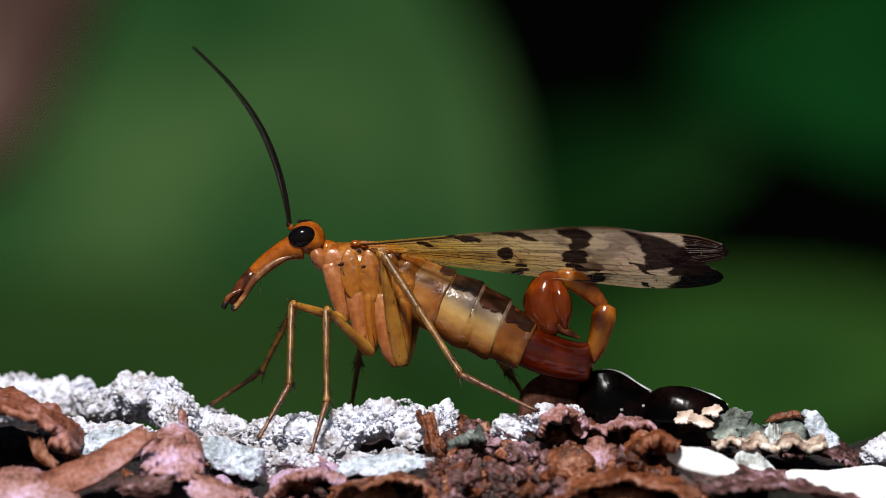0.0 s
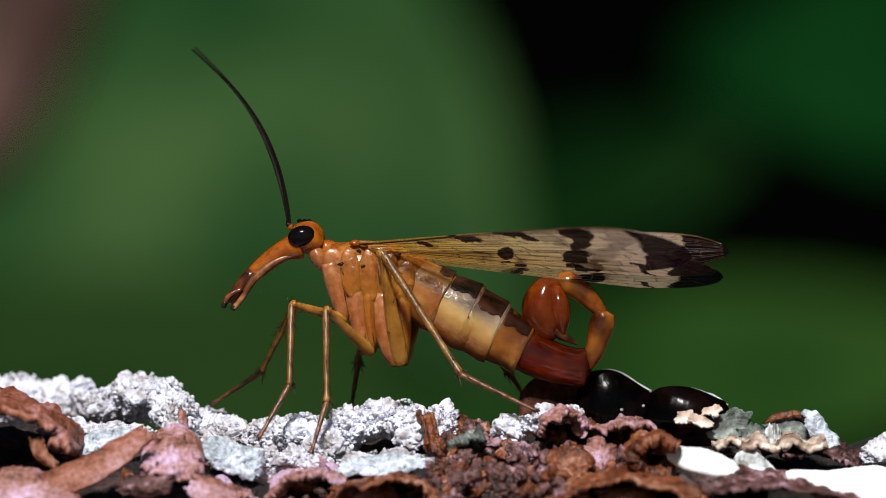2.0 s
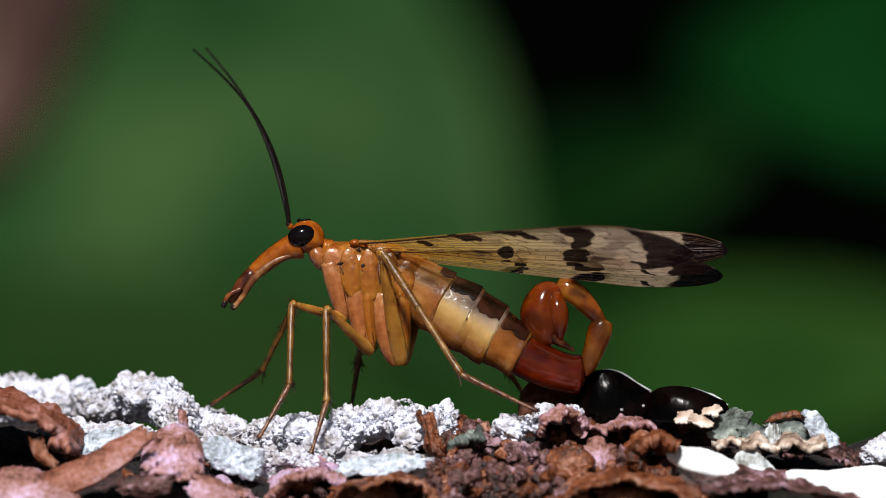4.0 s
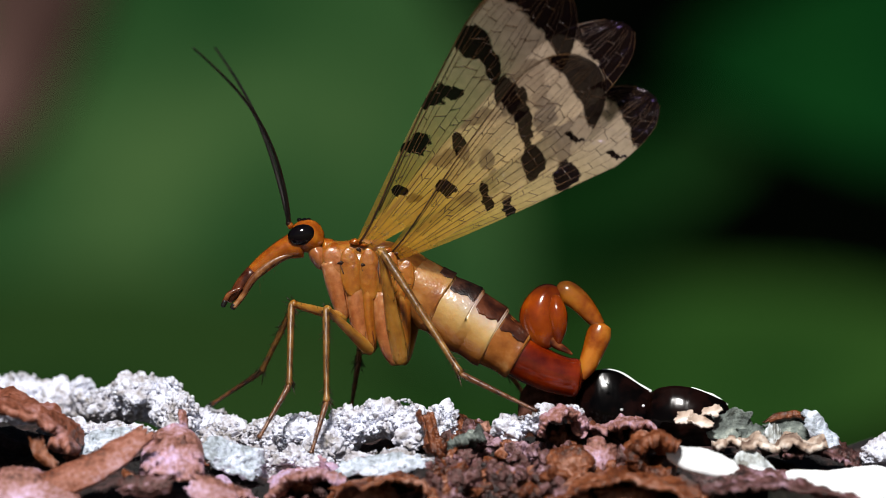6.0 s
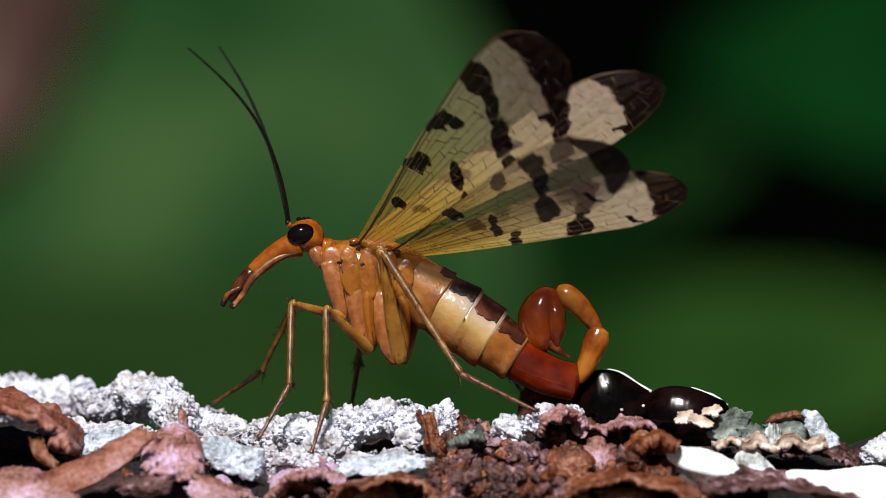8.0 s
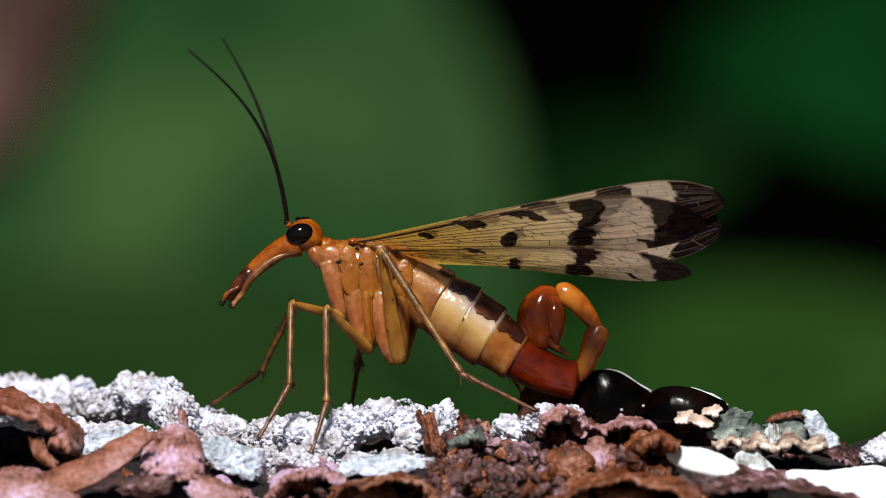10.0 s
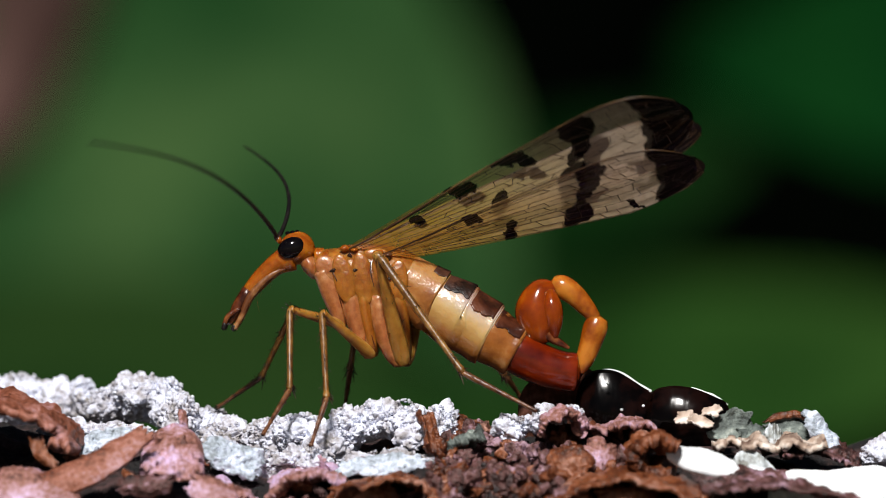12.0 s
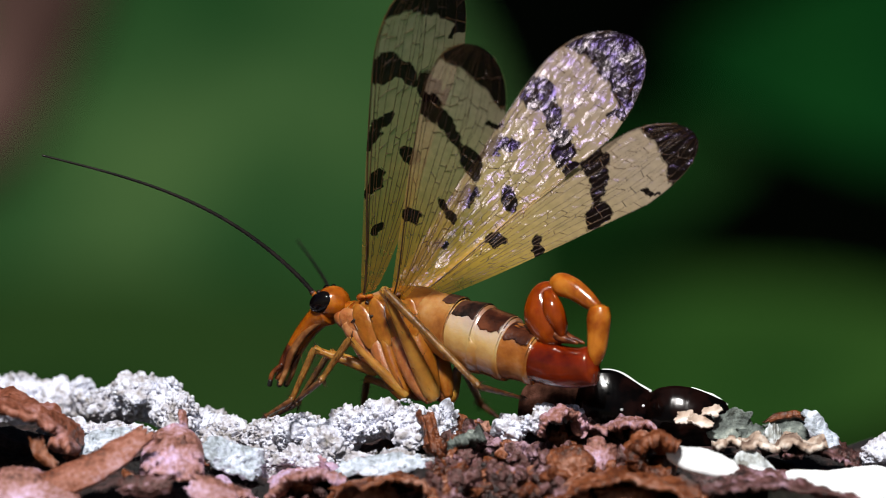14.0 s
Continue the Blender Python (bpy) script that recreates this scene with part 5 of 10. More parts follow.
def motions():
    walk(fly, [
        (0, at(-3.122, 0.000, 0.108, 1.000, 0.000, 0.000, 0.000)), (1.5, at(-3.133, 0.000, 0.116, 1.000, 0.000, 0.000, 0.000)),
        (3, at(-3.144, 0.000, 0.130, 1.000, 0.000, 0.000, 0.000)), (5.3, at(-3.144, 0.000, 0.157, 1.000, 0.000, 0.000, 0.000)),
        (6.5, at(-3.144, 0.000, 0.173, 1.000, 0.000, 0.000, 0.000)), (7.5, at(-3.157, 0.000, 0.189, 1.000, 0.000, 0.000, 0.000)),
        (8.2, at(-3.169, 0.000, 0.196, 1.000, 0.000, 0.000, 0.000)), (10.3, at(-3.208, 0.000, 0.206, 1.000, 0.000, 0.000, 0.000)),
        (11, at(-3.209, 0.000, 0.206, 1.000, 0.000, 0.000, 0.000)), (11.5, at(-3.209, 0.000, 0.206, 1.000, 0.000, 0.000, 0.000)),
        (11.7, at(-3.240, 0.000, 0.185, 1.000, -0.000, -0.004, -0.001)), (11.8, at(-3.315, 0.000, 0.130, 1.000, -0.000, -0.016, -0.005)),
        (11.9, at(-3.405, 0.000, 0.049, 0.999, -0.000, -0.033, -0.011)), (12, at(-3.483, 0.000, -0.049, 0.998, -0.001, -0.052, -0.017)),
        (12.1, at(-3.566, 0.000, -0.264, 0.996, -0.002, -0.088, -0.027)), (12.2, at(-3.622, 0.000, -0.561, 0.991, -0.006, -0.130, -0.043)),
        (12.3, at(-3.611, 0.000, -0.878, 0.983, -0.012, -0.167, -0.073)), (12.4, at(-3.564, 0.000, -1.203, 0.973, -0.023, -0.200, -0.113)),
        (12.5, at(-3.491, 0.000, -1.380, 0.964, -0.034, -0.214, -0.153)), (12.6, at(-3.198, 0.000, -1.401, 0.961, -0.039, -0.198, -0.187)),
        (12.7, at(-2.753, 0.000, -1.377, 0.958, -0.041, -0.173, -0.224)), (12.8, at(-2.364, 0.000, -1.340, 0.954, -0.040, -0.151, -0.256)),
        (12.9, at(-2.387, 0.000, -1.450, 0.954, -0.040, -0.147, -0.260)), (13, at(-2.450, 0.000, -1.663, 0.953, -0.040, -0.144, -0.263)),
        (13.1, at(-2.485, 0.000, -1.786, 0.953, -0.040, -0.142, -0.264)), (13.2, at(-2.485, 0.000, -1.799, 0.953, -0.040, -0.143, -0.264)),
        (13.3, at(-2.483, 0.000, -1.811, 0.953, -0.040, -0.143, -0.264)), (13.4, at(-2.481, 0.000, -1.822, 0.953, -0.040, -0.144, -0.264)),
        (13.5, at(-2.478, 0.000, -1.831, 0.953, -0.040, -0.144, -0.264)), (13.6, at(-2.476, 0.000, -1.839, 0.953, -0.040, -0.145, -0.264)),
        (13.7, at(-2.473, 0.000, -1.846, 0.953, -0.040, -0.146, -0.264)), (13.8, at(-2.471, 0.000, -1.851, 0.952, -0.041, -0.146, -0.264)),
        (13.9, at(-2.469, 0.000, -1.854, 0.952, -0.041, -0.146, -0.264)), (14, at(-2.469, 0.000, -1.855, 0.952, -0.041, -0.147, -0.264))])
    walk(W_NF, [
        (0, at(-0.162, -1.000, 0.129, 0.794, 0.510, -0.197, -0.265)), (1, at(-0.162, -1.000, 0.129, 0.795, 0.510, -0.196, -0.264)),
        (2, at(-0.162, -1.000, 0.129, 0.796, 0.512, -0.193, -0.260)), (3, at(-0.162, -1.000, 0.129, 0.797, 0.512, -0.192, -0.257)),
        (4.6, at(-0.162, -1.000, 0.129, 0.796, 0.512, -0.193, -0.257)), (5, at(-0.162, -1.000, 0.129, 0.791, 0.547, -0.167, -0.215)),
        (5.1, at(-0.162, -1.000, 0.129, 0.798, 0.530, -0.186, -0.220)), (5.2, at(-0.162, -1.000, 0.129, 0.810, 0.503, -0.207, -0.219)),
        (5.3, at(-0.162, -1.000, 0.129, 0.825, 0.470, -0.228, -0.217)), (5.4, at(-0.162, -1.000, 0.129, 0.851, 0.370, -0.285, -0.239)),
        (5.5, at(-0.162, -1.000, 0.129, 0.873, 0.240, -0.337, -0.256)), (5.6, at(-0.162, -1.000, 0.129, 0.854, 0.206, -0.401, -0.261)),
        (5.7, at(-0.162, -1.000, 0.129, 0.844, 0.158, -0.442, -0.258)), (5.8, at(-0.162, -1.000, 0.129, 0.835, 0.159, -0.467, -0.246)),
        (5.9, at(-0.162, -1.000, 0.129, 0.828, 0.159, -0.483, -0.236)), (6, at(-0.162, -1.000, 0.129, 0.823, 0.158, -0.495, -0.230)),
        (6.1, at(-0.162, -1.000, 0.129, 0.814, 0.210, -0.504, -0.197)), (6.2, at(-0.162, -1.000, 0.129, 0.808, 0.249, -0.507, -0.168)),
        (6.3, at(-0.162, -1.000, 0.129, 0.803, 0.277, -0.507, -0.147)), (6.4, at(-0.162, -1.000, 0.129, 0.803, 0.296, -0.501, -0.129)),
        (6.5, at(-0.162, -1.000, 0.129, 0.806, 0.313, -0.492, -0.105)), (6.6, at(-0.162, -1.000, 0.129, 0.821, 0.302, -0.474, -0.102)),
        (6.7, at(-0.162, -1.000, 0.129, 0.840, 0.293, -0.439, -0.124)), (6.8, at(-0.162, -1.000, 0.129, 0.857, 0.288, -0.402, -0.144)),
        (6.9, at(-0.162, -1.000, 0.129, 0.858, 0.318, -0.365, -0.171)), (7, at(-0.162, -1.000, 0.129, 0.866, 0.325, -0.327, -0.194)),
        (7.1, at(-0.162, -1.000, 0.129, 0.867, 0.341, -0.299, -0.209)), (7.2, at(-0.162, -1.000, 0.129, 0.867, 0.355, -0.273, -0.216)),
        (7.3, at(-0.162, -1.000, 0.129, 0.865, 0.372, -0.253, -0.222)), (7.4, at(-0.162, -1.000, 0.129, 0.858, 0.396, -0.237, -0.225)),
        (7.5, at(-0.162, -1.000, 0.129, 0.844, 0.427, -0.228, -0.230)), (7.6, at(-0.162, -1.000, 0.129, 0.830, 0.457, -0.217, -0.234)),
        (7.7, at(-0.162, -1.000, 0.129, 0.849, 0.406, -0.246, -0.231)), (7.8, at(-0.162, -1.000, 0.129, 0.873, 0.309, -0.297, -0.231)),
        (7.9, at(-0.162, -1.000, 0.129, 0.857, 0.214, -0.361, -0.299)), (8, at(-0.162, -1.000, 0.129, 0.838, 0.088, -0.401, -0.358)),
        (8.1, at(-0.162, -1.000, 0.129, 0.817, 0.114, -0.466, -0.320)), (8.2, at(-0.162, -1.000, 0.129, 0.816, 0.109, -0.499, -0.270)),
        (8.3, at(-0.162, -1.000, 0.129, 0.817, 0.101, -0.519, -0.230)), (8.4, at(-0.162, -1.000, 0.129, 0.818, 0.094, -0.530, -0.201)),
        (8.5, at(-0.162, -1.000, 0.129, 0.822, 0.085, -0.537, -0.172)), (8.6, at(-0.162, -1.000, 0.129, 0.825, 0.078, -0.538, -0.153)),
        (8.7, at(-0.162, -1.000, 0.129, 0.819, 0.166, -0.537, -0.115)), (8.8, at(-0.162, -1.000, 0.129, 0.813, 0.236, -0.525, -0.092)),
        (8.9, at(-0.162, -1.000, 0.129, 0.812, 0.279, -0.507, -0.081)), (9, at(-0.162, -1.000, 0.129, 0.819, 0.302, -0.482, -0.076)),
        (9.1, at(-0.162, -1.000, 0.129, 0.831, 0.317, -0.450, -0.074)), (9.2, at(-0.162, -1.000, 0.129, 0.843, 0.333, -0.415, -0.074)),
        (9.3, at(-0.162, -1.000, 0.129, 0.850, 0.352, -0.382, -0.087)), (9.4, at(-0.162, -1.000, 0.129, 0.849, 0.375, -0.351, -0.121)),
        (9.5, at(-0.162, -1.000, 0.129, 0.849, 0.395, -0.314, -0.157)), (9.6, at(-0.162, -1.000, 0.129, 0.849, 0.411, -0.275, -0.184)),
        (9.7, at(-0.162, -1.000, 0.129, 0.848, 0.427, -0.245, -0.196)), (9.8, at(-0.162, -1.000, 0.129, 0.843, 0.446, -0.223, -0.202)),
        (9.9, at(-0.162, -1.000, 0.129, 0.837, 0.465, -0.203, -0.204)), (10, at(-0.162, -1.000, 0.129, 0.835, 0.473, -0.196, -0.203)),
        (10.1, at(-0.162, -1.000, 0.129, 0.843, 0.448, -0.215, -0.204)), (10.2, at(-0.162, -1.000, 0.129, 0.855, 0.363, -0.275, -0.249)),
        (10.3, at(-0.162, -1.000, 0.129, 0.849, 0.183, -0.345, -0.356)), (10.4, at(-0.162, -1.000, 0.129, 0.824, 0.163, -0.398, -0.369)),
        (10.5, at(-0.162, -1.000, 0.129, 0.813, 0.130, -0.435, -0.365)), (10.6, at(-0.162, -1.000, 0.129, 0.796, 0.144, -0.475, -0.346)),
        (10.7, at(-0.162, -1.000, 0.129, 0.796, 0.142, -0.491, -0.324)), (10.8, at(-0.162, -1.000, 0.129, 0.800, 0.136, -0.500, -0.301)),
        (10.9, at(-0.162, -1.000, 0.129, 0.801, 0.131, -0.514, -0.278)), (11, at(-0.162, -1.000, 0.129, 0.801, 0.129, -0.519, -0.269)),
        (11.1, at(-0.162, -1.000, 0.129, 0.809, 0.161, -0.518, -0.227)), (11.2, at(-0.162, -1.000, 0.129, 0.820, 0.176, -0.509, -0.191)),
        (11.3, at(-0.162, -1.000, 0.129, 0.823, 0.202, -0.504, -0.168)), (11.4, at(-0.162, -1.000, 0.129, 0.822, 0.229, -0.498, -0.154)),
        (11.5, at(-0.162, -1.000, 0.129, 0.822, 0.246, -0.491, -0.149)), (11.6, at(-0.162, -1.000, 0.129, 0.831, 0.283, -0.457, -0.144)),
        (11.7, at(-0.162, -1.000, 0.129, 0.844, 0.313, -0.413, -0.139)), (11.8, at(-0.162, -1.000, 0.129, 0.861, 0.339, -0.358, -0.123)),
        (11.9, at(-0.162, -1.000, 0.129, 0.880, 0.360, -0.296, -0.095)), (12, at(-0.162, -1.000, 0.129, 0.893, 0.385, -0.227, -0.059)),
        (12.1, at(-0.162, -1.000, 0.129, 0.887, 0.445, -0.126, 0.004)), (12.2, at(-0.162, -1.000, 0.129, 0.858, 0.510, -0.054, -0.017)),
        (12.3, at(-0.162, -1.000, 0.129, 0.810, 0.585, 0.012, -0.031)), (12.4, at(-0.162, -1.000, 0.129, 0.771, 0.629, 0.087, -0.042)),
        (12.5, at(-0.162, -1.000, 0.129, 0.801, 0.514, 0.012, -0.307)), (12.6, at(-0.162, -1.000, 0.129, 0.786, 0.538, -0.006, -0.305)),
        (12.7, at(-0.162, -1.000, 0.129, 0.755, 0.590, -0.030, -0.284)), (12.8, at(-0.162, -1.000, 0.129, 0.741, 0.628, -0.021, -0.235)),
        (12.9, at(-0.162, -1.000, 0.129, 0.746, 0.630, -0.027, -0.213)), (13, at(-0.162, -1.000, 0.129, 0.797, 0.567, -0.054, -0.202)),
        (13.1, at(-0.162, -1.000, 0.129, 0.869, 0.453, -0.068, -0.186)), (13.2, at(-0.162, -1.000, 0.129, 0.917, 0.327, -0.107, -0.202)),
        (13.3, at(-0.162, -1.000, 0.129, 0.893, 0.352, -0.189, -0.205)), (13.4, at(-0.162, -1.000, 0.129, 0.829, 0.432, -0.302, -0.187)),
        (13.5, at(-0.162, -1.000, 0.129, 0.776, 0.476, -0.385, -0.151)), (13.6, at(-0.162, -1.000, 0.129, 0.728, 0.524, -0.428, -0.110)),
        (13.7, at(-0.162, -1.000, 0.129, 0.707, 0.539, -0.455, -0.049)), (13.8, at(-0.162, -1.000, 0.129, 0.701, 0.543, -0.462, 0.008)),
        (13.9, at(-0.162, -1.000, 0.129, 0.691, 0.556, -0.459, 0.040)), (14, at(-0.162, -1.000, 0.129, 0.675, 0.578, -0.454, 0.062))])
    walk(W_NH, [
        (0, at(1.090, -0.900, -0.217, 0.774, 0.588, -0.139, -0.189)), (1, at(1.090, -0.900, -0.217, 0.774, 0.589, -0.138, -0.188)),
        (2, at(1.090, -0.900, -0.217, 0.774, 0.589, -0.136, -0.187)), (3, at(1.090, -0.900, -0.217, 0.775, 0.589, -0.135, -0.186)),
        (4.6, at(1.090, -0.900, -0.217, 0.775, 0.589, -0.135, -0.186)), (5, at(1.090, -0.900, -0.217, 0.759, 0.608, -0.128, -0.194)),
        (5.1, at(1.090, -0.900, -0.217, 0.767, 0.590, -0.146, -0.205)), (5.2, at(1.090, -0.900, -0.217, 0.781, 0.560, -0.167, -0.219)),
        (5.3, at(1.090, -0.900, -0.217, 0.797, 0.525, -0.190, -0.232)), (5.4, at(1.090, -0.900, -0.217, 0.811, 0.454, -0.254, -0.268)),
        (5.5, at(1.090, -0.900, -0.217, 0.818, 0.379, -0.318, -0.292)), (5.6, at(1.090, -0.900, -0.217, 0.840, 0.285, -0.346, -0.305)),
        (5.7, at(1.090, -0.900, -0.217, 0.853, 0.209, -0.364, -0.310)), (5.8, at(1.090, -0.900, -0.217, 0.857, 0.169, -0.380, -0.304)),
        (5.9, at(1.090, -0.900, -0.217, 0.860, 0.132, -0.392, -0.297)), (6, at(1.090, -0.900, -0.217, 0.865, 0.094, -0.396, -0.294)),
        (6.1, at(1.090, -0.900, -0.217, 0.856, 0.148, -0.420, -0.264)), (6.2, at(1.090, -0.900, -0.217, 0.845, 0.204, -0.439, -0.229)),
        (6.3, at(1.090, -0.900, -0.217, 0.831, 0.260, -0.453, -0.192)), (6.4, at(1.090, -0.900, -0.217, 0.816, 0.313, -0.461, -0.157)),
        (6.5, at(1.090, -0.900, -0.217, 0.799, 0.361, -0.463, -0.127)), (6.6, at(1.090, -0.900, -0.217, 0.804, 0.382, -0.438, -0.123)),
        (6.7, at(1.090, -0.900, -0.217, 0.818, 0.399, -0.393, -0.134)), (6.8, at(1.090, -0.900, -0.217, 0.825, 0.422, -0.350, -0.138)),
        (6.9, at(1.090, -0.900, -0.217, 0.792, 0.500, -0.325, -0.127)), (7, at(1.090, -0.900, -0.217, 0.761, 0.559, -0.304, -0.122)),
        (7.1, at(1.090, -0.900, -0.217, 0.768, 0.561, -0.278, -0.138)), (7.2, at(1.090, -0.900, -0.217, 0.779, 0.555, -0.248, -0.153)),
        (7.3, at(1.090, -0.900, -0.217, 0.784, 0.557, -0.222, -0.161)), (7.4, at(1.090, -0.900, -0.217, 0.776, 0.575, -0.204, -0.159)),
        (7.5, at(1.090, -0.900, -0.217, 0.759, 0.602, -0.191, -0.156)), (7.6, at(1.090, -0.900, -0.217, 0.746, 0.615, -0.186, -0.175)),
        (7.7, at(1.090, -0.900, -0.217, 0.768, 0.572, -0.219, -0.189)), (7.8, at(1.090, -0.900, -0.217, 0.797, 0.500, -0.267, -0.209)),
        (7.9, at(1.090, -0.900, -0.217, 0.817, 0.417, -0.307, -0.255)), (8, at(1.090, -0.900, -0.217, 0.829, 0.322, -0.337, -0.309)),
        (8.1, at(1.090, -0.900, -0.217, 0.846, 0.185, -0.343, -0.365)), (8.2, at(1.090, -0.900, -0.217, 0.835, 0.197, -0.376, -0.351)),
        (8.3, at(1.090, -0.900, -0.217, 0.830, 0.202, -0.395, -0.338)), (8.4, at(1.090, -0.900, -0.217, 0.830, 0.202, -0.397, -0.336)),
        (8.5, at(1.090, -0.900, -0.217, 0.830, 0.200, -0.397, -0.336)), (8.6, at(1.090, -0.900, -0.217, 0.830, 0.199, -0.400, -0.334)),
        (8.7, at(1.090, -0.900, -0.217, 0.806, 0.288, -0.428, -0.291)), (8.8, at(1.090, -0.900, -0.217, 0.790, 0.355, -0.444, -0.229)),
        (8.9, at(1.090, -0.900, -0.217, 0.785, 0.392, -0.442, -0.184)), (9, at(1.090, -0.900, -0.217, 0.789, 0.410, -0.426, -0.169)),
        (9.1, at(1.090, -0.900, -0.217, 0.796, 0.423, -0.400, -0.164)), (9.2, at(1.090, -0.900, -0.217, 0.804, 0.434, -0.370, -0.166)),
        (9.3, at(1.090, -0.900, -0.217, 0.808, 0.447, -0.342, -0.173)), (9.4, at(1.090, -0.900, -0.217, 0.808, 0.462, -0.313, -0.189)),
        (9.5, at(1.090, -0.900, -0.217, 0.807, 0.477, -0.278, -0.212)), (9.6, at(1.090, -0.900, -0.217, 0.805, 0.490, -0.242, -0.231)),
        (9.7, at(1.090, -0.900, -0.217, 0.802, 0.502, -0.214, -0.242)), (9.8, at(1.090, -0.900, -0.217, 0.795, 0.519, -0.194, -0.247)),
        (9.9, at(1.090, -0.900, -0.217, 0.788, 0.534, -0.177, -0.251)), (10, at(1.090, -0.900, -0.217, 0.785, 0.539, -0.169, -0.253)),
        (10.1, at(1.090, -0.900, -0.217, 0.798, 0.514, -0.183, -0.256)), (10.2, at(1.090, -0.900, -0.217, 0.815, 0.438, -0.229, -0.302)),
        (10.3, at(1.090, -0.900, -0.217, 0.818, 0.310, -0.283, -0.393)), (10.4, at(1.090, -0.900, -0.217, 0.825, 0.264, -0.304, -0.396)),
        (10.5, at(1.090, -0.900, -0.217, 0.836, 0.210, -0.318, -0.395)), (10.6, at(1.090, -0.900, -0.217, 0.852, 0.138, -0.327, -0.385)),
        (10.7, at(1.090, -0.900, -0.217, 0.852, 0.137, -0.348, -0.367)), (10.8, at(1.090, -0.900, -0.217, 0.852, 0.135, -0.365, -0.351)),
        (10.9, at(1.090, -0.900, -0.217, 0.852, 0.132, -0.381, -0.334)), (11, at(1.090, -0.900, -0.217, 0.854, 0.127, -0.398, -0.311)),
        (11.1, at(1.090, -0.900, -0.217, 0.827, 0.212, -0.442, -0.276)), (11.2, at(1.090, -0.900, -0.217, 0.809, 0.267, -0.465, -0.240)),
        (11.3, at(1.090, -0.900, -0.217, 0.800, 0.302, -0.473, -0.210)), (11.4, at(1.090, -0.900, -0.217, 0.796, 0.334, -0.472, -0.179)),
        (11.5, at(1.090, -0.900, -0.217, 0.796, 0.360, -0.463, -0.150)), (11.6, at(1.090, -0.900, -0.217, 0.813, 0.372, -0.428, -0.135)),
        (11.7, at(1.090, -0.900, -0.217, 0.832, 0.382, -0.375, -0.145)), (11.8, at(1.090, -0.900, -0.217, 0.853, 0.391, -0.314, -0.142)),
        (11.9, at(1.090, -0.900, -0.217, 0.869, 0.408, -0.251, -0.125)), (12, at(1.090, -0.900, -0.217, 0.878, 0.430, -0.186, -0.095)),
        (12.1, at(1.090, -0.900, -0.217, 0.883, 0.462, -0.081, -0.006)), (12.2, at(1.090, -0.900, -0.217, 0.861, 0.508, -0.025, -0.022)),
        (12.3, at(1.090, -0.900, -0.217, 0.812, 0.582, 0.033, -0.031)), (12.4, at(1.090, -0.900, -0.217, 0.770, 0.628, 0.101, -0.038)),
        (12.5, at(1.090, -0.900, -0.217, 0.794, 0.513, 0.018, -0.326)), (12.6, at(1.090, -0.900, -0.217, 0.771, 0.551, -0.001, -0.321)),
        (12.7, at(1.090, -0.900, -0.217, 0.751, 0.590, -0.021, -0.295)), (12.8, at(1.090, -0.900, -0.217, 0.745, 0.620, -0.012, -0.246)),
        (12.9, at(1.090, -0.900, -0.217, 0.753, 0.618, -0.016, -0.225)), (13, at(1.090, -0.900, -0.217, 0.804, 0.552, -0.037, -0.218)),
        (13.1, at(1.090, -0.900, -0.217, 0.856, 0.469, -0.048, -0.211)), (13.2, at(1.090, -0.900, -0.217, 0.907, 0.341, -0.068, -0.239)),
        (13.3, at(1.090, -0.900, -0.217, 0.920, 0.243, -0.107, -0.288)), (13.4, at(1.090, -0.900, -0.217, 0.898, 0.246, -0.184, -0.315)),
        (13.5, at(1.090, -0.900, -0.217, 0.878, 0.265, -0.256, -0.305)), (13.6, at(1.090, -0.900, -0.217, 0.876, 0.273, -0.290, -0.271)),
        (13.7, at(1.090, -0.900, -0.217, 0.868, 0.283, -0.328, -0.243)), (13.8, at(1.090, -0.900, -0.217, 0.868, 0.281, -0.350, -0.212)),
        (13.9, at(1.090, -0.900, -0.217, 0.881, 0.232, -0.368, -0.184)), (14, at(1.090, -0.900, -0.217, 0.895, 0.174, -0.372, -0.174))])
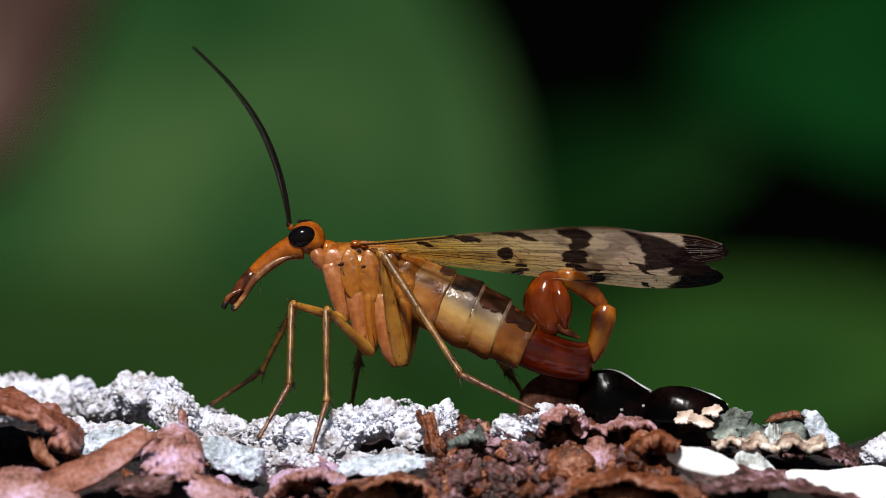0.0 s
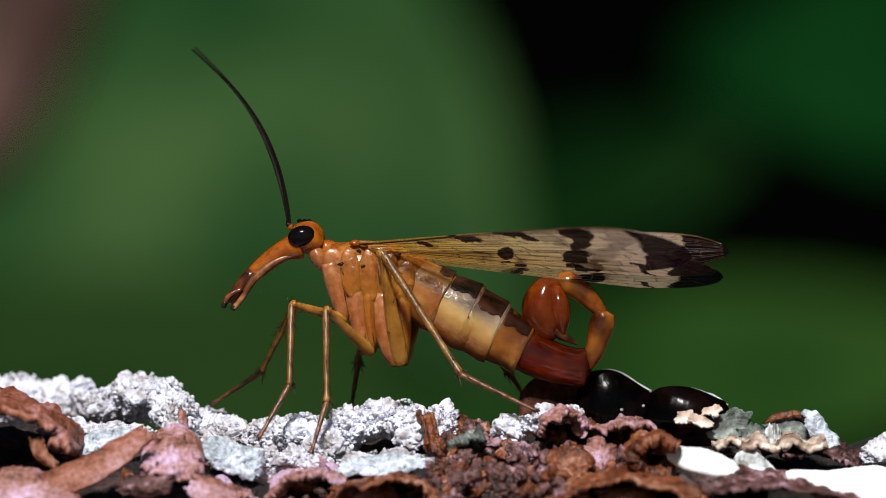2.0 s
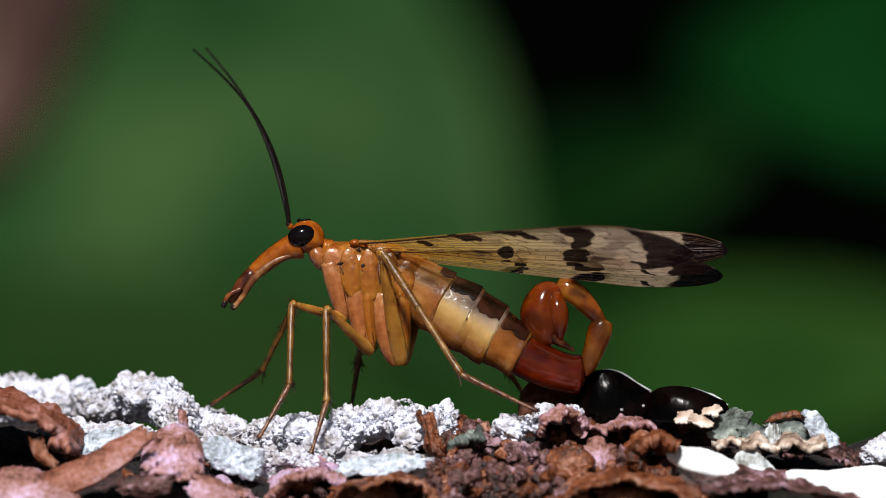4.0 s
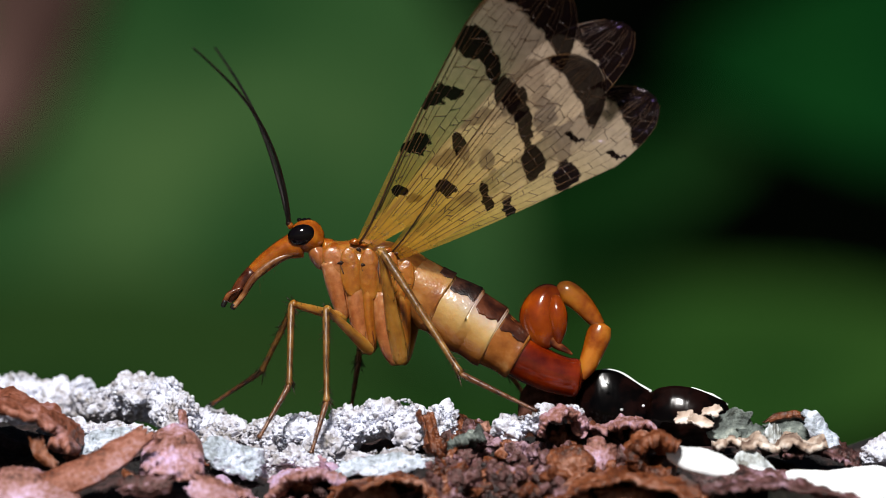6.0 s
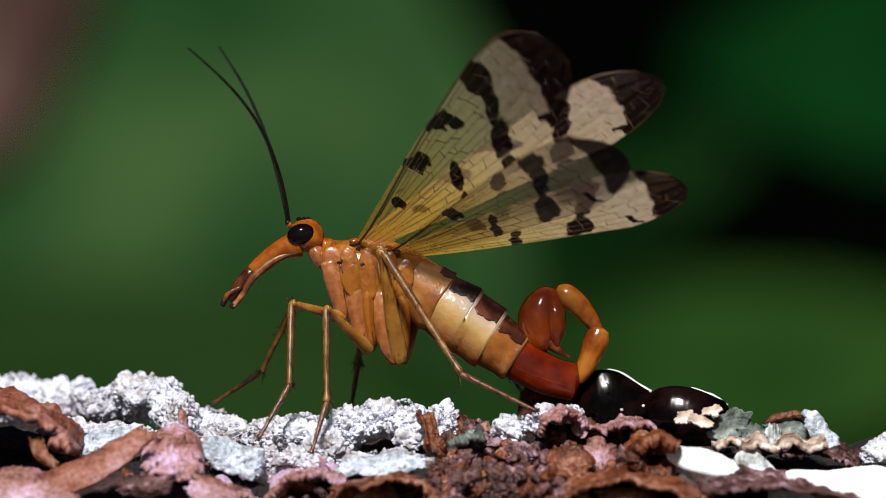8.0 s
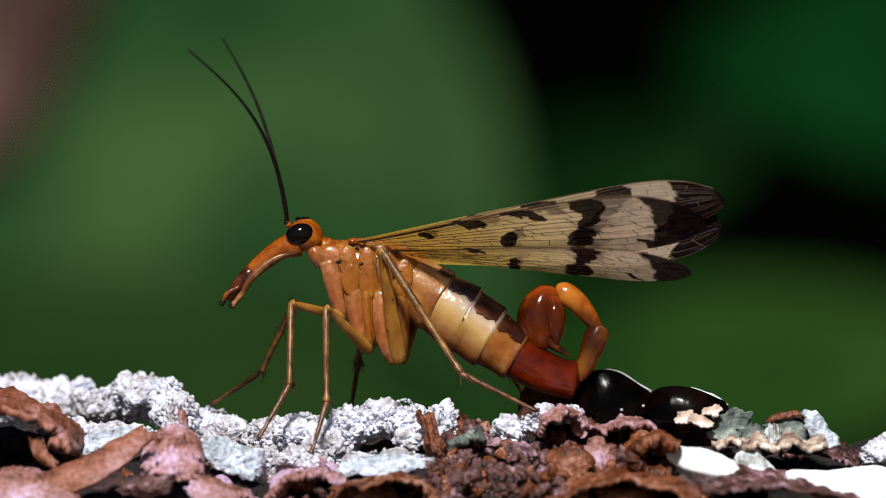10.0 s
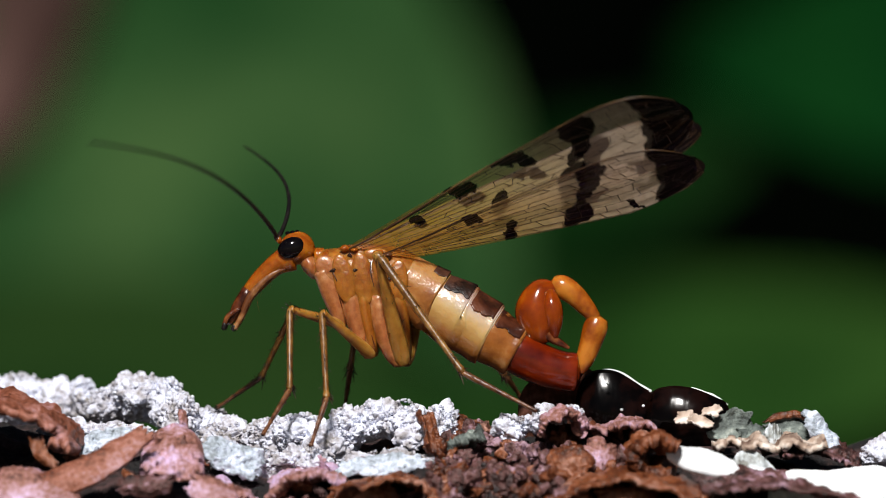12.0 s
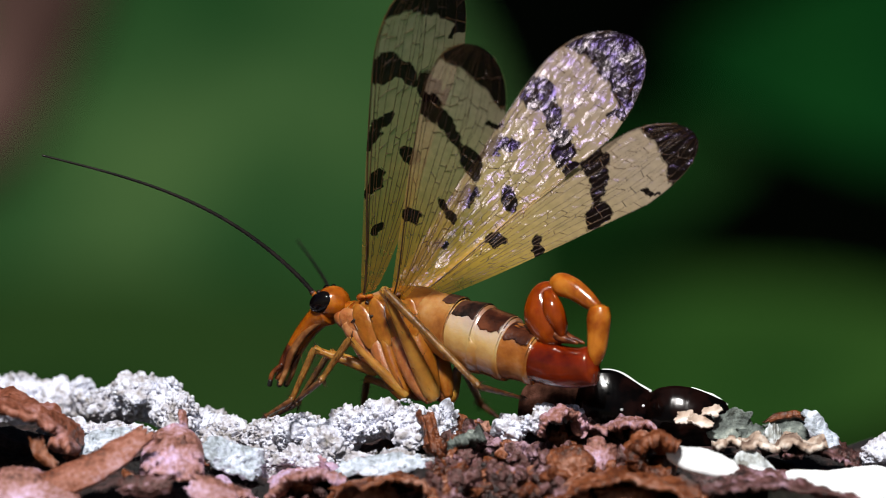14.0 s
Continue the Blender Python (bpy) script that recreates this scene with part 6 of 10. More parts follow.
    walk(W_FF, [
        (0, at(-0.184, 1.000, 0.131, 0.819, -0.573, -0.019, 0.003)), (1, at(-0.184, 1.000, 0.131, 0.819, -0.573, -0.019, 0.003)),
        (2, at(-0.184, 1.000, 0.131, 0.819, -0.573, -0.019, 0.003)), (3, at(-0.184, 1.000, 0.131, 0.819, -0.573, -0.020, 0.003)),
        (4.6, at(-0.184, 1.000, 0.131, 0.819, -0.573, -0.020, 0.002)), (5, at(-0.184, 1.000, 0.131, 0.829, -0.559, -0.030, -0.020)),
        (5.1, at(-0.184, 1.000, 0.131, 0.853, -0.518, -0.043, -0.035)), (5.2, at(-0.184, 1.000, 0.131, 0.877, -0.473, -0.075, -0.027)),
        (5.3, at(-0.184, 1.000, 0.131, 0.886, -0.451, -0.105, -0.023)), (5.4, at(-0.184, 1.000, 0.131, 0.880, -0.450, -0.144, -0.048)),
        (5.5, at(-0.184, 1.000, 0.131, 0.872, -0.443, -0.167, -0.121)), (5.6, at(-0.184, 1.000, 0.131, 0.873, -0.418, -0.235, -0.091)),
        (5.7, at(-0.184, 1.000, 0.131, 0.871, -0.387, -0.301, -0.045)), (5.8, at(-0.184, 1.000, 0.131, 0.854, -0.378, -0.357, 0.008)),
        (5.9, at(-0.184, 1.000, 0.131, 0.835, -0.372, -0.403, 0.051)), (6, at(-0.184, 1.000, 0.131, 0.821, -0.370, -0.429, 0.067)),
        (6.1, at(-0.184, 1.000, 0.131, 0.822, -0.367, -0.432, 0.047)), (6.2, at(-0.184, 1.000, 0.131, 0.824, -0.364, -0.434, 0.023)),
        (6.3, at(-0.184, 1.000, 0.131, 0.826, -0.360, -0.434, -0.003)), (6.4, at(-0.184, 1.000, 0.131, 0.828, -0.356, -0.432, -0.026)),
        (6.5, at(-0.184, 1.000, 0.131, 0.829, -0.353, -0.431, -0.037)), (6.6, at(-0.184, 1.000, 0.131, 0.832, -0.352, -0.428, 0.013)),
        (6.7, at(-0.184, 1.000, 0.131, 0.849, -0.337, -0.400, 0.069)), (6.8, at(-0.184, 1.000, 0.131, 0.869, -0.324, -0.364, 0.092)),
        (6.9, at(-0.184, 1.000, 0.131, 0.860, -0.391, -0.322, 0.065)), (7, at(-0.184, 1.000, 0.131, 0.850, -0.447, -0.274, 0.037)),
        (7.1, at(-0.184, 1.000, 0.131, 0.859, -0.447, -0.246, 0.046)), (7.2, at(-0.184, 1.000, 0.131, 0.867, -0.446, -0.216, 0.053)),
        (7.3, at(-0.184, 1.000, 0.131, 0.875, -0.447, -0.180, 0.039)), (7.4, at(-0.184, 1.000, 0.131, 0.879, -0.459, -0.119, -0.041)),
        (7.5, at(-0.184, 1.000, 0.131, 0.871, -0.479, -0.093, -0.056)), (7.6, at(-0.184, 1.000, 0.131, 0.858, -0.504, -0.089, -0.036)),
        (7.7, at(-0.184, 1.000, 0.131, 0.856, -0.492, -0.159, 0.024)), (7.8, at(-0.184, 1.000, 0.131, 0.848, -0.473, -0.234, 0.056)),
        (7.9, at(-0.184, 1.000, 0.131, 0.838, -0.449, -0.300, 0.079)), (8, at(-0.184, 1.000, 0.131, 0.827, -0.421, -0.359, 0.097)),
        (8.1, at(-0.184, 1.000, 0.131, 0.819, -0.393, -0.400, 0.117)), (8.2, at(-0.184, 1.000, 0.131, 0.841, -0.296, -0.437, 0.120)),
        (8.3, at(-0.184, 1.000, 0.131, 0.862, -0.182, -0.456, 0.125)), (8.4, at(-0.184, 1.000, 0.131, 0.858, -0.183, -0.464, 0.123)),
        (8.5, at(-0.184, 1.000, 0.131, 0.854, -0.184, -0.470, 0.122)), (8.6, at(-0.184, 1.000, 0.131, 0.854, -0.185, -0.472, 0.122)),
        (8.7, at(-0.184, 1.000, 0.131, 0.853, -0.197, -0.470, 0.114)), (8.8, at(-0.184, 1.000, 0.131, 0.853, -0.219, -0.465, 0.094)),
        (8.9, at(-0.184, 1.000, 0.131, 0.854, -0.240, -0.457, 0.069)), (9, at(-0.184, 1.000, 0.131, 0.856, -0.259, -0.444, 0.056)),
        (9.1, at(-0.184, 1.000, 0.131, 0.861, -0.279, -0.422, 0.062)), (9.2, at(-0.184, 1.000, 0.131, 0.865, -0.300, -0.394, 0.074)),
        (9.3, at(-0.184, 1.000, 0.131, 0.869, -0.323, -0.366, 0.080)), (9.4, at(-0.184, 1.000, 0.131, 0.871, -0.351, -0.332, 0.082)),
        (9.5, at(-0.184, 1.000, 0.131, 0.872, -0.385, -0.291, 0.080)), (9.6, at(-0.184, 1.000, 0.131, 0.872, -0.418, -0.246, 0.070)),
        (9.7, at(-0.184, 1.000, 0.131, 0.870, -0.445, -0.207, 0.058)), (9.8, at(-0.184, 1.000, 0.131, 0.865, -0.469, -0.174, 0.049)),
        (9.9, at(-0.184, 1.000, 0.131, 0.860, -0.491, -0.136, 0.025)), (10, at(-0.184, 1.000, 0.131, 0.857, -0.499, -0.127, 0.030)),
        (10.1, at(-0.184, 1.000, 0.131, 0.847, -0.495, -0.175, 0.080)), (10.2, at(-0.184, 1.000, 0.131, 0.832, -0.488, -0.234, 0.123)),
        (10.3, at(-0.184, 1.000, 0.131, 0.819, -0.467, -0.294, 0.158)), (10.4, at(-0.184, 1.000, 0.131, 0.809, -0.443, -0.349, 0.165)),
        (10.5, at(-0.184, 1.000, 0.131, 0.804, -0.411, -0.399, 0.158)), (10.6, at(-0.184, 1.000, 0.131, 0.809, -0.374, -0.429, 0.147)),
        (10.7, at(-0.184, 1.000, 0.131, 0.822, -0.330, -0.442, 0.141)), (10.8, at(-0.184, 1.000, 0.131, 0.838, -0.275, -0.451, 0.140)),
        (10.9, at(-0.184, 1.000, 0.131, 0.851, -0.219, -0.456, 0.142)), (11, at(-0.184, 1.000, 0.131, 0.856, -0.190, -0.460, 0.138)),
        (11.1, at(-0.184, 1.000, 0.131, 0.855, -0.216, -0.459, 0.114)), (11.2, at(-0.184, 1.000, 0.131, 0.851, -0.248, -0.454, 0.088)),
        (11.3, at(-0.184, 1.000, 0.131, 0.853, -0.263, -0.444, 0.078)), (11.4, at(-0.184, 1.000, 0.131, 0.854, -0.278, -0.432, 0.077)),
        (11.5, at(-0.184, 1.000, 0.131, 0.857, -0.294, -0.417, 0.077)), (11.6, at(-0.184, 1.000, 0.131, 0.863, -0.313, -0.387, 0.087)),
        (11.7, at(-0.184, 1.000, 0.131, 0.874, -0.333, -0.340, 0.100)), (11.8, at(-0.184, 1.000, 0.131, 0.883, -0.358, -0.289, 0.092)),
        (11.9, at(-0.184, 1.000, 0.131, 0.862, -0.439, -0.244, 0.060)), (12, at(-0.184, 1.000, 0.131, 0.850, -0.495, -0.178, 0.005)),
        (12.1, at(-0.184, 1.000, 0.131, 0.861, -0.493, -0.122, 0.014)), (12.2, at(-0.184, 1.000, 0.131, 0.868, -0.487, -0.081, 0.055)),
        (12.3, at(-0.184, 1.000, 0.131, 0.851, -0.511, -0.052, 0.109)), (12.4, at(-0.184, 1.000, 0.131, 0.817, -0.547, -0.035, 0.177)),
        (12.5, at(-0.184, 1.000, 0.131, 0.783, -0.570, -0.021, 0.247)), (12.6, at(-0.184, 1.000, 0.131, 0.756, -0.552, -0.071, 0.344)),
        (12.7, at(-0.184, 1.000, 0.131, 0.721, -0.529, -0.145, 0.425)), (12.8, at(-0.184, 1.000, 0.131, 0.688, -0.515, -0.204, 0.468)),
        (12.9, at(-0.184, 1.000, 0.131, 0.691, -0.519, -0.207, 0.458)), (13, at(-0.184, 1.000, 0.131, 0.703, -0.527, -0.200, 0.435)),
        (13.1, at(-0.184, 1.000, 0.131, 0.721, -0.532, -0.178, 0.406)), (13.2, at(-0.184, 1.000, 0.131, 0.748, -0.532, -0.143, 0.369)),
        (13.3, at(-0.184, 1.000, 0.131, 0.802, -0.508, -0.134, 0.286)), (13.4, at(-0.184, 1.000, 0.131, 0.817, -0.433, -0.225, 0.309)),
        (13.5, at(-0.184, 1.000, 0.131, 0.818, -0.394, -0.291, 0.302)), (13.6, at(-0.184, 1.000, 0.131, 0.809, -0.357, -0.348, 0.311)),
        (13.7, at(-0.184, 1.000, 0.131, 0.836, -0.241, -0.361, 0.335)), (13.8, at(-0.184, 1.000, 0.131, 0.856, -0.169, -0.373, 0.317)),
        (13.9, at(-0.184, 1.000, 0.131, 0.869, -0.080, -0.380, 0.307)), (14, at(-0.184, 1.000, 0.131, 0.874, -0.011, -0.377, 0.306))])
    walk(W_FH, [
        (0, at(1.078, 0.900, -0.217, 0.821, -0.566, -0.028, 0.065)), (1, at(1.078, 0.900, -0.217, 0.821, -0.566, -0.028, 0.065)),
        (2, at(1.078, 0.900, -0.217, 0.821, -0.566, -0.028, 0.065)), (3, at(1.078, 0.900, -0.217, 0.821, -0.566, -0.028, 0.065)),
        (4.6, at(1.078, 0.900, -0.217, 0.821, -0.566, -0.029, 0.065)), (5, at(1.078, 0.900, -0.217, 0.833, -0.547, -0.040, 0.078)),
        (5.1, at(1.078, 0.900, -0.217, 0.862, -0.499, -0.051, 0.072)), (5.2, at(1.078, 0.900, -0.217, 0.890, -0.446, -0.067, 0.062)),
        (5.3, at(1.078, 0.900, -0.217, 0.902, -0.420, -0.083, 0.058)), (5.4, at(1.078, 0.900, -0.217, 0.878, -0.464, -0.103, 0.057)),
        (5.5, at(1.078, 0.900, -0.217, 0.847, -0.502, -0.154, 0.087)), (5.6, at(1.078, 0.900, -0.217, 0.850, -0.466, -0.214, 0.118)),
        (5.7, at(1.078, 0.900, -0.217, 0.858, -0.418, -0.264, 0.138)), (5.8, at(1.078, 0.900, -0.217, 0.864, -0.375, -0.304, 0.142)),
        (5.9, at(1.078, 0.900, -0.217, 0.871, -0.329, -0.338, 0.139)), (6, at(1.078, 0.900, -0.217, 0.880, -0.287, -0.356, 0.129)),
        (6.1, at(1.078, 0.900, -0.217, 0.881, -0.277, -0.368, 0.110)), (6.2, at(1.078, 0.900, -0.217, 0.883, -0.264, -0.378, 0.090)),
        (6.3, at(1.078, 0.900, -0.217, 0.885, -0.253, -0.385, 0.068)), (6.4, at(1.078, 0.900, -0.217, 0.886, -0.246, -0.389, 0.050)),
        (6.5, at(1.078, 0.900, -0.217, 0.886, -0.249, -0.390, 0.041)), (6.6, at(1.078, 0.900, -0.217, 0.880, -0.288, -0.372, 0.067)),
        (6.7, at(1.078, 0.900, -0.217, 0.881, -0.330, -0.324, 0.096)), (6.8, at(1.078, 0.900, -0.217, 0.880, -0.375, -0.277, 0.095)),
        (6.9, at(1.078, 0.900, -0.217, 0.845, -0.475, -0.236, 0.064)), (7, at(1.078, 0.900, -0.217, 0.811, -0.554, -0.184, 0.029)),
        (7.1, at(1.078, 0.900, -0.217, 0.816, -0.552, -0.165, 0.036)), (7.2, at(1.078, 0.900, -0.217, 0.820, -0.551, -0.147, 0.044)),
        (7.3, at(1.078, 0.900, -0.217, 0.824, -0.549, -0.130, 0.051)), (7.4, at(1.078, 0.900, -0.217, 0.821, -0.557, -0.115, 0.056)),
        (7.5, at(1.078, 0.900, -0.217, 0.812, -0.572, -0.099, 0.062)), (7.6, at(1.078, 0.900, -0.217, 0.815, -0.570, -0.075, 0.071)),
        (7.7, at(1.078, 0.900, -0.217, 0.821, -0.561, -0.089, 0.053)), (7.8, at(1.078, 0.900, -0.217, 0.819, -0.536, -0.170, 0.115)),
        (7.9, at(1.078, 0.900, -0.217, 0.836, -0.488, -0.208, 0.141)), (8, at(1.078, 0.900, -0.217, 0.856, -0.427, -0.241, 0.165)),
        (8.1, at(1.078, 0.900, -0.217, 0.864, -0.376, -0.283, 0.177)), (8.2, at(1.078, 0.900, -0.217, 0.895, -0.259, -0.321, 0.174)),
        (8.3, at(1.078, 0.900, -0.217, 0.921, -0.103, -0.332, 0.176)), (8.4, at(1.078, 0.900, -0.217, 0.918, -0.101, -0.339, 0.179)),
        (8.5, at(1.078, 0.900, -0.217, 0.917, -0.099, -0.342, 0.182)), (8.6, at(1.078, 0.900, -0.217, 0.916, -0.097, -0.347, 0.179)),
        (8.7, at(1.078, 0.900, -0.217, 0.913, -0.106, -0.362, 0.157)), (8.8, at(1.078, 0.900, -0.217, 0.908, -0.126, -0.382, 0.120)),
        (8.9, at(1.078, 0.900, -0.217, 0.904, -0.146, -0.390, 0.091)), (9, at(1.078, 0.900, -0.217, 0.907, -0.162, -0.378, 0.087)),
        (9.1, at(1.078, 0.900, -0.217, 0.916, -0.178, -0.347, 0.088)), (9.2, at(1.078, 0.900, -0.217, 0.927, -0.194, -0.309, 0.085)),
        (9.3, at(1.078, 0.900, -0.217, 0.935, -0.213, -0.275, 0.075)), (9.4, at(1.078, 0.900, -0.217, 0.937, -0.240, -0.246, 0.062)),
        (9.5, at(1.078, 0.900, -0.217, 0.937, -0.274, -0.213, 0.038)), (9.6, at(1.078, 0.900, -0.217, 0.935, -0.310, -0.170, -0.018)),
        (9.7, at(1.078, 0.900, -0.217, 0.931, -0.336, -0.145, -0.016)), (9.8, at(1.078, 0.900, -0.217, 0.927, -0.354, -0.122, -0.006)),
        (9.9, at(1.078, 0.900, -0.217, 0.924, -0.369, -0.101, 0.004)), (10, at(1.078, 0.900, -0.217, 0.919, -0.383, -0.093, 0.009)),
        (10.1, at(1.078, 0.900, -0.217, 0.910, -0.401, -0.108, 0.005)), (10.2, at(1.078, 0.900, -0.217, 0.901, -0.385, -0.165, 0.110)),
        (10.3, at(1.078, 0.900, -0.217, 0.897, -0.347, -0.198, 0.188)), (10.4, at(1.078, 0.900, -0.217, 0.898, -0.318, -0.219, 0.210)),
        (10.5, at(1.078, 0.900, -0.217, 0.900, -0.289, -0.245, 0.216)), (10.6, at(1.078, 0.900, -0.217, 0.900, -0.266, -0.270, 0.215)),
        (10.7, at(1.078, 0.900, -0.217, 0.898, -0.248, -0.296, 0.209)), (10.8, at(1.078, 0.900, -0.217, 0.896, -0.232, -0.325, 0.196)),
        (10.9, at(1.078, 0.900, -0.217, 0.895, -0.213, -0.350, 0.178)), (11, at(1.078, 0.900, -0.217, 0.899, -0.185, -0.361, 0.164)),
        (11.1, at(1.078, 0.900, -0.217, 0.909, -0.141, -0.359, 0.154)), (11.2, at(1.078, 0.900, -0.217, 0.916, -0.109, -0.358, 0.143)),
        (11.3, at(1.078, 0.900, -0.217, 0.913, -0.123, -0.373, 0.110)), (11.4, at(1.078, 0.900, -0.217, 0.909, -0.146, -0.387, 0.060)),
        (11.5, at(1.078, 0.900, -0.217, 0.905, -0.169, -0.390, 0.015)), (11.6, at(1.078, 0.900, -0.217, 0.910, -0.210, -0.358, 0.023)),
        (11.7, at(1.078, 0.900, -0.217, 0.920, -0.253, -0.296, 0.040)), (11.8, at(1.078, 0.900, -0.217, 0.923, -0.301, -0.235, 0.036)),
        (11.9, at(1.078, 0.900, -0.217, 0.894, -0.404, -0.192, 0.028)), (12, at(1.078, 0.900, -0.217, 0.867, -0.480, -0.133, -0.001)),
        (12.1, at(1.078, 0.900, -0.217, 0.865, -0.494, -0.084, 0.025)), (12.2, at(1.078, 0.900, -0.217, 0.869, -0.488, -0.049, 0.063)),
        (12.3, at(1.078, 0.900, -0.217, 0.851, -0.512, -0.025, 0.114)), (12.4, at(1.078, 0.900, -0.217, 0.816, -0.549, -0.011, 0.181)),
        (12.5, at(1.078, 0.900, -0.217, 0.781, -0.573, -0.001, 0.249)), (12.6, at(1.078, 0.900, -0.217, 0.760, -0.579, -0.007, 0.297)),
        (12.7, at(1.078, 0.900, -0.217, 0.726, -0.545, -0.110, 0.405)), (12.8, at(1.078, 0.900, -0.217, 0.696, -0.534, -0.171, 0.449)),
        (12.9, at(1.078, 0.900, -0.217, 0.699, -0.542, -0.170, 0.434)), (13, at(1.078, 0.900, -0.217, 0.707, -0.558, -0.160, 0.403)),
        (13.1, at(1.078, 0.900, -0.217, 0.724, -0.583, -0.119, 0.349)), (13.2, at(1.078, 0.900, -0.217, 0.734, -0.590, -0.096, 0.323)),
        (13.3, at(1.078, 0.900, -0.217, 0.758, -0.560, -0.082, 0.326)), (13.4, at(1.078, 0.900, -0.217, 0.800, -0.508, -0.089, 0.307)),
        (13.5, at(1.078, 0.900, -0.217, 0.822, -0.478, -0.099, 0.293)), (13.6, at(1.078, 0.900, -0.217, 0.828, -0.420, -0.159, 0.335)),
        (13.7, at(1.078, 0.900, -0.217, 0.853, -0.327, -0.192, 0.359)), (13.8, at(1.078, 0.900, -0.217, 0.873, -0.262, -0.225, 0.344)),
        (13.9, at(1.078, 0.900, -0.217, 0.881, -0.210, -0.265, 0.330)), (14, at(1.078, 0.900, -0.217, 0.885, -0.182, -0.287, 0.318))])
    walk(antennae[0], [
        (0, at(-2.776, -0.220, 0.824, 0.350, 0.482, -0.803, -0.004)), (1, at(-2.776, -0.220, 0.824, 0.347, 0.485, -0.803, -0.005)),
        (1.5, at(-2.776, -0.220, 0.824, 0.346, 0.486, -0.803, -0.005)), (2, at(-2.776, -0.220, 0.824, 0.346, 0.486, -0.803, -0.006)),
        (3, at(-2.776, -0.220, 0.824, 0.346, 0.487, -0.802, -0.006)), (4.6, at(-2.776, -0.220, 0.824, 0.346, 0.487, -0.802, -0.007)),
        (5, at(-2.776, -0.220, 0.824, 0.347, 0.487, -0.802, -0.008)), (5.1, at(-2.776, -0.220, 0.824, 0.347, 0.487, -0.802, -0.008)),
        (5.2, at(-2.776, -0.220, 0.824, 0.347, 0.487, -0.802, -0.008)), (5.3, at(-2.776, -0.220, 0.824, 0.347, 0.487, -0.801, -0.008)),
        (5.4, at(-2.776, -0.220, 0.824, 0.347, 0.487, -0.801, -0.008)), (5.5, at(-2.776, -0.220, 0.824, 0.347, 0.487, -0.801, -0.008)),
        (5.6, at(-2.776, -0.220, 0.824, 0.347, 0.487, -0.801, -0.008)), (5.7, at(-2.776, -0.220, 0.824, 0.347, 0.487, -0.801, -0.008)),
        (5.8, at(-2.776, -0.220, 0.824, 0.347, 0.487, -0.801, -0.008)), (5.9, at(-2.776, -0.220, 0.824, 0.347, 0.487, -0.801, -0.008)),
        (6, at(-2.776, -0.220, 0.824, 0.347, 0.487, -0.801, -0.008)), (6.1, at(-2.776, -0.220, 0.824, 0.347, 0.487, -0.801, -0.008)),
        (6.2, at(-2.776, -0.220, 0.824, 0.347, 0.487, -0.801, -0.008)), (6.3, at(-2.776, -0.220, 0.824, 0.347, 0.487, -0.801, -0.008)),
        (6.4, at(-2.776, -0.220, 0.824, 0.347, 0.487, -0.801, -0.008)), (6.5, at(-2.776, -0.220, 0.824, 0.347, 0.487, -0.801, -0.008)),
        (6.6, at(-2.776, -0.220, 0.824, 0.347, 0.487, -0.801, -0.008)), (6.7, at(-2.776, -0.220, 0.824, 0.346, 0.487, -0.802, -0.007)),
        (6.8, at(-2.776, -0.220, 0.824, 0.345, 0.487, -0.802, -0.006)), (6.9, at(-2.776, -0.220, 0.824, 0.345, 0.486, -0.803, -0.005)),
        (7, at(-2.776, -0.220, 0.824, 0.344, 0.486, -0.804, -0.004)), (7.1, at(-2.776, -0.220, 0.824, 0.343, 0.485, -0.804, -0.003)),
        (7.2, at(-2.776, -0.220, 0.824, 0.342, 0.485, -0.805, -0.002)), (7.3, at(-2.776, -0.220, 0.824, 0.341, 0.484, -0.806, -0.001)),
        (7.4, at(-2.776, -0.220, 0.824, 0.341, 0.484, -0.806, -0.000)), (7.5, at(-2.776, -0.220, 0.824, 0.340, 0.484, -0.806, -0.000)),
        (7.6, at(-2.776, -0.220, 0.824, 0.340, 0.484, -0.806, -0.000)), (7.7, at(-2.776, -0.220, 0.824, 0.340, 0.484, -0.806, -0.000)),
        (7.8, at(-2.776, -0.220, 0.824, 0.340, 0.484, -0.806, -0.001)), (7.9, at(-2.776, -0.220, 0.824, 0.340, 0.484, -0.806, -0.001)),
        (8, at(-2.776, -0.220, 0.824, 0.340, 0.485, -0.806, -0.001)), (8.1, at(-2.776, -0.220, 0.824, 0.340, 0.485, -0.806, -0.001)),
        (8.2, at(-2.776, -0.220, 0.824, 0.340, 0.485, -0.806, -0.001)), (8.3, at(-2.776, -0.220, 0.824, 0.340, 0.485, -0.806, -0.001)),
        (8.4, at(-2.776, -0.220, 0.824, 0.340, 0.485, -0.806, -0.001)), (8.5, at(-2.776, -0.220, 0.824, 0.340, 0.485, -0.806, -0.001)),
        (8.6, at(-2.776, -0.220, 0.824, 0.340, 0.485, -0.806, -0.001)), (8.7, at(-2.776, -0.220, 0.824, 0.340, 0.485, -0.805, -0.002)),
        (8.8, at(-2.776, -0.220, 0.824, 0.340, 0.486, -0.805, -0.002)), (8.9, at(-2.776, -0.220, 0.824, 0.340, 0.486, -0.805, -0.002)),
        (9, at(-2.776, -0.220, 0.824, 0.340, 0.486, -0.805, -0.002)), (9.1, at(-2.776, -0.220, 0.824, 0.340, 0.486, -0.805, -0.002)),
        (9.2, at(-2.776, -0.220, 0.824, 0.340, 0.486, -0.805, -0.002)), (9.3, at(-2.776, -0.220, 0.824, 0.340, 0.486, -0.805, -0.002)),
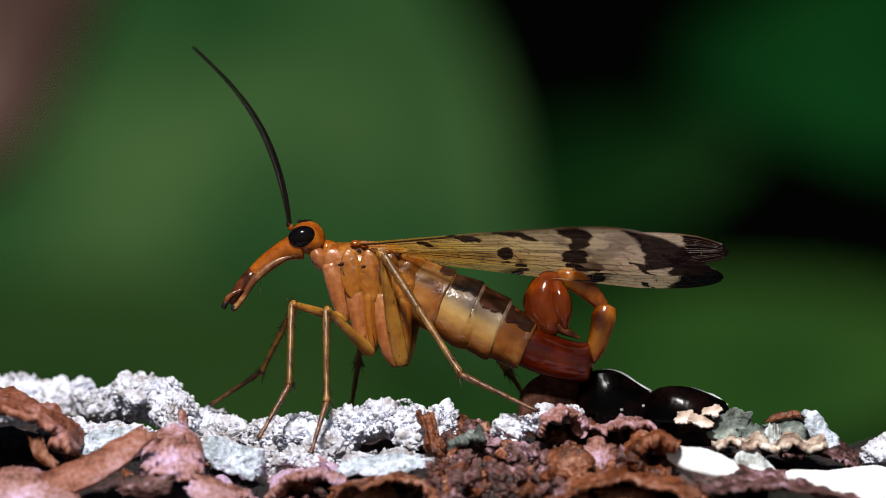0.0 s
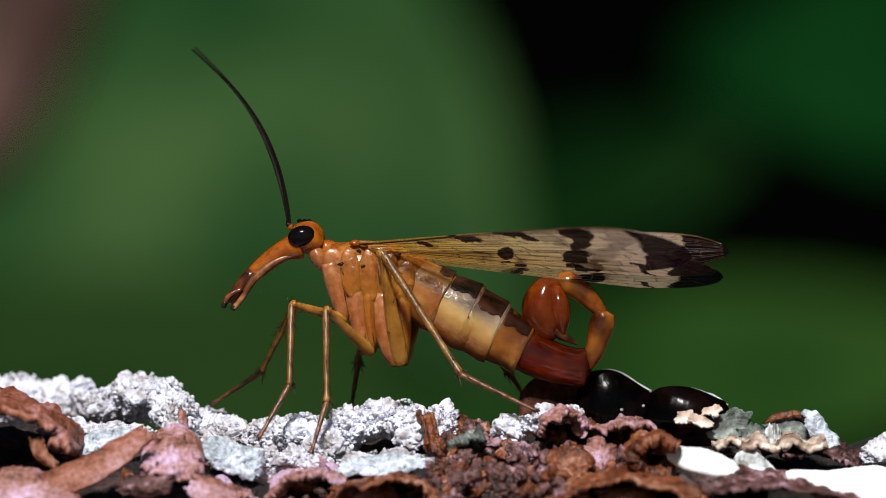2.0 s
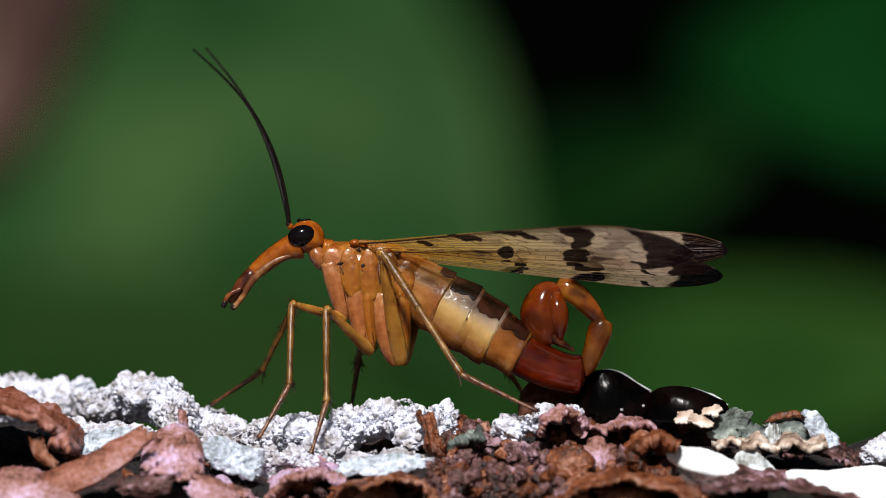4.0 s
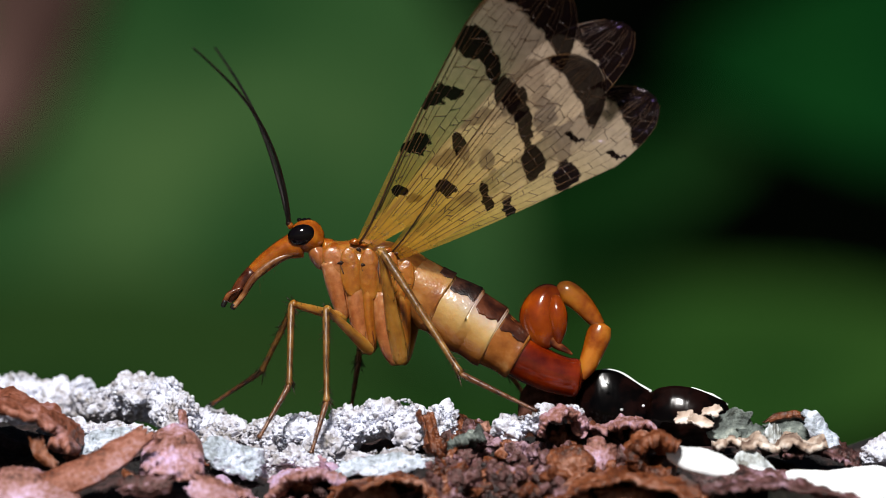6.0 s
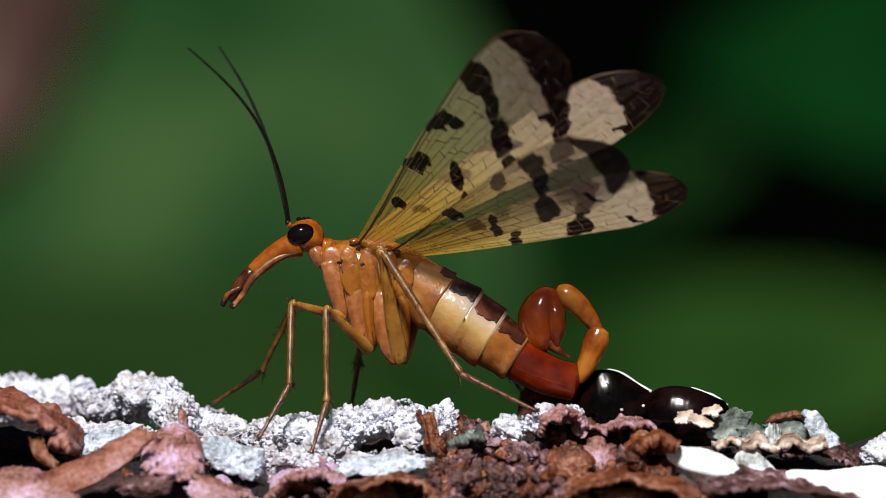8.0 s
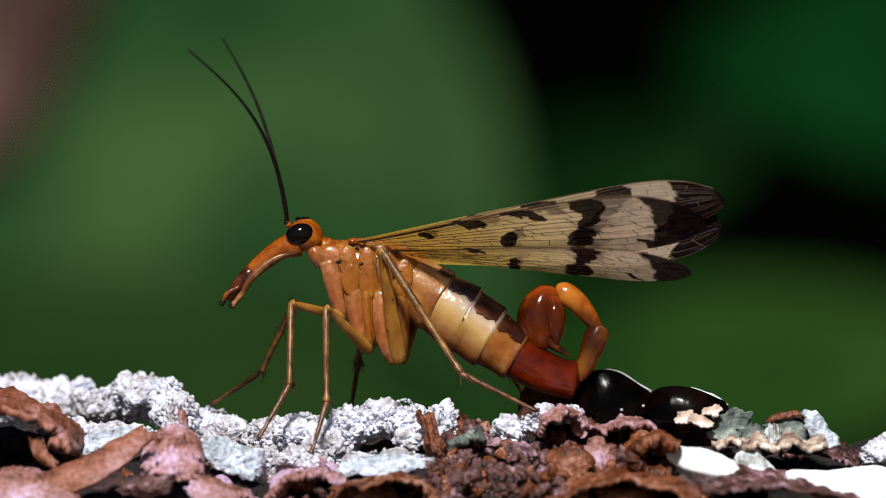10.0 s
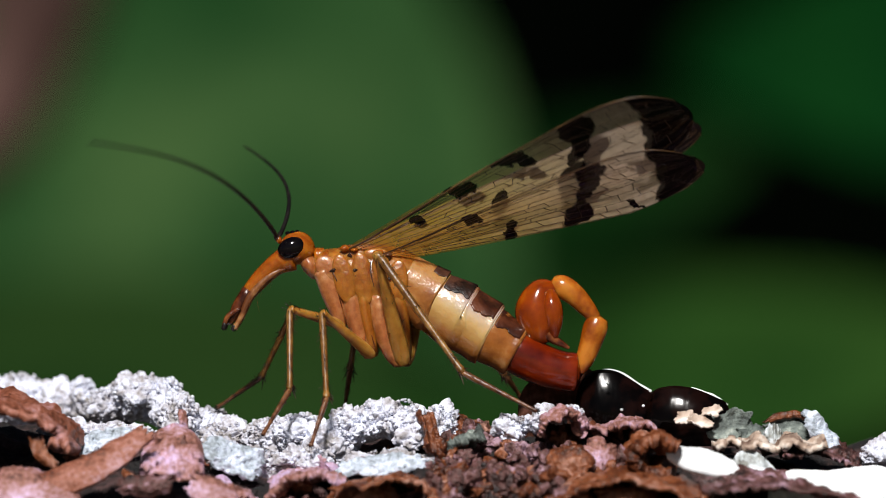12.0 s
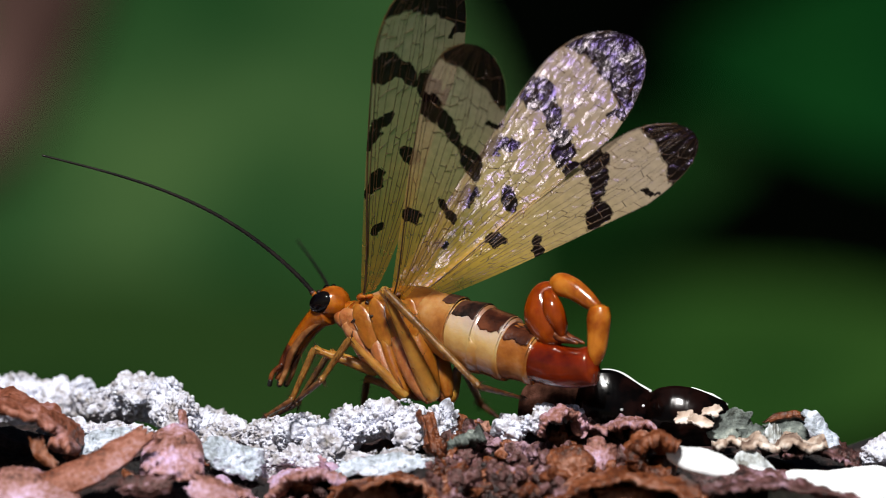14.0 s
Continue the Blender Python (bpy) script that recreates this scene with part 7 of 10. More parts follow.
        (9.4, at(-2.776, -0.220, 0.824, 0.339, 0.487, -0.805, -0.003)), (9.5, at(-2.776, -0.220, 0.824, 0.339, 0.487, -0.805, -0.003)),
        (9.6, at(-2.776, -0.220, 0.824, 0.339, 0.487, -0.805, -0.003)), (9.7, at(-2.776, -0.220, 0.824, 0.339, 0.487, -0.805, -0.003)),
        (9.8, at(-2.776, -0.220, 0.824, 0.339, 0.487, -0.805, -0.003)), (9.9, at(-2.776, -0.220, 0.824, 0.339, 0.488, -0.805, -0.003)),
        (10, at(-2.776, -0.220, 0.824, 0.338, 0.488, -0.805, -0.003)), (10.1, at(-2.776, -0.220, 0.824, 0.338, 0.488, -0.805, -0.003)),
        (10.2, at(-2.776, -0.220, 0.824, 0.338, 0.488, -0.805, -0.003)), (10.3, at(-2.776, -0.220, 0.824, 0.338, 0.488, -0.805, -0.004)),
        (10.4, at(-2.776, -0.220, 0.824, 0.338, 0.489, -0.805, -0.004)), (10.5, at(-2.776, -0.220, 0.824, 0.337, 0.489, -0.805, -0.004)),
        (10.6, at(-2.776, -0.220, 0.824, 0.337, 0.489, -0.805, -0.004)), (10.7, at(-2.776, -0.220, 0.824, 0.337, 0.489, -0.805, -0.004)),
        (10.8, at(-2.776, -0.220, 0.824, 0.336, 0.489, -0.805, -0.004)), (10.9, at(-2.776, -0.220, 0.824, 0.336, 0.490, -0.805, -0.004)),
        (11, at(-2.776, -0.220, 0.824, 0.336, 0.490, -0.805, -0.004)), (11.1, at(-2.776, -0.220, 0.824, 0.335, 0.490, -0.805, -0.004)),
        (11.2, at(-2.776, -0.220, 0.824, 0.333, 0.491, -0.805, -0.004)), (11.3, at(-2.776, -0.220, 0.824, 0.330, 0.492, -0.806, -0.003)),
        (11.4, at(-2.776, -0.220, 0.824, 0.326, 0.493, -0.806, -0.002)), (11.5, at(-2.776, -0.220, 0.824, 0.322, 0.495, -0.807, -0.001)),
        (11.6, at(-2.776, -0.220, 0.824, 0.333, 0.483, -0.809, -0.029)), (11.7, at(-2.778, -0.220, 0.820, 0.373, 0.449, -0.805, -0.104)),
        (11.8, at(-2.785, -0.220, 0.808, 0.432, 0.394, -0.783, -0.212)), (11.9, at(-2.794, -0.220, 0.790, 0.386, 0.417, -0.800, -0.191)),
        (12, at(-2.806, -0.220, 0.768, 0.264, 0.416, -0.862, -0.118)), (12.1, at(-2.852, -0.220, 0.676, 0.163, 0.359, -0.917, -0.059)),
        (12.2, at(-2.887, -0.220, 0.595, 0.068, 0.421, -0.894, 0.137)), (12.3, at(-2.884, -0.220, 0.602, 0.011, 0.448, -0.868, 0.214)),
        (12.4, at(-2.875, -0.220, 0.623, 0.286, 0.377, -0.873, 0.119)), (12.5, at(-2.862, -0.220, 0.654, 0.083, 0.584, -0.799, 0.118)),
        (12.6, at(-2.800, -0.220, 0.780, 0.409, 0.398, -0.816, -0.094)), (12.7, at(-2.683, -0.220, 0.968, 0.467, 0.338, -0.817, -0.031)),
        (12.8, at(-2.614, -0.220, 1.060, 0.437, 0.436, -0.785, -0.055)), (12.9, at(-2.629, -0.220, 1.041, 0.366, 0.398, -0.841, -0.035)),
        (13, at(-2.657, -0.220, 1.004, 0.353, 0.442, -0.823, -0.052)), (13.1, at(-2.672, -0.220, 0.984, 0.363, 0.419, -0.831, -0.040)),
        (13.2, at(-2.671, -0.220, 0.985, 0.368, 0.391, -0.843, -0.028)), (13.3, at(-2.669, -0.220, 0.988, 0.368, 0.384, -0.847, -0.025)),
        (13.4, at(-2.667, -0.220, 0.991, 0.367, 0.377, -0.850, -0.022)), (13.5, at(-2.664, -0.220, 0.995, 0.367, 0.371, -0.853, -0.020)),
        (13.6, at(-2.661, -0.220, 0.999, 0.367, 0.366, -0.855, -0.018)), (13.7, at(-2.658, -0.220, 1.003, 0.367, 0.361, -0.857, -0.017)),
        (13.8, at(-2.655, -0.220, 1.007, 0.366, 0.358, -0.859, -0.016)), (13.9, at(-2.653, -0.220, 1.009, 0.366, 0.356, -0.860, -0.015)),
        (14, at(-2.653, -0.220, 1.010, 0.366, 0.355, -0.860, -0.015))])
    walk(antennae[1], [
        (0, at(-2.776, 0.220, 0.824, 0.311, -0.488, -0.811, -0.089)), (1, at(-2.776, 0.220, 0.824, 0.312, -0.488, -0.810, -0.089)),
        (1.5, at(-2.776, 0.220, 0.824, 0.312, -0.488, -0.810, -0.088)), (2, at(-2.776, 0.220, 0.824, 0.312, -0.488, -0.810, -0.088)),
        (3, at(-2.776, 0.220, 0.824, 0.313, -0.489, -0.809, -0.087)), (4.6, at(-2.776, 0.220, 0.824, 0.243, -0.553, -0.773, -0.195)),
        (5, at(-2.776, 0.220, 0.824, 0.234, -0.559, -0.768, -0.207)), (5.1, at(-2.776, 0.220, 0.824, 0.234, -0.559, -0.768, -0.207)),
        (5.2, at(-2.776, 0.220, 0.824, 0.236, -0.558, -0.769, -0.203)), (5.3, at(-2.776, 0.220, 0.824, 0.236, -0.558, -0.769, -0.203)),
        (5.4, at(-2.776, 0.220, 0.824, 0.236, -0.558, -0.769, -0.203)), (5.5, at(-2.776, 0.220, 0.824, 0.236, -0.558, -0.769, -0.203)),
        (5.6, at(-2.776, 0.220, 0.824, 0.234, -0.559, -0.768, -0.206)), (5.7, at(-2.776, 0.220, 0.824, 0.234, -0.560, -0.768, -0.205)),
        (5.8, at(-2.776, 0.220, 0.824, 0.235, -0.559, -0.768, -0.204)), (5.9, at(-2.776, 0.220, 0.824, 0.236, -0.559, -0.768, -0.204)),
        (6, at(-2.776, 0.220, 0.824, 0.237, -0.559, -0.768, -0.202)), (6.1, at(-2.776, 0.220, 0.824, 0.237, -0.560, -0.768, -0.201)),
        (6.2, at(-2.776, 0.220, 0.824, 0.235, -0.561, -0.767, -0.204)), (6.3, at(-2.776, 0.220, 0.824, 0.237, -0.561, -0.768, -0.201)),
        (6.4, at(-2.776, 0.220, 0.824, 0.239, -0.560, -0.768, -0.199)), (6.5, at(-2.776, 0.220, 0.824, 0.237, -0.562, -0.767, -0.202)),
        (6.6, at(-2.776, 0.220, 0.824, 0.238, -0.561, -0.767, -0.199)), (6.7, at(-2.776, 0.220, 0.824, 0.240, -0.561, -0.767, -0.197)),
        (6.8, at(-2.776, 0.220, 0.824, 0.238, -0.563, -0.766, -0.199)), (6.9, at(-2.776, 0.220, 0.824, 0.239, -0.563, -0.766, -0.198)),
        (7, at(-2.776, 0.220, 0.824, 0.238, -0.563, -0.766, -0.199)), (7.1, at(-2.776, 0.220, 0.824, 0.239, -0.563, -0.766, -0.198)),
        (7.2, at(-2.776, 0.220, 0.824, 0.240, -0.563, -0.766, -0.196)), (7.3, at(-2.776, 0.220, 0.824, 0.241, -0.563, -0.766, -0.195)),
        (7.4, at(-2.776, 0.220, 0.824, 0.242, -0.563, -0.766, -0.194)), (7.5, at(-2.776, 0.220, 0.824, 0.242, -0.563, -0.766, -0.193)),
        (7.6, at(-2.776, 0.220, 0.824, 0.240, -0.564, -0.765, -0.196)), (7.7, at(-2.776, 0.220, 0.824, 0.240, -0.564, -0.765, -0.196)),
        (7.8, at(-2.776, 0.220, 0.824, 0.241, -0.564, -0.765, -0.195)), (7.9, at(-2.776, 0.220, 0.824, 0.241, -0.564, -0.765, -0.195)),
        (8, at(-2.776, 0.220, 0.824, 0.242, -0.564, -0.765, -0.194)), (8.1, at(-2.776, 0.220, 0.824, 0.243, -0.564, -0.765, -0.194)),
        (8.2, at(-2.776, 0.220, 0.824, 0.244, -0.564, -0.765, -0.194)), (8.3, at(-2.776, 0.220, 0.824, 0.245, -0.564, -0.764, -0.194)),
        (8.4, at(-2.776, 0.220, 0.824, 0.246, -0.564, -0.765, -0.193)), (8.5, at(-2.776, 0.220, 0.824, 0.247, -0.564, -0.764, -0.193)),
        (8.6, at(-2.776, 0.220, 0.824, 0.248, -0.564, -0.764, -0.193)), (8.7, at(-2.776, 0.220, 0.824, 0.249, -0.564, -0.763, -0.193)),
        (8.8, at(-2.776, 0.220, 0.824, 0.250, -0.563, -0.763, -0.193)), (8.9, at(-2.776, 0.220, 0.824, 0.251, -0.563, -0.763, -0.193)),
        (9, at(-2.776, 0.220, 0.824, 0.252, -0.563, -0.763, -0.193)), (9.1, at(-2.776, 0.220, 0.824, 0.253, -0.563, -0.763, -0.193)),
        (9.2, at(-2.776, 0.220, 0.824, 0.254, -0.563, -0.763, -0.191)), (9.3, at(-2.776, 0.220, 0.824, 0.256, -0.562, -0.762, -0.191)),
        (9.4, at(-2.776, 0.220, 0.824, 0.257, -0.562, -0.762, -0.191)), (9.5, at(-2.776, 0.220, 0.824, 0.259, -0.562, -0.762, -0.191)),
        (9.6, at(-2.776, 0.220, 0.824, 0.260, -0.562, -0.762, -0.191)), (9.7, at(-2.776, 0.220, 0.824, 0.261, -0.561, -0.762, -0.191)),
        (9.8, at(-2.776, 0.220, 0.824, 0.262, -0.561, -0.761, -0.191)), (9.9, at(-2.776, 0.220, 0.824, 0.262, -0.561, -0.761, -0.191)),
        (10, at(-2.776, 0.220, 0.824, 0.264, -0.561, -0.761, -0.191)), (10.1, at(-2.776, 0.220, 0.824, 0.265, -0.561, -0.761, -0.191)),
        (10.2, at(-2.776, 0.220, 0.824, 0.266, -0.561, -0.760, -0.191)), (10.3, at(-2.776, 0.220, 0.824, 0.267, -0.560, -0.760, -0.191)),
        (10.4, at(-2.776, 0.220, 0.824, 0.268, -0.561, -0.760, -0.191)), (10.5, at(-2.776, 0.220, 0.824, 0.268, -0.561, -0.760, -0.191)),
        (10.6, at(-2.776, 0.220, 0.824, 0.269, -0.561, -0.759, -0.191)), (10.7, at(-2.776, 0.220, 0.824, 0.270, -0.561, -0.759, -0.190)),
        (10.8, at(-2.776, 0.220, 0.824, 0.270, -0.561, -0.759, -0.190)), (10.9, at(-2.776, 0.220, 0.824, 0.271, -0.561, -0.759, -0.190)),
        (11, at(-2.776, 0.220, 0.824, 0.271, -0.561, -0.759, -0.189)), (11.1, at(-2.776, 0.220, 0.824, 0.271, -0.561, -0.759, -0.188)),
        (11.2, at(-2.776, 0.220, 0.824, 0.267, -0.564, -0.758, -0.189)), (11.3, at(-2.776, 0.220, 0.824, 0.263, -0.566, -0.760, -0.183)),
        (11.4, at(-2.776, 0.220, 0.824, 0.257, -0.570, -0.760, -0.181)), (11.5, at(-2.776, 0.220, 0.824, 0.262, -0.568, -0.764, -0.159)),
        (11.6, at(-2.776, 0.220, 0.824, 0.281, -0.559, -0.771, -0.116)), (11.7, at(-2.778, 0.220, 0.820, 0.317, -0.544, -0.775, -0.054)),
        (11.8, at(-2.785, 0.220, 0.808, 0.359, -0.524, -0.772, 0.011)), (11.9, at(-2.794, 0.220, 0.790, 0.412, -0.503, -0.744, 0.151)),
        (12, at(-2.806, 0.220, 0.768, 0.482, -0.450, -0.666, 0.350)), (12.1, at(-2.852, 0.220, 0.676, 0.325, -0.556, -0.736, 0.210)),
        (12.2, at(-2.887, 0.220, 0.595, 0.192, -0.579, -0.788, 0.077)), (12.3, at(-2.884, 0.220, 0.602, 0.222, -0.521, -0.817, 0.110)),
        (12.4, at(-2.875, 0.220, 0.623, 0.267, -0.447, -0.838, 0.166)), (12.5, at(-2.862, 0.220, 0.654, 0.246, -0.404, -0.862, 0.182)),
        (12.6, at(-2.800, 0.220, 0.780, 0.090, 0.425, 0.899, -0.049)), (12.7, at(-2.683, 0.220, 0.968, 0.012, 0.376, 0.909, -0.182)),
        (12.8, at(-2.614, 0.220, 1.060, -0.102, 0.311, 0.875, -0.356)), (12.9, at(-2.629, 0.220, 1.041, 0.379, -0.218, -0.655, 0.616)),
        (13, at(-2.657, 0.220, 1.004, 0.503, -0.003, -0.285, 0.816)), (13.1, at(-2.672, 0.220, 0.984, 0.503, 0.014, -0.285, 0.816)),
        (13.2, at(-2.671, 0.220, 0.985, 0.500, 0.008, -0.309, 0.809)), (13.3, at(-2.669, 0.220, 0.988, 0.500, 0.008, -0.311, 0.808)),
        (13.4, at(-2.667, 0.220, 0.991, 0.500, 0.009, -0.312, 0.808)), (13.5, at(-2.664, 0.220, 0.995, 0.499, 0.010, -0.315, 0.808)),
        (13.6, at(-2.661, 0.220, 0.999, 0.499, 0.011, -0.317, 0.806)), (13.7, at(-2.658, 0.220, 1.003, 0.500, 0.012, -0.317, 0.806)),
        (13.8, at(-2.655, 0.220, 1.007, 0.499, 0.013, -0.319, 0.805)), (13.9, at(-2.653, 0.220, 1.009, 0.499, 0.013, -0.319, 0.805)),
        (14, at(-2.653, 0.220, 1.010, 0.499, 0.013, -0.320, 0.805))])
    walk(head, [
        (0, at(-1.193, 0.000, -0.087, 1.000, 0.000, 0.000, 0.000)), (1.5, at(-1.193, 0.000, -0.087, 1.000, 0.000, 0.000, 0.000)),
        (3, at(-1.193, 0.000, -0.087, 1.000, 0.000, 0.000, 0.000)), (5.3, at(-1.193, 0.000, -0.087, 1.000, 0.000, 0.000, 0.000)),
        (6.5, at(-1.193, 0.000, -0.087, 1.000, 0.000, 0.000, 0.000)), (7.5, at(-1.193, 0.000, -0.087, 1.000, 0.000, 0.000, 0.000)),
        (8.2, at(-1.193, 0.000, -0.087, 1.000, 0.000, 0.000, 0.000)), (10.3, at(-1.193, 0.000, -0.087, 1.000, 0.000, 0.000, 0.000)),
        (11, at(-1.193, 0.000, -0.087, 1.000, 0.000, 0.000, 0.000)), (11.5, at(-1.193, 0.000, -0.087, 1.000, 0.000, 0.000, 0.000)),
        (11.7, at(-1.193, 0.000, -0.087, 1.000, -0.000, -0.001, -0.000)), (11.8, at(-1.193, 0.000, -0.087, 1.000, -0.000, -0.005, -0.000)),
        (11.9, at(-1.193, 0.000, -0.087, 1.000, 0.000, -0.011, 0.000)), (12, at(-1.193, 0.000, -0.087, 1.000, -0.000, -0.017, -0.000)),
        (12.1, at(-1.193, 0.000, -0.087, 0.999, -0.000, -0.045, -0.000)), (12.2, at(-1.193, 0.000, -0.087, 0.998, -0.000, -0.070, -0.000)),
        (12.3, at(-1.193, 0.000, -0.087, 0.998, 0.000, -0.068, 0.000)), (12.4, at(-1.193, 0.000, -0.087, 0.998, 0.000, -0.061, 0.000)),
        (12.5, at(-1.193, 0.000, -0.087, 0.999, 0.000, -0.052, 0.000)), (12.6, at(-1.193, 0.000, -0.087, 1.000, -0.000, -0.014, -0.000)),
        (12.7, at(-1.193, 0.000, -0.087, 0.999, 0.000, 0.047, -0.000)), (12.8, at(-1.193, 0.000, -0.087, 0.997, -0.000, 0.078, -0.000)),
        (12.9, at(-1.193, 0.000, -0.087, 0.997, -0.000, 0.072, 0.000)), (13, at(-1.193, 0.000, -0.087, 0.998, 0.000, 0.059, -0.000)),
        (13.1, at(-1.193, 0.000, -0.087, 0.999, -0.000, 0.052, -0.000)), (13.2, at(-1.193, 0.000, -0.087, 0.999, 0.000, 0.053, -0.000)),
        (13.3, at(-1.193, 0.000, -0.087, 0.999, 0.000, 0.053, -0.000)), (13.4, at(-1.193, 0.000, -0.087, 0.999, -0.000, 0.055, 0.000)),
        (13.5, at(-1.193, 0.000, -0.087, 0.998, 0.000, 0.056, -0.000)), (13.6, at(-1.193, 0.000, -0.087, 0.998, -0.000, 0.057, 0.000)),
        (13.7, at(-1.193, 0.000, -0.087, 0.998, -0.000, 0.059, -0.000)), (13.8, at(-1.193, 0.000, -0.087, 0.998, -0.000, 0.060, -0.000)),
        (13.9, at(-1.193, 0.000, -0.087, 0.998, -0.000, 0.061, -0.000)), (14, at(-1.193, 0.000, -0.087, 0.998, 0.000, 0.061, -0.000))])
    walk(abdomen, [
        (0, at(2.125, 0.000, -1.388, 1.000, 0.000, 0.000, 0.000)), (1, at(2.125, 0.000, -1.388, 1.000, 0.000, 0.007, -0.000)),
        (1.5, at(2.125, 0.000, -1.388, 1.000, -0.000, 0.012, 0.000)), (2, at(2.125, 0.000, -1.388, 1.000, -0.000, 0.019, -0.000)),
        (3, at(2.125, 0.000, -1.388, 0.999, 0.000, 0.034, -0.000)), (4.6, at(2.125, 0.000, -1.388, 0.999, -0.000, 0.044, -0.000)),
        (5, at(2.125, 0.000, -1.388, 0.999, 0.000, 0.047, -0.000)), (5.1, at(2.125, 0.000, -1.388, 0.999, -0.000, 0.048, -0.000)),
        (5.2, at(2.125, 0.000, -1.388, 0.999, -0.000, 0.048, -0.000)), (5.3, at(2.125, 0.000, -1.388, 0.999, 0.000, 0.049, -0.000)),
        (5.4, at(2.125, 0.000, -1.388, 0.999, 0.000, 0.050, -0.000)), (5.5, at(2.125, 0.000, -1.388, 0.999, -0.000, 0.050, 0.000)),
        (5.6, at(2.125, 0.000, -1.388, 0.999, -0.000, 0.051, 0.000)), (5.7, at(2.125, 0.000, -1.388, 0.999, -0.000, 0.052, -0.000)),
        (5.8, at(2.125, 0.000, -1.388, 0.999, -0.000, 0.053, 0.000)), (5.9, at(2.125, 0.000, -1.388, 0.999, 0.000, 0.054, -0.000)),
        (6, at(2.125, 0.000, -1.388, 0.998, 0.000, 0.055, 0.000)), (6.1, at(2.125, 0.000, -1.388, 0.998, -0.000, 0.056, -0.000)),
        (6.2, at(2.125, 0.000, -1.388, 0.998, -0.000, 0.057, -0.000)), (6.3, at(2.125, 0.000, -1.388, 0.998, 0.000, 0.058, -0.000)),
        (6.4, at(2.125, 0.000, -1.388, 0.998, -0.000, 0.059, -0.000)), (6.5, at(2.125, 0.000, -1.388, 0.998, -0.000, 0.060, -0.000)),
        (6.6, at(2.125, 0.000, -1.388, 0.998, 0.000, 0.061, -0.000)), (6.7, at(2.125, 0.000, -1.388, 0.998, -0.000, 0.062, -0.000)),
        (6.8, at(2.125, 0.000, -1.388, 0.998, -0.000, 0.063, 0.000)), (6.9, at(2.125, 0.000, -1.388, 0.998, 0.000, 0.065, -0.000)),
        (7, at(2.125, 0.000, -1.388, 0.998, 0.000, 0.065, -0.000)), (7.1, at(2.125, 0.000, -1.388, 0.998, 0.000, 0.066, -0.000)),
        (7.2, at(2.125, 0.000, -1.388, 0.998, -0.000, 0.067, -0.000)), (7.3, at(2.125, 0.000, -1.388, 0.998, -0.000, 0.068, -0.000)),
        (7.4, at(2.125, 0.000, -1.388, 0.998, -0.000, 0.068, -0.000)), (7.5, at(2.125, 0.000, -1.388, 0.998, -0.000, 0.069, -0.000)),
        (7.6, at(2.125, 0.000, -1.388, 0.998, -0.000, 0.067, -0.000)), (7.7, at(2.125, 0.000, -1.388, 0.999, -0.000, 0.038, -0.000)),
        (7.8, at(2.125, 0.000, -1.388, 0.998, -0.000, 0.071, -0.000)), (7.9, at(2.125, 0.000, -1.388, 0.998, 0.000, 0.069, 0.000)),
        (8, at(2.125, 0.000, -1.388, 0.998, 0.000, 0.068, -0.000)), (8.1, at(2.125, 0.000, -1.388, 0.998, -0.000, 0.067, -0.000)),
        (8.2, at(2.125, 0.000, -1.388, 0.998, -0.000, 0.067, -0.000)), (8.3, at(2.125, 0.000, -1.388, 0.998, 0.000, 0.066, -0.000)),
        (8.4, at(2.125, 0.000, -1.388, 0.998, 0.000, 0.066, -0.000)), (8.5, at(2.125, 0.000, -1.388, 0.998, 0.000, 0.066, -0.000)),
        (8.6, at(2.125, 0.000, -1.388, 0.998, 0.000, 0.066, -0.000)), (8.7, at(2.125, 0.000, -1.388, 0.998, 0.000, 0.065, -0.000)),
        (8.8, at(2.125, 0.000, -1.388, 0.998, 0.000, 0.065, -0.000)), (8.9, at(2.125, 0.000, -1.388, 0.998, -0.000, 0.065, -0.000)),
        (9, at(2.125, 0.000, -1.388, 0.998, -0.000, 0.065, -0.000)), (9.1, at(2.125, 0.000, -1.388, 0.998, -0.000, 0.065, -0.000)),
        (9.2, at(2.125, 0.000, -1.388, 0.998, 0.000, 0.065, -0.000)), (9.3, at(2.125, 0.000, -1.388, 0.998, 0.000, 0.065, -0.000)),
        (9.4, at(2.125, 0.000, -1.388, 0.998, 0.000, 0.065, -0.000)), (9.5, at(2.125, 0.000, -1.388, 0.998, -0.000, 0.064, 0.000)),
        (9.6, at(2.125, 0.000, -1.388, 0.998, -0.000, 0.064, 0.000)), (9.7, at(2.125, 0.000, -1.388, 0.998, 0.000, 0.064, -0.000)),
        (9.8, at(2.125, 0.000, -1.388, 0.998, 0.000, 0.064, -0.000)), (9.9, at(2.125, 0.000, -1.388, 0.998, -0.000, 0.063, 0.000)),
        (10, at(2.125, 0.000, -1.388, 0.998, -0.000, 0.063, -0.000)), (10.1, at(2.125, 0.000, -1.388, 0.998, -0.000, 0.062, -0.000)),
        (10.2, at(2.125, 0.000, -1.388, 0.998, -0.000, 0.062, -0.000)), (10.3, at(2.125, 0.000, -1.388, 0.998, -0.000, 0.061, -0.000)),
        (10.4, at(2.125, 0.000, -1.388, 0.998, 0.000, 0.061, -0.000)), (10.5, at(2.125, 0.000, -1.388, 0.999, -0.000, 0.053, 0.000)),
        (10.6, at(2.125, 0.000, -1.388, 0.999, -0.000, 0.046, -0.000)), (10.7, at(2.125, 0.000, -1.388, 0.998, 0.000, 0.058, -0.000)),
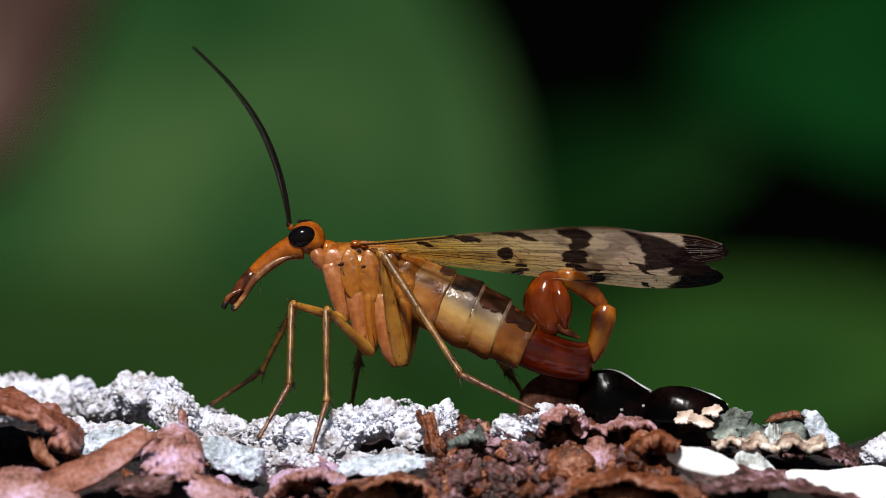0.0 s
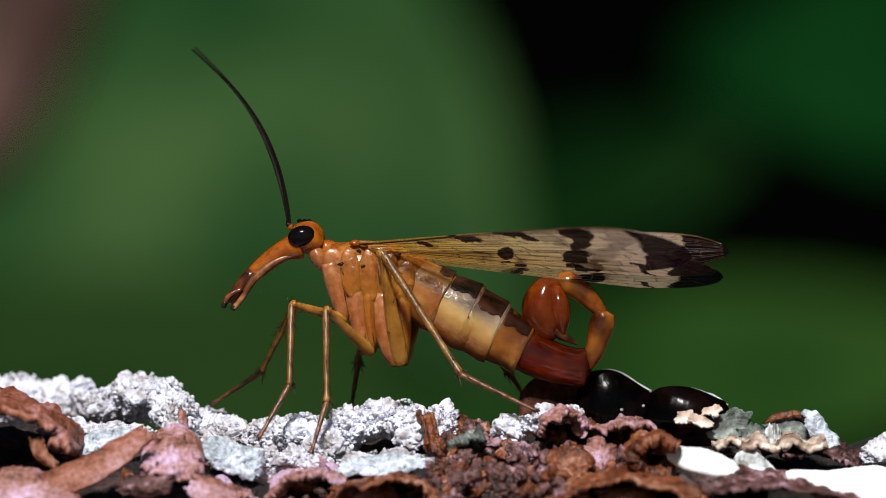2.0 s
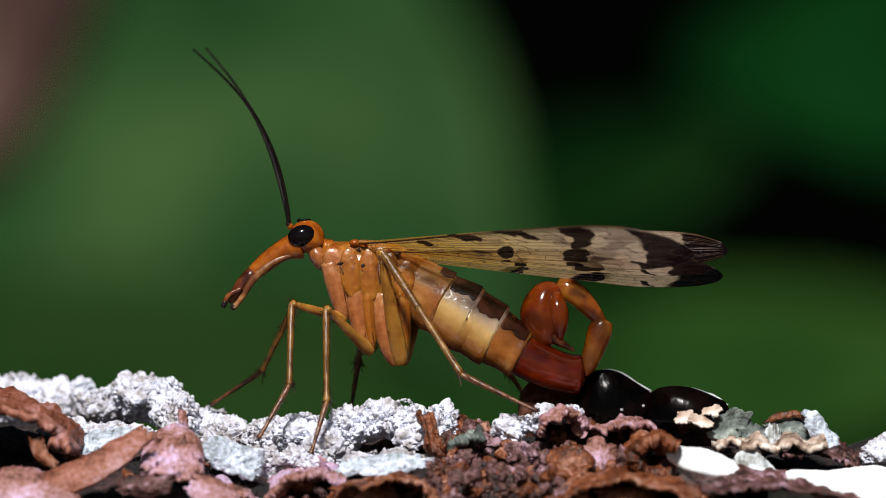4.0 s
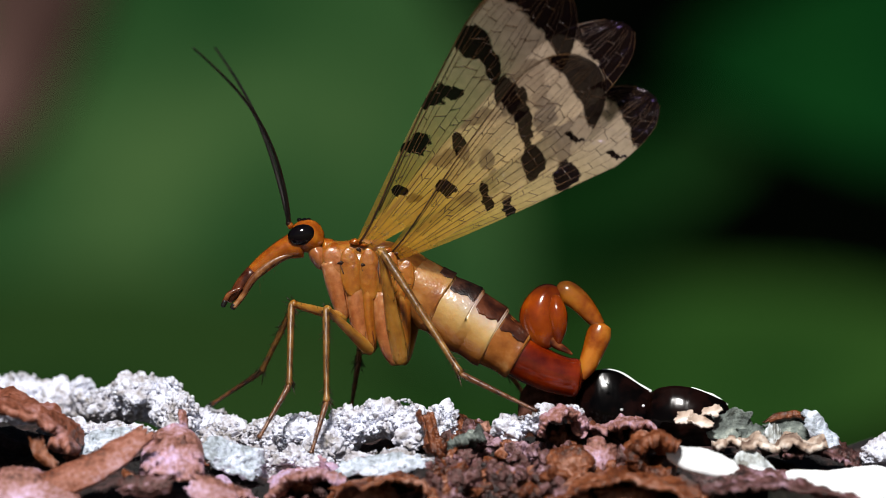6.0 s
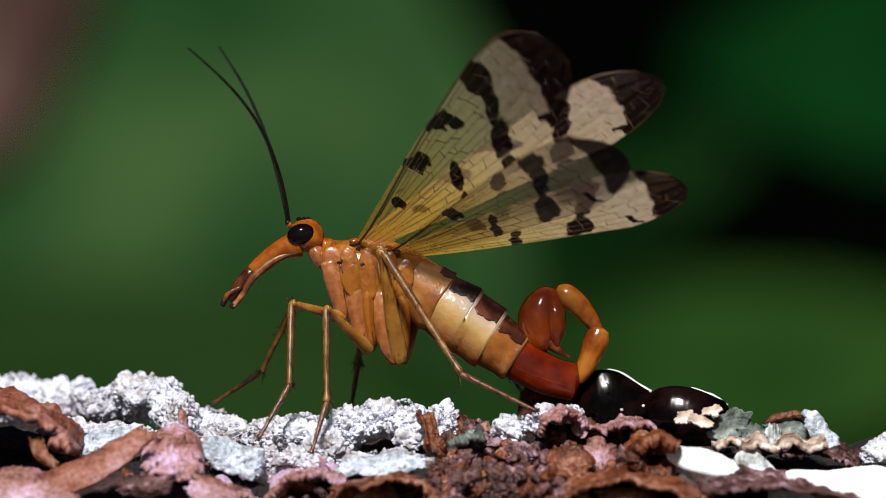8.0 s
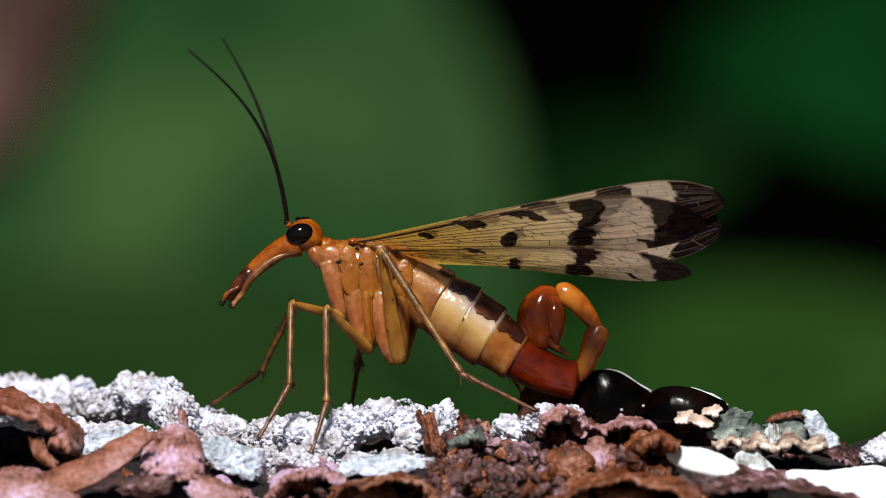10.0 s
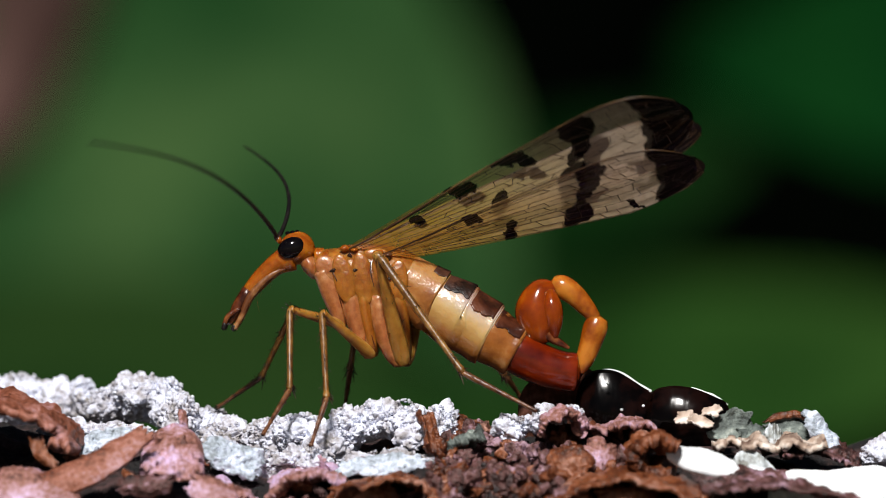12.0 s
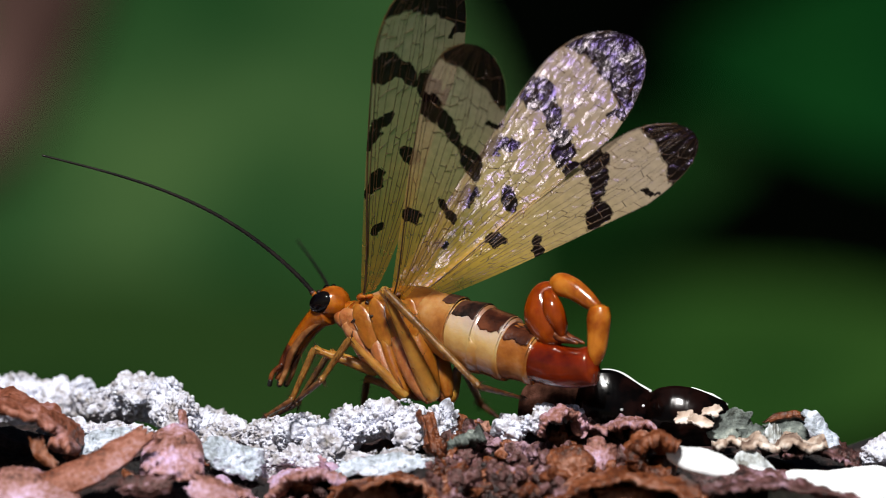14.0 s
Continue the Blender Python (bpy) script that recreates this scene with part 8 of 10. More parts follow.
        (10.8, at(2.125, 0.000, -1.388, 0.997, -0.000, 0.071, -0.000)), (10.9, at(2.125, 0.000, -1.388, 0.997, -0.000, 0.072, 0.000)),
        (11, at(2.125, 0.000, -1.388, 0.997, -0.000, 0.073, -0.000)), (11.1, at(2.125, 0.000, -1.388, 0.997, -0.000, 0.072, 0.000)),
        (11.2, at(2.125, 0.000, -1.388, 0.998, 0.000, 0.058, -0.000)), (11.3, at(2.125, 0.000, -1.388, 0.999, -0.000, 0.052, -0.000)),
        (11.4, at(2.125, 0.000, -1.388, 0.998, -0.000, 0.068, -0.000)), (11.5, at(2.125, 0.000, -1.388, 0.998, 0.000, 0.069, 0.000)),
        (11.6, at(2.125, 0.000, -1.388, 0.998, -0.000, 0.070, 0.000)), (11.7, at(2.125, 0.000, -1.388, 0.997, -0.000, 0.074, -0.000)),
        (11.8, at(2.125, 0.000, -1.388, 0.997, 0.000, 0.082, -0.000)), (11.9, at(2.125, 0.000, -1.388, 0.996, 0.000, 0.086, -0.000)),
        (12, at(2.125, 0.000, -1.388, 0.996, 0.000, 0.089, -0.000)), (12.1, at(2.125, 0.000, -1.388, 0.998, 0.000, 0.066, -0.000)),
        (12.2, at(2.125, 0.000, -1.388, 0.996, 0.000, 0.088, 0.000)), (12.3, at(2.125, 0.000, -1.388, 0.992, -0.000, 0.127, 0.000)),
        (12.4, at(2.125, 0.000, -1.388, 0.987, 0.000, 0.160, -0.000)), (12.5, at(2.125, 0.000, -1.388, 0.985, -0.000, 0.174, -0.000)),
        (12.6, at(2.125, 0.000, -1.388, 0.990, 0.000, 0.142, 0.000)), (12.7, at(2.125, 0.000, -1.388, 0.996, -0.000, 0.092, -0.000)),
        (12.8, at(2.125, 0.000, -1.388, 0.998, 0.000, 0.055, -0.000)), (12.9, at(2.125, 0.000, -1.388, 0.999, -0.000, 0.042, -0.000)),
        (13, at(2.125, 0.000, -1.388, 1.000, -0.000, 0.024, 0.000)), (13.1, at(2.125, 0.000, -1.388, 1.000, -0.000, 0.014, -0.000)),
        (13.2, at(2.125, 0.000, -1.388, 1.000, -0.000, 0.022, -0.000)), (13.3, at(2.125, 0.000, -1.388, 0.999, 0.000, 0.038, -0.000)),
        (13.4, at(2.125, 0.000, -1.388, 0.999, 0.000, 0.050, -0.000)), (13.5, at(2.125, 0.000, -1.388, 0.999, 0.000, 0.054, -0.000)),
        (13.6, at(2.125, 0.000, -1.388, 0.998, 0.000, 0.058, 0.000)), (13.7, at(2.125, 0.000, -1.388, 0.998, 0.000, 0.061, -0.000)),
        (13.8, at(2.125, 0.000, -1.388, 0.998, 0.000, 0.064, -0.000)), (13.9, at(2.125, 0.000, -1.388, 0.998, 0.000, 0.065, -0.000)),
        (14, at(2.125, 0.000, -1.388, 0.998, 0.000, 0.066, -0.000))])
    walk(leg_parts['NF', 0], [
        (0, at(-0.607, -0.550, -2.819, 0.569, -0.175, 0.768, 0.236)), (1.5, at(-0.607, -0.550, -2.819, 0.569, -0.178, 0.767, 0.239)),
        (3, at(-0.607, -0.550, -2.819, 0.570, -0.180, 0.764, 0.242)), (5.3, at(-0.607, -0.550, -2.819, 0.573, -0.182, 0.761, 0.242)),
        (6.5, at(-0.607, -0.550, -2.819, 0.576, -0.183, 0.759, 0.242)), (7.5, at(-0.607, -0.550, -2.819, 0.576, -0.186, 0.757, 0.245)),
        (8.2, at(-0.607, -0.550, -2.819, 0.576, -0.189, 0.756, 0.248)), (10.3, at(-0.607, -0.550, -2.819, 0.573, -0.195, 0.753, 0.256)),
        (11, at(-0.607, -0.550, -2.819, 0.573, -0.195, 0.754, 0.256)), (11.5, at(-0.607, -0.550, -2.819, 0.574, -0.194, 0.754, 0.255)),
        (11.7, at(-0.607, -0.550, -2.819, 0.569, -0.194, 0.757, 0.257)), (11.8, at(-0.607, -0.550, -2.819, 0.556, -0.192, 0.765, 0.262)),
        (11.9, at(-0.607, -0.550, -2.819, 0.540, -0.188, 0.777, 0.264)), (12, at(-0.607, -0.550, -2.819, 0.524, -0.179, 0.791, 0.261)),
        (12.1, at(-0.607, -0.550, -2.819, 0.506, -0.156, 0.814, 0.237)), (12.2, at(-0.607, -0.550, -2.819, 0.476, -0.110, 0.856, 0.171)),
        (12.3, at(-0.607, -0.550, -2.819, 0.424, -0.056, 0.902, 0.058)), (12.4, at(-0.607, -0.550, -2.819, 0.364, -0.085, 0.923, 0.088)),
        (12.5, at(-0.607, -0.550, -2.819, 0.337, -0.113, 0.927, 0.117)), (12.6, at(-0.607, -0.550, -2.819, 0.354, -0.139, 0.914, 0.140)),
        (12.7, at(-0.607, -0.550, -2.819, 0.386, -0.167, 0.892, 0.164)), (12.8, at(-0.607, -0.550, -2.819, 0.428, -0.188, 0.864, 0.187)),
        (12.9, at(-0.607, -0.550, -2.819, 0.440, -0.190, 0.857, 0.191)), (13, at(-0.607, -0.550, -2.819, 0.438, -0.194, 0.857, 0.191)),
        (13.1, at(-0.607, -0.550, -2.819, 0.433, -0.196, 0.859, 0.190)), (13.2, at(-0.607, -0.550, -2.819, 0.431, -0.196, 0.860, 0.190)),
        (13.3, at(-0.607, -0.550, -2.819, 0.429, -0.196, 0.861, 0.190)), (13.4, at(-0.607, -0.550, -2.819, 0.428, -0.196, 0.862, 0.189)),
        (13.5, at(-0.607, -0.550, -2.819, 0.426, -0.196, 0.863, 0.189)), (13.6, at(-0.607, -0.550, -2.819, 0.425, -0.196, 0.863, 0.189)),
        (13.7, at(-0.607, -0.550, -2.819, 0.424, -0.196, 0.864, 0.189)), (13.8, at(-0.607, -0.550, -2.819, 0.423, -0.196, 0.864, 0.189)),
        (13.9, at(-0.607, -0.550, -2.819, 0.422, -0.196, 0.865, 0.189)), (14, at(-0.607, -0.550, -2.819, 0.422, -0.196, 0.865, 0.189))])
    walk(leg_parts['NF', 1], [
        (0, at(-2.650, -2.000, -2.198, 0.983, -0.185, 0.010, 0.002)), (1.5, at(-2.639, -2.018, -2.204, 0.983, -0.184, 0.010, 0.002)),
        (3, at(-2.629, -2.036, -2.215, 0.983, -0.183, 0.010, 0.002)), (5.3, at(-2.632, -2.041, -2.237, 0.983, -0.181, 0.009, 0.002)),
        (6.5, at(-2.634, -2.043, -2.250, 0.984, -0.179, 0.009, 0.002)), (7.5, at(-2.624, -2.062, -2.263, 0.984, -0.178, 0.009, 0.002)),
        (8.2, at(-2.613, -2.078, -2.268, 0.984, -0.178, 0.008, 0.002)), (10.3, at(-2.579, -2.124, -2.273, 0.984, -0.176, 0.007, 0.001)),
        (11, at(-2.581, -2.121, -2.273, 0.984, -0.176, 0.007, 0.001)), (11.5, at(-2.582, -2.119, -2.273, 0.984, -0.176, 0.007, 0.001)),
        (11.7, at(-2.571, -2.125, -2.249, 0.984, -0.177, 0.010, 0.003)), (11.8, at(-2.543, -2.135, -2.187, 0.983, -0.180, 0.018, 0.009)),
        (11.9, at(-2.516, -2.132, -2.101, 0.982, -0.188, 0.030, 0.017)), (12, at(-2.505, -2.098, -2.004, 0.978, -0.202, 0.044, 0.027)),
        (12.1, at(-2.544, -1.954, -1.850, 0.964, -0.253, 0.065, 0.045)), (12.2, at(-2.612, -1.575, -1.557, 0.949, -0.292, 0.090, 0.074)),
        (12.3, at(-2.564, -0.944, -1.182, 0.928, -0.312, 0.158, 0.132)), (12.4, at(-2.302, -1.129, -0.961, 0.880, -0.328, 0.260, 0.223)),
        (12.5, at(-2.154, -1.308, -0.896, 0.846, -0.330, 0.304, 0.289)), (12.6, at(-2.176, -1.464, -0.984, 0.840, -0.340, 0.277, 0.319)),
        (12.7, at(-2.245, -1.638, -1.147, 0.838, -0.352, 0.234, 0.345)), (12.8, at(-2.337, -1.798, -1.365, 0.826, -0.368, 0.208, 0.371)),
        (12.9, at(-2.367, -1.826, -1.427, 0.824, -0.381, 0.190, 0.374)), (13, at(-2.353, -1.833, -1.417, 0.822, -0.392, 0.176, 0.375)),
        (13.1, at(-2.336, -1.831, -1.393, 0.821, -0.396, 0.170, 0.375)), (13.2, at(-2.329, -1.829, -1.384, 0.820, -0.396, 0.172, 0.376)),
        (13.3, at(-2.323, -1.828, -1.375, 0.819, -0.396, 0.175, 0.377)), (13.4, at(-2.318, -1.826, -1.367, 0.818, -0.396, 0.177, 0.378)),
        (13.5, at(-2.312, -1.825, -1.360, 0.816, -0.396, 0.180, 0.380)), (13.6, at(-2.308, -1.824, -1.354, 0.815, -0.396, 0.183, 0.381)),
        (13.7, at(-2.304, -1.824, -1.349, 0.814, -0.396, 0.186, 0.382)), (13.8, at(-2.301, -1.823, -1.345, 0.813, -0.396, 0.188, 0.383)),
        (13.9, at(-2.299, -1.823, -1.343, 0.813, -0.396, 0.189, 0.383)), (14, at(-2.299, -1.823, -1.342, 0.813, -0.396, 0.189, 0.384))])
    walk(leg_parts['NF', 2], [
        (0, at(-2.713, -3.200, -5.278, 0.953, -0.161, 0.253, 0.043)), (1.5, at(-2.701, -3.216, -5.286, 0.953, -0.161, 0.253, 0.043)),
        (3, at(-2.690, -3.228, -5.300, 0.953, -0.161, 0.253, 0.043)), (5.3, at(-2.691, -3.216, -5.327, 0.953, -0.161, 0.253, 0.043)),
        (6.5, at(-2.691, -3.209, -5.343, 0.953, -0.161, 0.253, 0.043)), (7.5, at(-2.678, -3.222, -5.359, 0.953, -0.161, 0.253, 0.043)),
        (8.2, at(-2.665, -3.234, -5.366, 0.953, -0.161, 0.253, 0.043)), (10.3, at(-2.625, -3.271, -5.374, 0.953, -0.161, 0.253, 0.043)),
        (11, at(-2.625, -3.267, -5.375, 0.953, -0.161, 0.253, 0.043)), (11.5, at(-2.625, -3.264, -5.375, 0.953, -0.161, 0.253, 0.043)),
        (11.7, at(-2.630, -3.275, -5.348, 0.948, -0.181, 0.256, 0.050)), (11.8, at(-2.651, -3.309, -5.276, 0.936, -0.222, 0.266, 0.068)),
        (11.9, at(-2.690, -3.357, -5.168, 0.919, -0.265, 0.279, 0.091)), (12, at(-2.751, -3.409, -5.030, 0.900, -0.302, 0.293, 0.115)),
        (12.1, at(-2.885, -3.588, -4.705, 0.870, -0.342, 0.321, 0.153)), (12.2, at(-3.034, -3.453, -4.246, 0.835, -0.370, 0.355, 0.201)),
        (12.3, at(-3.263, -2.994, -3.681, 0.807, -0.384, 0.372, 0.253)), (12.4, at(-3.334, -3.422, -3.108, 0.779, -0.395, 0.374, 0.312)),
        (12.5, at(-3.222, -3.734, -2.873, 0.746, -0.401, 0.381, 0.370)), (12.6, at(-3.000, -3.937, -3.018, 0.694, -0.392, 0.432, 0.423)),
        (12.7, at(-2.737, -4.124, -3.271, 0.641, -0.368, 0.499, 0.452)), (12.8, at(-2.571, -4.322, -3.488, 0.618, -0.363, 0.522, 0.461)),
        (12.9, at(-2.461, -4.375, -3.531, 0.598, -0.396, 0.497, 0.488)), (13, at(-2.336, -4.397, -3.504, 0.576, -0.442, 0.448, 0.521)),
        (13.1, at(-2.277, -4.403, -3.471, 0.570, -0.466, 0.417, 0.533)), (13.2, at(-2.278, -4.405, -3.457, 0.574, -0.469, 0.410, 0.532)),
        (13.3, at(-2.281, -4.408, -3.442, 0.577, -0.470, 0.404, 0.531)), (13.4, at(-2.286, -4.412, -3.428, 0.581, -0.472, 0.399, 0.530)),
        (13.5, at(-2.292, -4.416, -3.415, 0.584, -0.473, 0.395, 0.529)), (13.6, at(-2.298, -4.420, -3.402, 0.586, -0.474, 0.391, 0.529)),
        (13.7, at(-2.304, -4.424, -3.392, 0.588, -0.474, 0.388, 0.528)), (13.8, at(-2.309, -4.427, -3.384, 0.589, -0.475, 0.386, 0.528)),
        (13.9, at(-2.312, -4.429, -3.379, 0.590, -0.475, 0.385, 0.527)), (14, at(-2.313, -4.429, -3.377, 0.591, -0.475, 0.384, 0.527))])
    walk(leg_parts['NM', 0], [
        (0, at(0.369, -0.550, -4.077, 0.362, -0.129, 0.870, 0.309)), (1.5, at(0.369, -0.550, -4.077, 0.361, -0.129, 0.869, 0.312)),
        (3, at(0.369, -0.550, -4.077, 0.360, -0.131, 0.868, 0.315)), (5.3, at(0.369, -0.550, -4.077, 0.361, -0.132, 0.867, 0.317)),
        (6.5, at(0.369, -0.550, -4.077, 0.362, -0.133, 0.866, 0.319)), (7.5, at(0.369, -0.550, -4.077, 0.362, -0.135, 0.864, 0.322)),
        (8.2, at(0.369, -0.550, -4.077, 0.360, -0.135, 0.864, 0.325)), (10.3, at(0.369, -0.550, -4.077, 0.354, -0.136, 0.864, 0.332)),
        (11, at(0.369, -0.550, -4.077, 0.354, -0.136, 0.864, 0.332)), (11.5, at(0.369, -0.550, -4.077, 0.354, -0.136, 0.864, 0.332)),
        (11.7, at(0.369, -0.550, -4.077, 0.354, -0.137, 0.864, 0.332)), (11.8, at(0.369, -0.550, -4.077, 0.353, -0.138, 0.865, 0.328)),
        (11.9, at(0.369, -0.550, -4.077, 0.351, -0.136, 0.870, 0.318)), (12, at(0.369, -0.550, -4.077, 0.345, -0.128, 0.882, 0.294)),
        (12.1, at(0.369, -0.550, -4.077, 0.310, -0.066, 0.938, 0.139)), (12.2, at(0.369, -0.550, -4.077, 0.262, -0.039, 0.964, 0.025)),
        (12.3, at(0.369, -0.550, -4.077, 0.240, -0.062, 0.968, 0.044)), (12.4, at(0.369, -0.550, -4.077, 0.221, -0.094, 0.968, 0.072)),
        (12.5, at(0.369, -0.550, -4.077, 0.209, -0.125, 0.965, 0.098)), (12.6, at(0.369, -0.550, -4.077, 0.210, -0.156, 0.958, 0.115)),
        (12.7, at(0.369, -0.550, -4.077, 0.216, -0.191, 0.949, 0.128)), (12.8, at(0.369, -0.550, -4.077, 0.232, -0.220, 0.937, 0.139)),
        (12.9, at(0.369, -0.550, -4.077, 0.234, -0.225, 0.935, 0.140)), (13, at(0.369, -0.550, -4.077, 0.237, -0.228, 0.934, 0.141)),
        (13.1, at(0.369, -0.550, -4.077, 0.237, -0.229, 0.933, 0.141)), (13.2, at(0.369, -0.550, -4.077, 0.236, -0.229, 0.934, 0.141)),
        (13.3, at(0.369, -0.550, -4.077, 0.235, -0.229, 0.934, 0.140)), (13.4, at(0.369, -0.550, -4.077, 0.234, -0.229, 0.934, 0.140)),
        (13.5, at(0.369, -0.550, -4.077, 0.233, -0.229, 0.935, 0.140)), (13.6, at(0.369, -0.550, -4.077, 0.232, -0.229, 0.935, 0.140)),
        (13.7, at(0.369, -0.550, -4.077, 0.231, -0.229, 0.935, 0.140)), (13.8, at(0.369, -0.550, -4.077, 0.230, -0.229, 0.935, 0.141)),
        (13.9, at(0.369, -0.550, -4.077, 0.229, -0.229, 0.936, 0.141)), (14, at(0.369, -0.550, -4.077, 0.229, -0.229, 0.936, 0.141))])
    walk(leg_parts['NM', 1], [
        (0, at(-1.329, -2.500, -2.388, 0.989, -0.151, -0.005, -0.001)), (1.5, at(-1.318, -2.514, -2.393, 0.989, -0.150, -0.005, -0.001)),
        (3, at(-1.307, -2.531, -2.402, 0.989, -0.147, -0.005, -0.001)), (5.3, at(-1.306, -2.544, -2.417, 0.990, -0.142, -0.005, -0.001)),
        (6.5, at(-1.306, -2.552, -2.427, 0.990, -0.138, -0.005, -0.001)), (7.5, at(-1.293, -2.571, -2.437, 0.991, -0.135, -0.005, -0.001)),
        (8.2, at(-1.281, -2.585, -2.441, 0.991, -0.134, -0.005, -0.001)), (10.3, at(-1.241, -2.617, -2.442, 0.992, -0.130, -0.005, -0.001)),
        (11, at(-1.240, -2.617, -2.441, 0.992, -0.129, -0.005, -0.001)), (11.5, at(-1.240, -2.617, -2.441, 0.992, -0.129, -0.005, -0.001)),
        (11.7, at(-1.238, -2.618, -2.440, 0.989, -0.151, -0.003, 0.001)), (11.8, at(-1.237, -2.605, -2.423, 0.982, -0.191, 0.002, 0.006)),
        (11.9, at(-1.248, -2.553, -2.370, 0.974, -0.228, 0.008, 0.013)), (12, at(-1.280, -2.426, -2.260, 0.967, -0.252, 0.016, 0.022)),
        (12.1, at(-1.372, -1.479, -1.701, 0.970, -0.237, 0.039, 0.037)), (12.2, at(-1.187, -0.763, -1.417, 0.945, -0.297, 0.108, 0.080)),
        (12.3, at(-1.047, -0.904, -1.355, 0.915, -0.336, 0.172, 0.143)), (12.4, at(-0.911, -1.108, -1.322, 0.877, -0.356, 0.232, 0.222)),
        (12.5, at(-0.803, -1.298, -1.319, 0.854, -0.360, 0.252, 0.280)), (12.6, at(-0.766, -1.431, -1.343, 0.836, -0.373, 0.244, 0.321)),
        (12.7, at(-0.747, -1.557, -1.379, 0.807, -0.395, 0.241, 0.367)), (12.8, at(-0.783, -1.672, -1.440, 0.784, -0.410, 0.236, 0.401)),
        (12.9, at(-0.788, -1.685, -1.448, 0.777, -0.422, 0.229, 0.408)), (13, at(-0.799, -1.695, -1.457, 0.760, -0.440, 0.229, 0.419)),
        (13.1, at(-0.801, -1.697, -1.459, 0.750, -0.449, 0.231, 0.426)), (13.2, at(-0.795, -1.695, -1.456, 0.749, -0.450, 0.232, 0.428)),
        (13.3, at(-0.789, -1.693, -1.452, 0.747, -0.452, 0.233, 0.429)), (13.4, at(-0.782, -1.691, -1.448, 0.744, -0.454, 0.233, 0.431)),
        (13.5, at(-0.776, -1.689, -1.445, 0.742, -0.456, 0.233, 0.432)), (13.6, at(-0.770, -1.688, -1.441, 0.739, -0.459, 0.233, 0.434)),
        (13.7, at(-0.764, -1.687, -1.439, 0.737, -0.461, 0.233, 0.436)), (13.8, at(-0.760, -1.687, -1.437, 0.735, -0.463, 0.233, 0.437)),
        (13.9, at(-0.757, -1.687, -1.435, 0.734, -0.464, 0.233, 0.438)), (14, at(-0.756, -1.686, -1.435, 0.734, -0.465, 0.233, 0.438))])
    walk(leg_parts['NM', 2], [
        (0, at(-1.291, -3.600, -5.914, 0.967, -0.206, 0.144, 0.031)), (1.5, at(-1.280, -3.608, -5.921, 0.967, -0.207, 0.143, 0.031)),
        (3, at(-1.269, -3.608, -5.936, 0.967, -0.207, 0.143, 0.031)), (5.3, at(-1.269, -3.580, -5.963, 0.967, -0.208, 0.141, 0.030)),
        (6.5, at(-1.270, -3.563, -5.980, 0.967, -0.208, 0.141, 0.030)), (7.5, at(-1.257, -3.563, -5.996, 0.967, -0.209, 0.140, 0.030)),
        (8.2, at(-1.245, -3.564, -6.003, 0.967, -0.209, 0.140, 0.030)), (10.3, at(-1.205, -3.569, -6.012, 0.967, -0.210, 0.139, 0.030)),
        (11, at(-1.205, -3.564, -6.012, 0.967, -0.210, 0.139, 0.030)), (11.5, at(-1.205, -3.562, -6.012, 0.967, -0.210, 0.139, 0.030)),
        (11.7, at(-1.214, -3.717, -5.967, 0.965, -0.216, 0.143, 0.034)), (11.8, at(-1.241, -3.990, -5.848, 0.959, -0.231, 0.156, 0.043)),
        (11.9, at(-1.286, -4.194, -5.680, 0.951, -0.250, 0.174, 0.057)), (12, at(-1.355, -4.229, -5.483, 0.941, -0.267, 0.195, 0.073)),
        (12.1, at(-1.583, -3.189, -4.969, 0.928, -0.272, 0.234, 0.097)), (12.2, at(-1.765, -2.904, -4.372, 0.905, -0.284, 0.286, 0.135)),
        (12.3, at(-1.852, -3.360, -3.995, 0.869, -0.294, 0.347, 0.193)), (12.4, at(-1.831, -3.799, -3.679, 0.825, -0.285, 0.413, 0.259)),
        (12.5, at(-1.646, -4.087, -3.590, 0.787, -0.286, 0.447, 0.315)), (12.6, at(-1.387, -4.314, -3.568, 0.761, -0.300, 0.452, 0.356)),
        (12.7, at(-1.111, -4.563, -3.494, 0.737, -0.314, 0.453, 0.391)), (12.8, at(-0.934, -4.747, -3.480, 0.717, -0.336, 0.444, 0.419)),
        (12.9, at(-0.834, -4.795, -3.440, 0.692, -0.376, 0.424, 0.447)), (13, at(-0.721, -4.875, -3.336, 0.664, -0.426, 0.388, 0.477)),
        (13.1, at(-0.666, -4.915, -3.269, 0.651, -0.449, 0.369, 0.489)), (13.2, at(-0.657, -4.919, -3.254, 0.652, -0.448, 0.369, 0.488)),
        (13.3, at(-0.640, -4.924, -3.237, 0.656, -0.444, 0.370, 0.486)), (13.4, at(-0.619, -4.930, -3.217, 0.661, -0.440, 0.371, 0.482)),
        (13.5, at(-0.596, -4.937, -3.197, 0.667, -0.434, 0.372, 0.478)), (13.6, at(-0.572, -4.943, -3.178, 0.673, -0.428, 0.373, 0.474)),
        (13.7, at(-0.550, -4.949, -3.160, 0.679, -0.422, 0.375, 0.470)), (13.8, at(-0.532, -4.954, -3.147, 0.760, 0.258, 0.596, 0.013)),
        (13.9, at(-0.519, -4.957, -3.137, 0.762, 0.255, 0.595, 0.016)), (14, at(-0.514, -4.958, -3.134, 0.763, 0.254, 0.595, 0.018))])
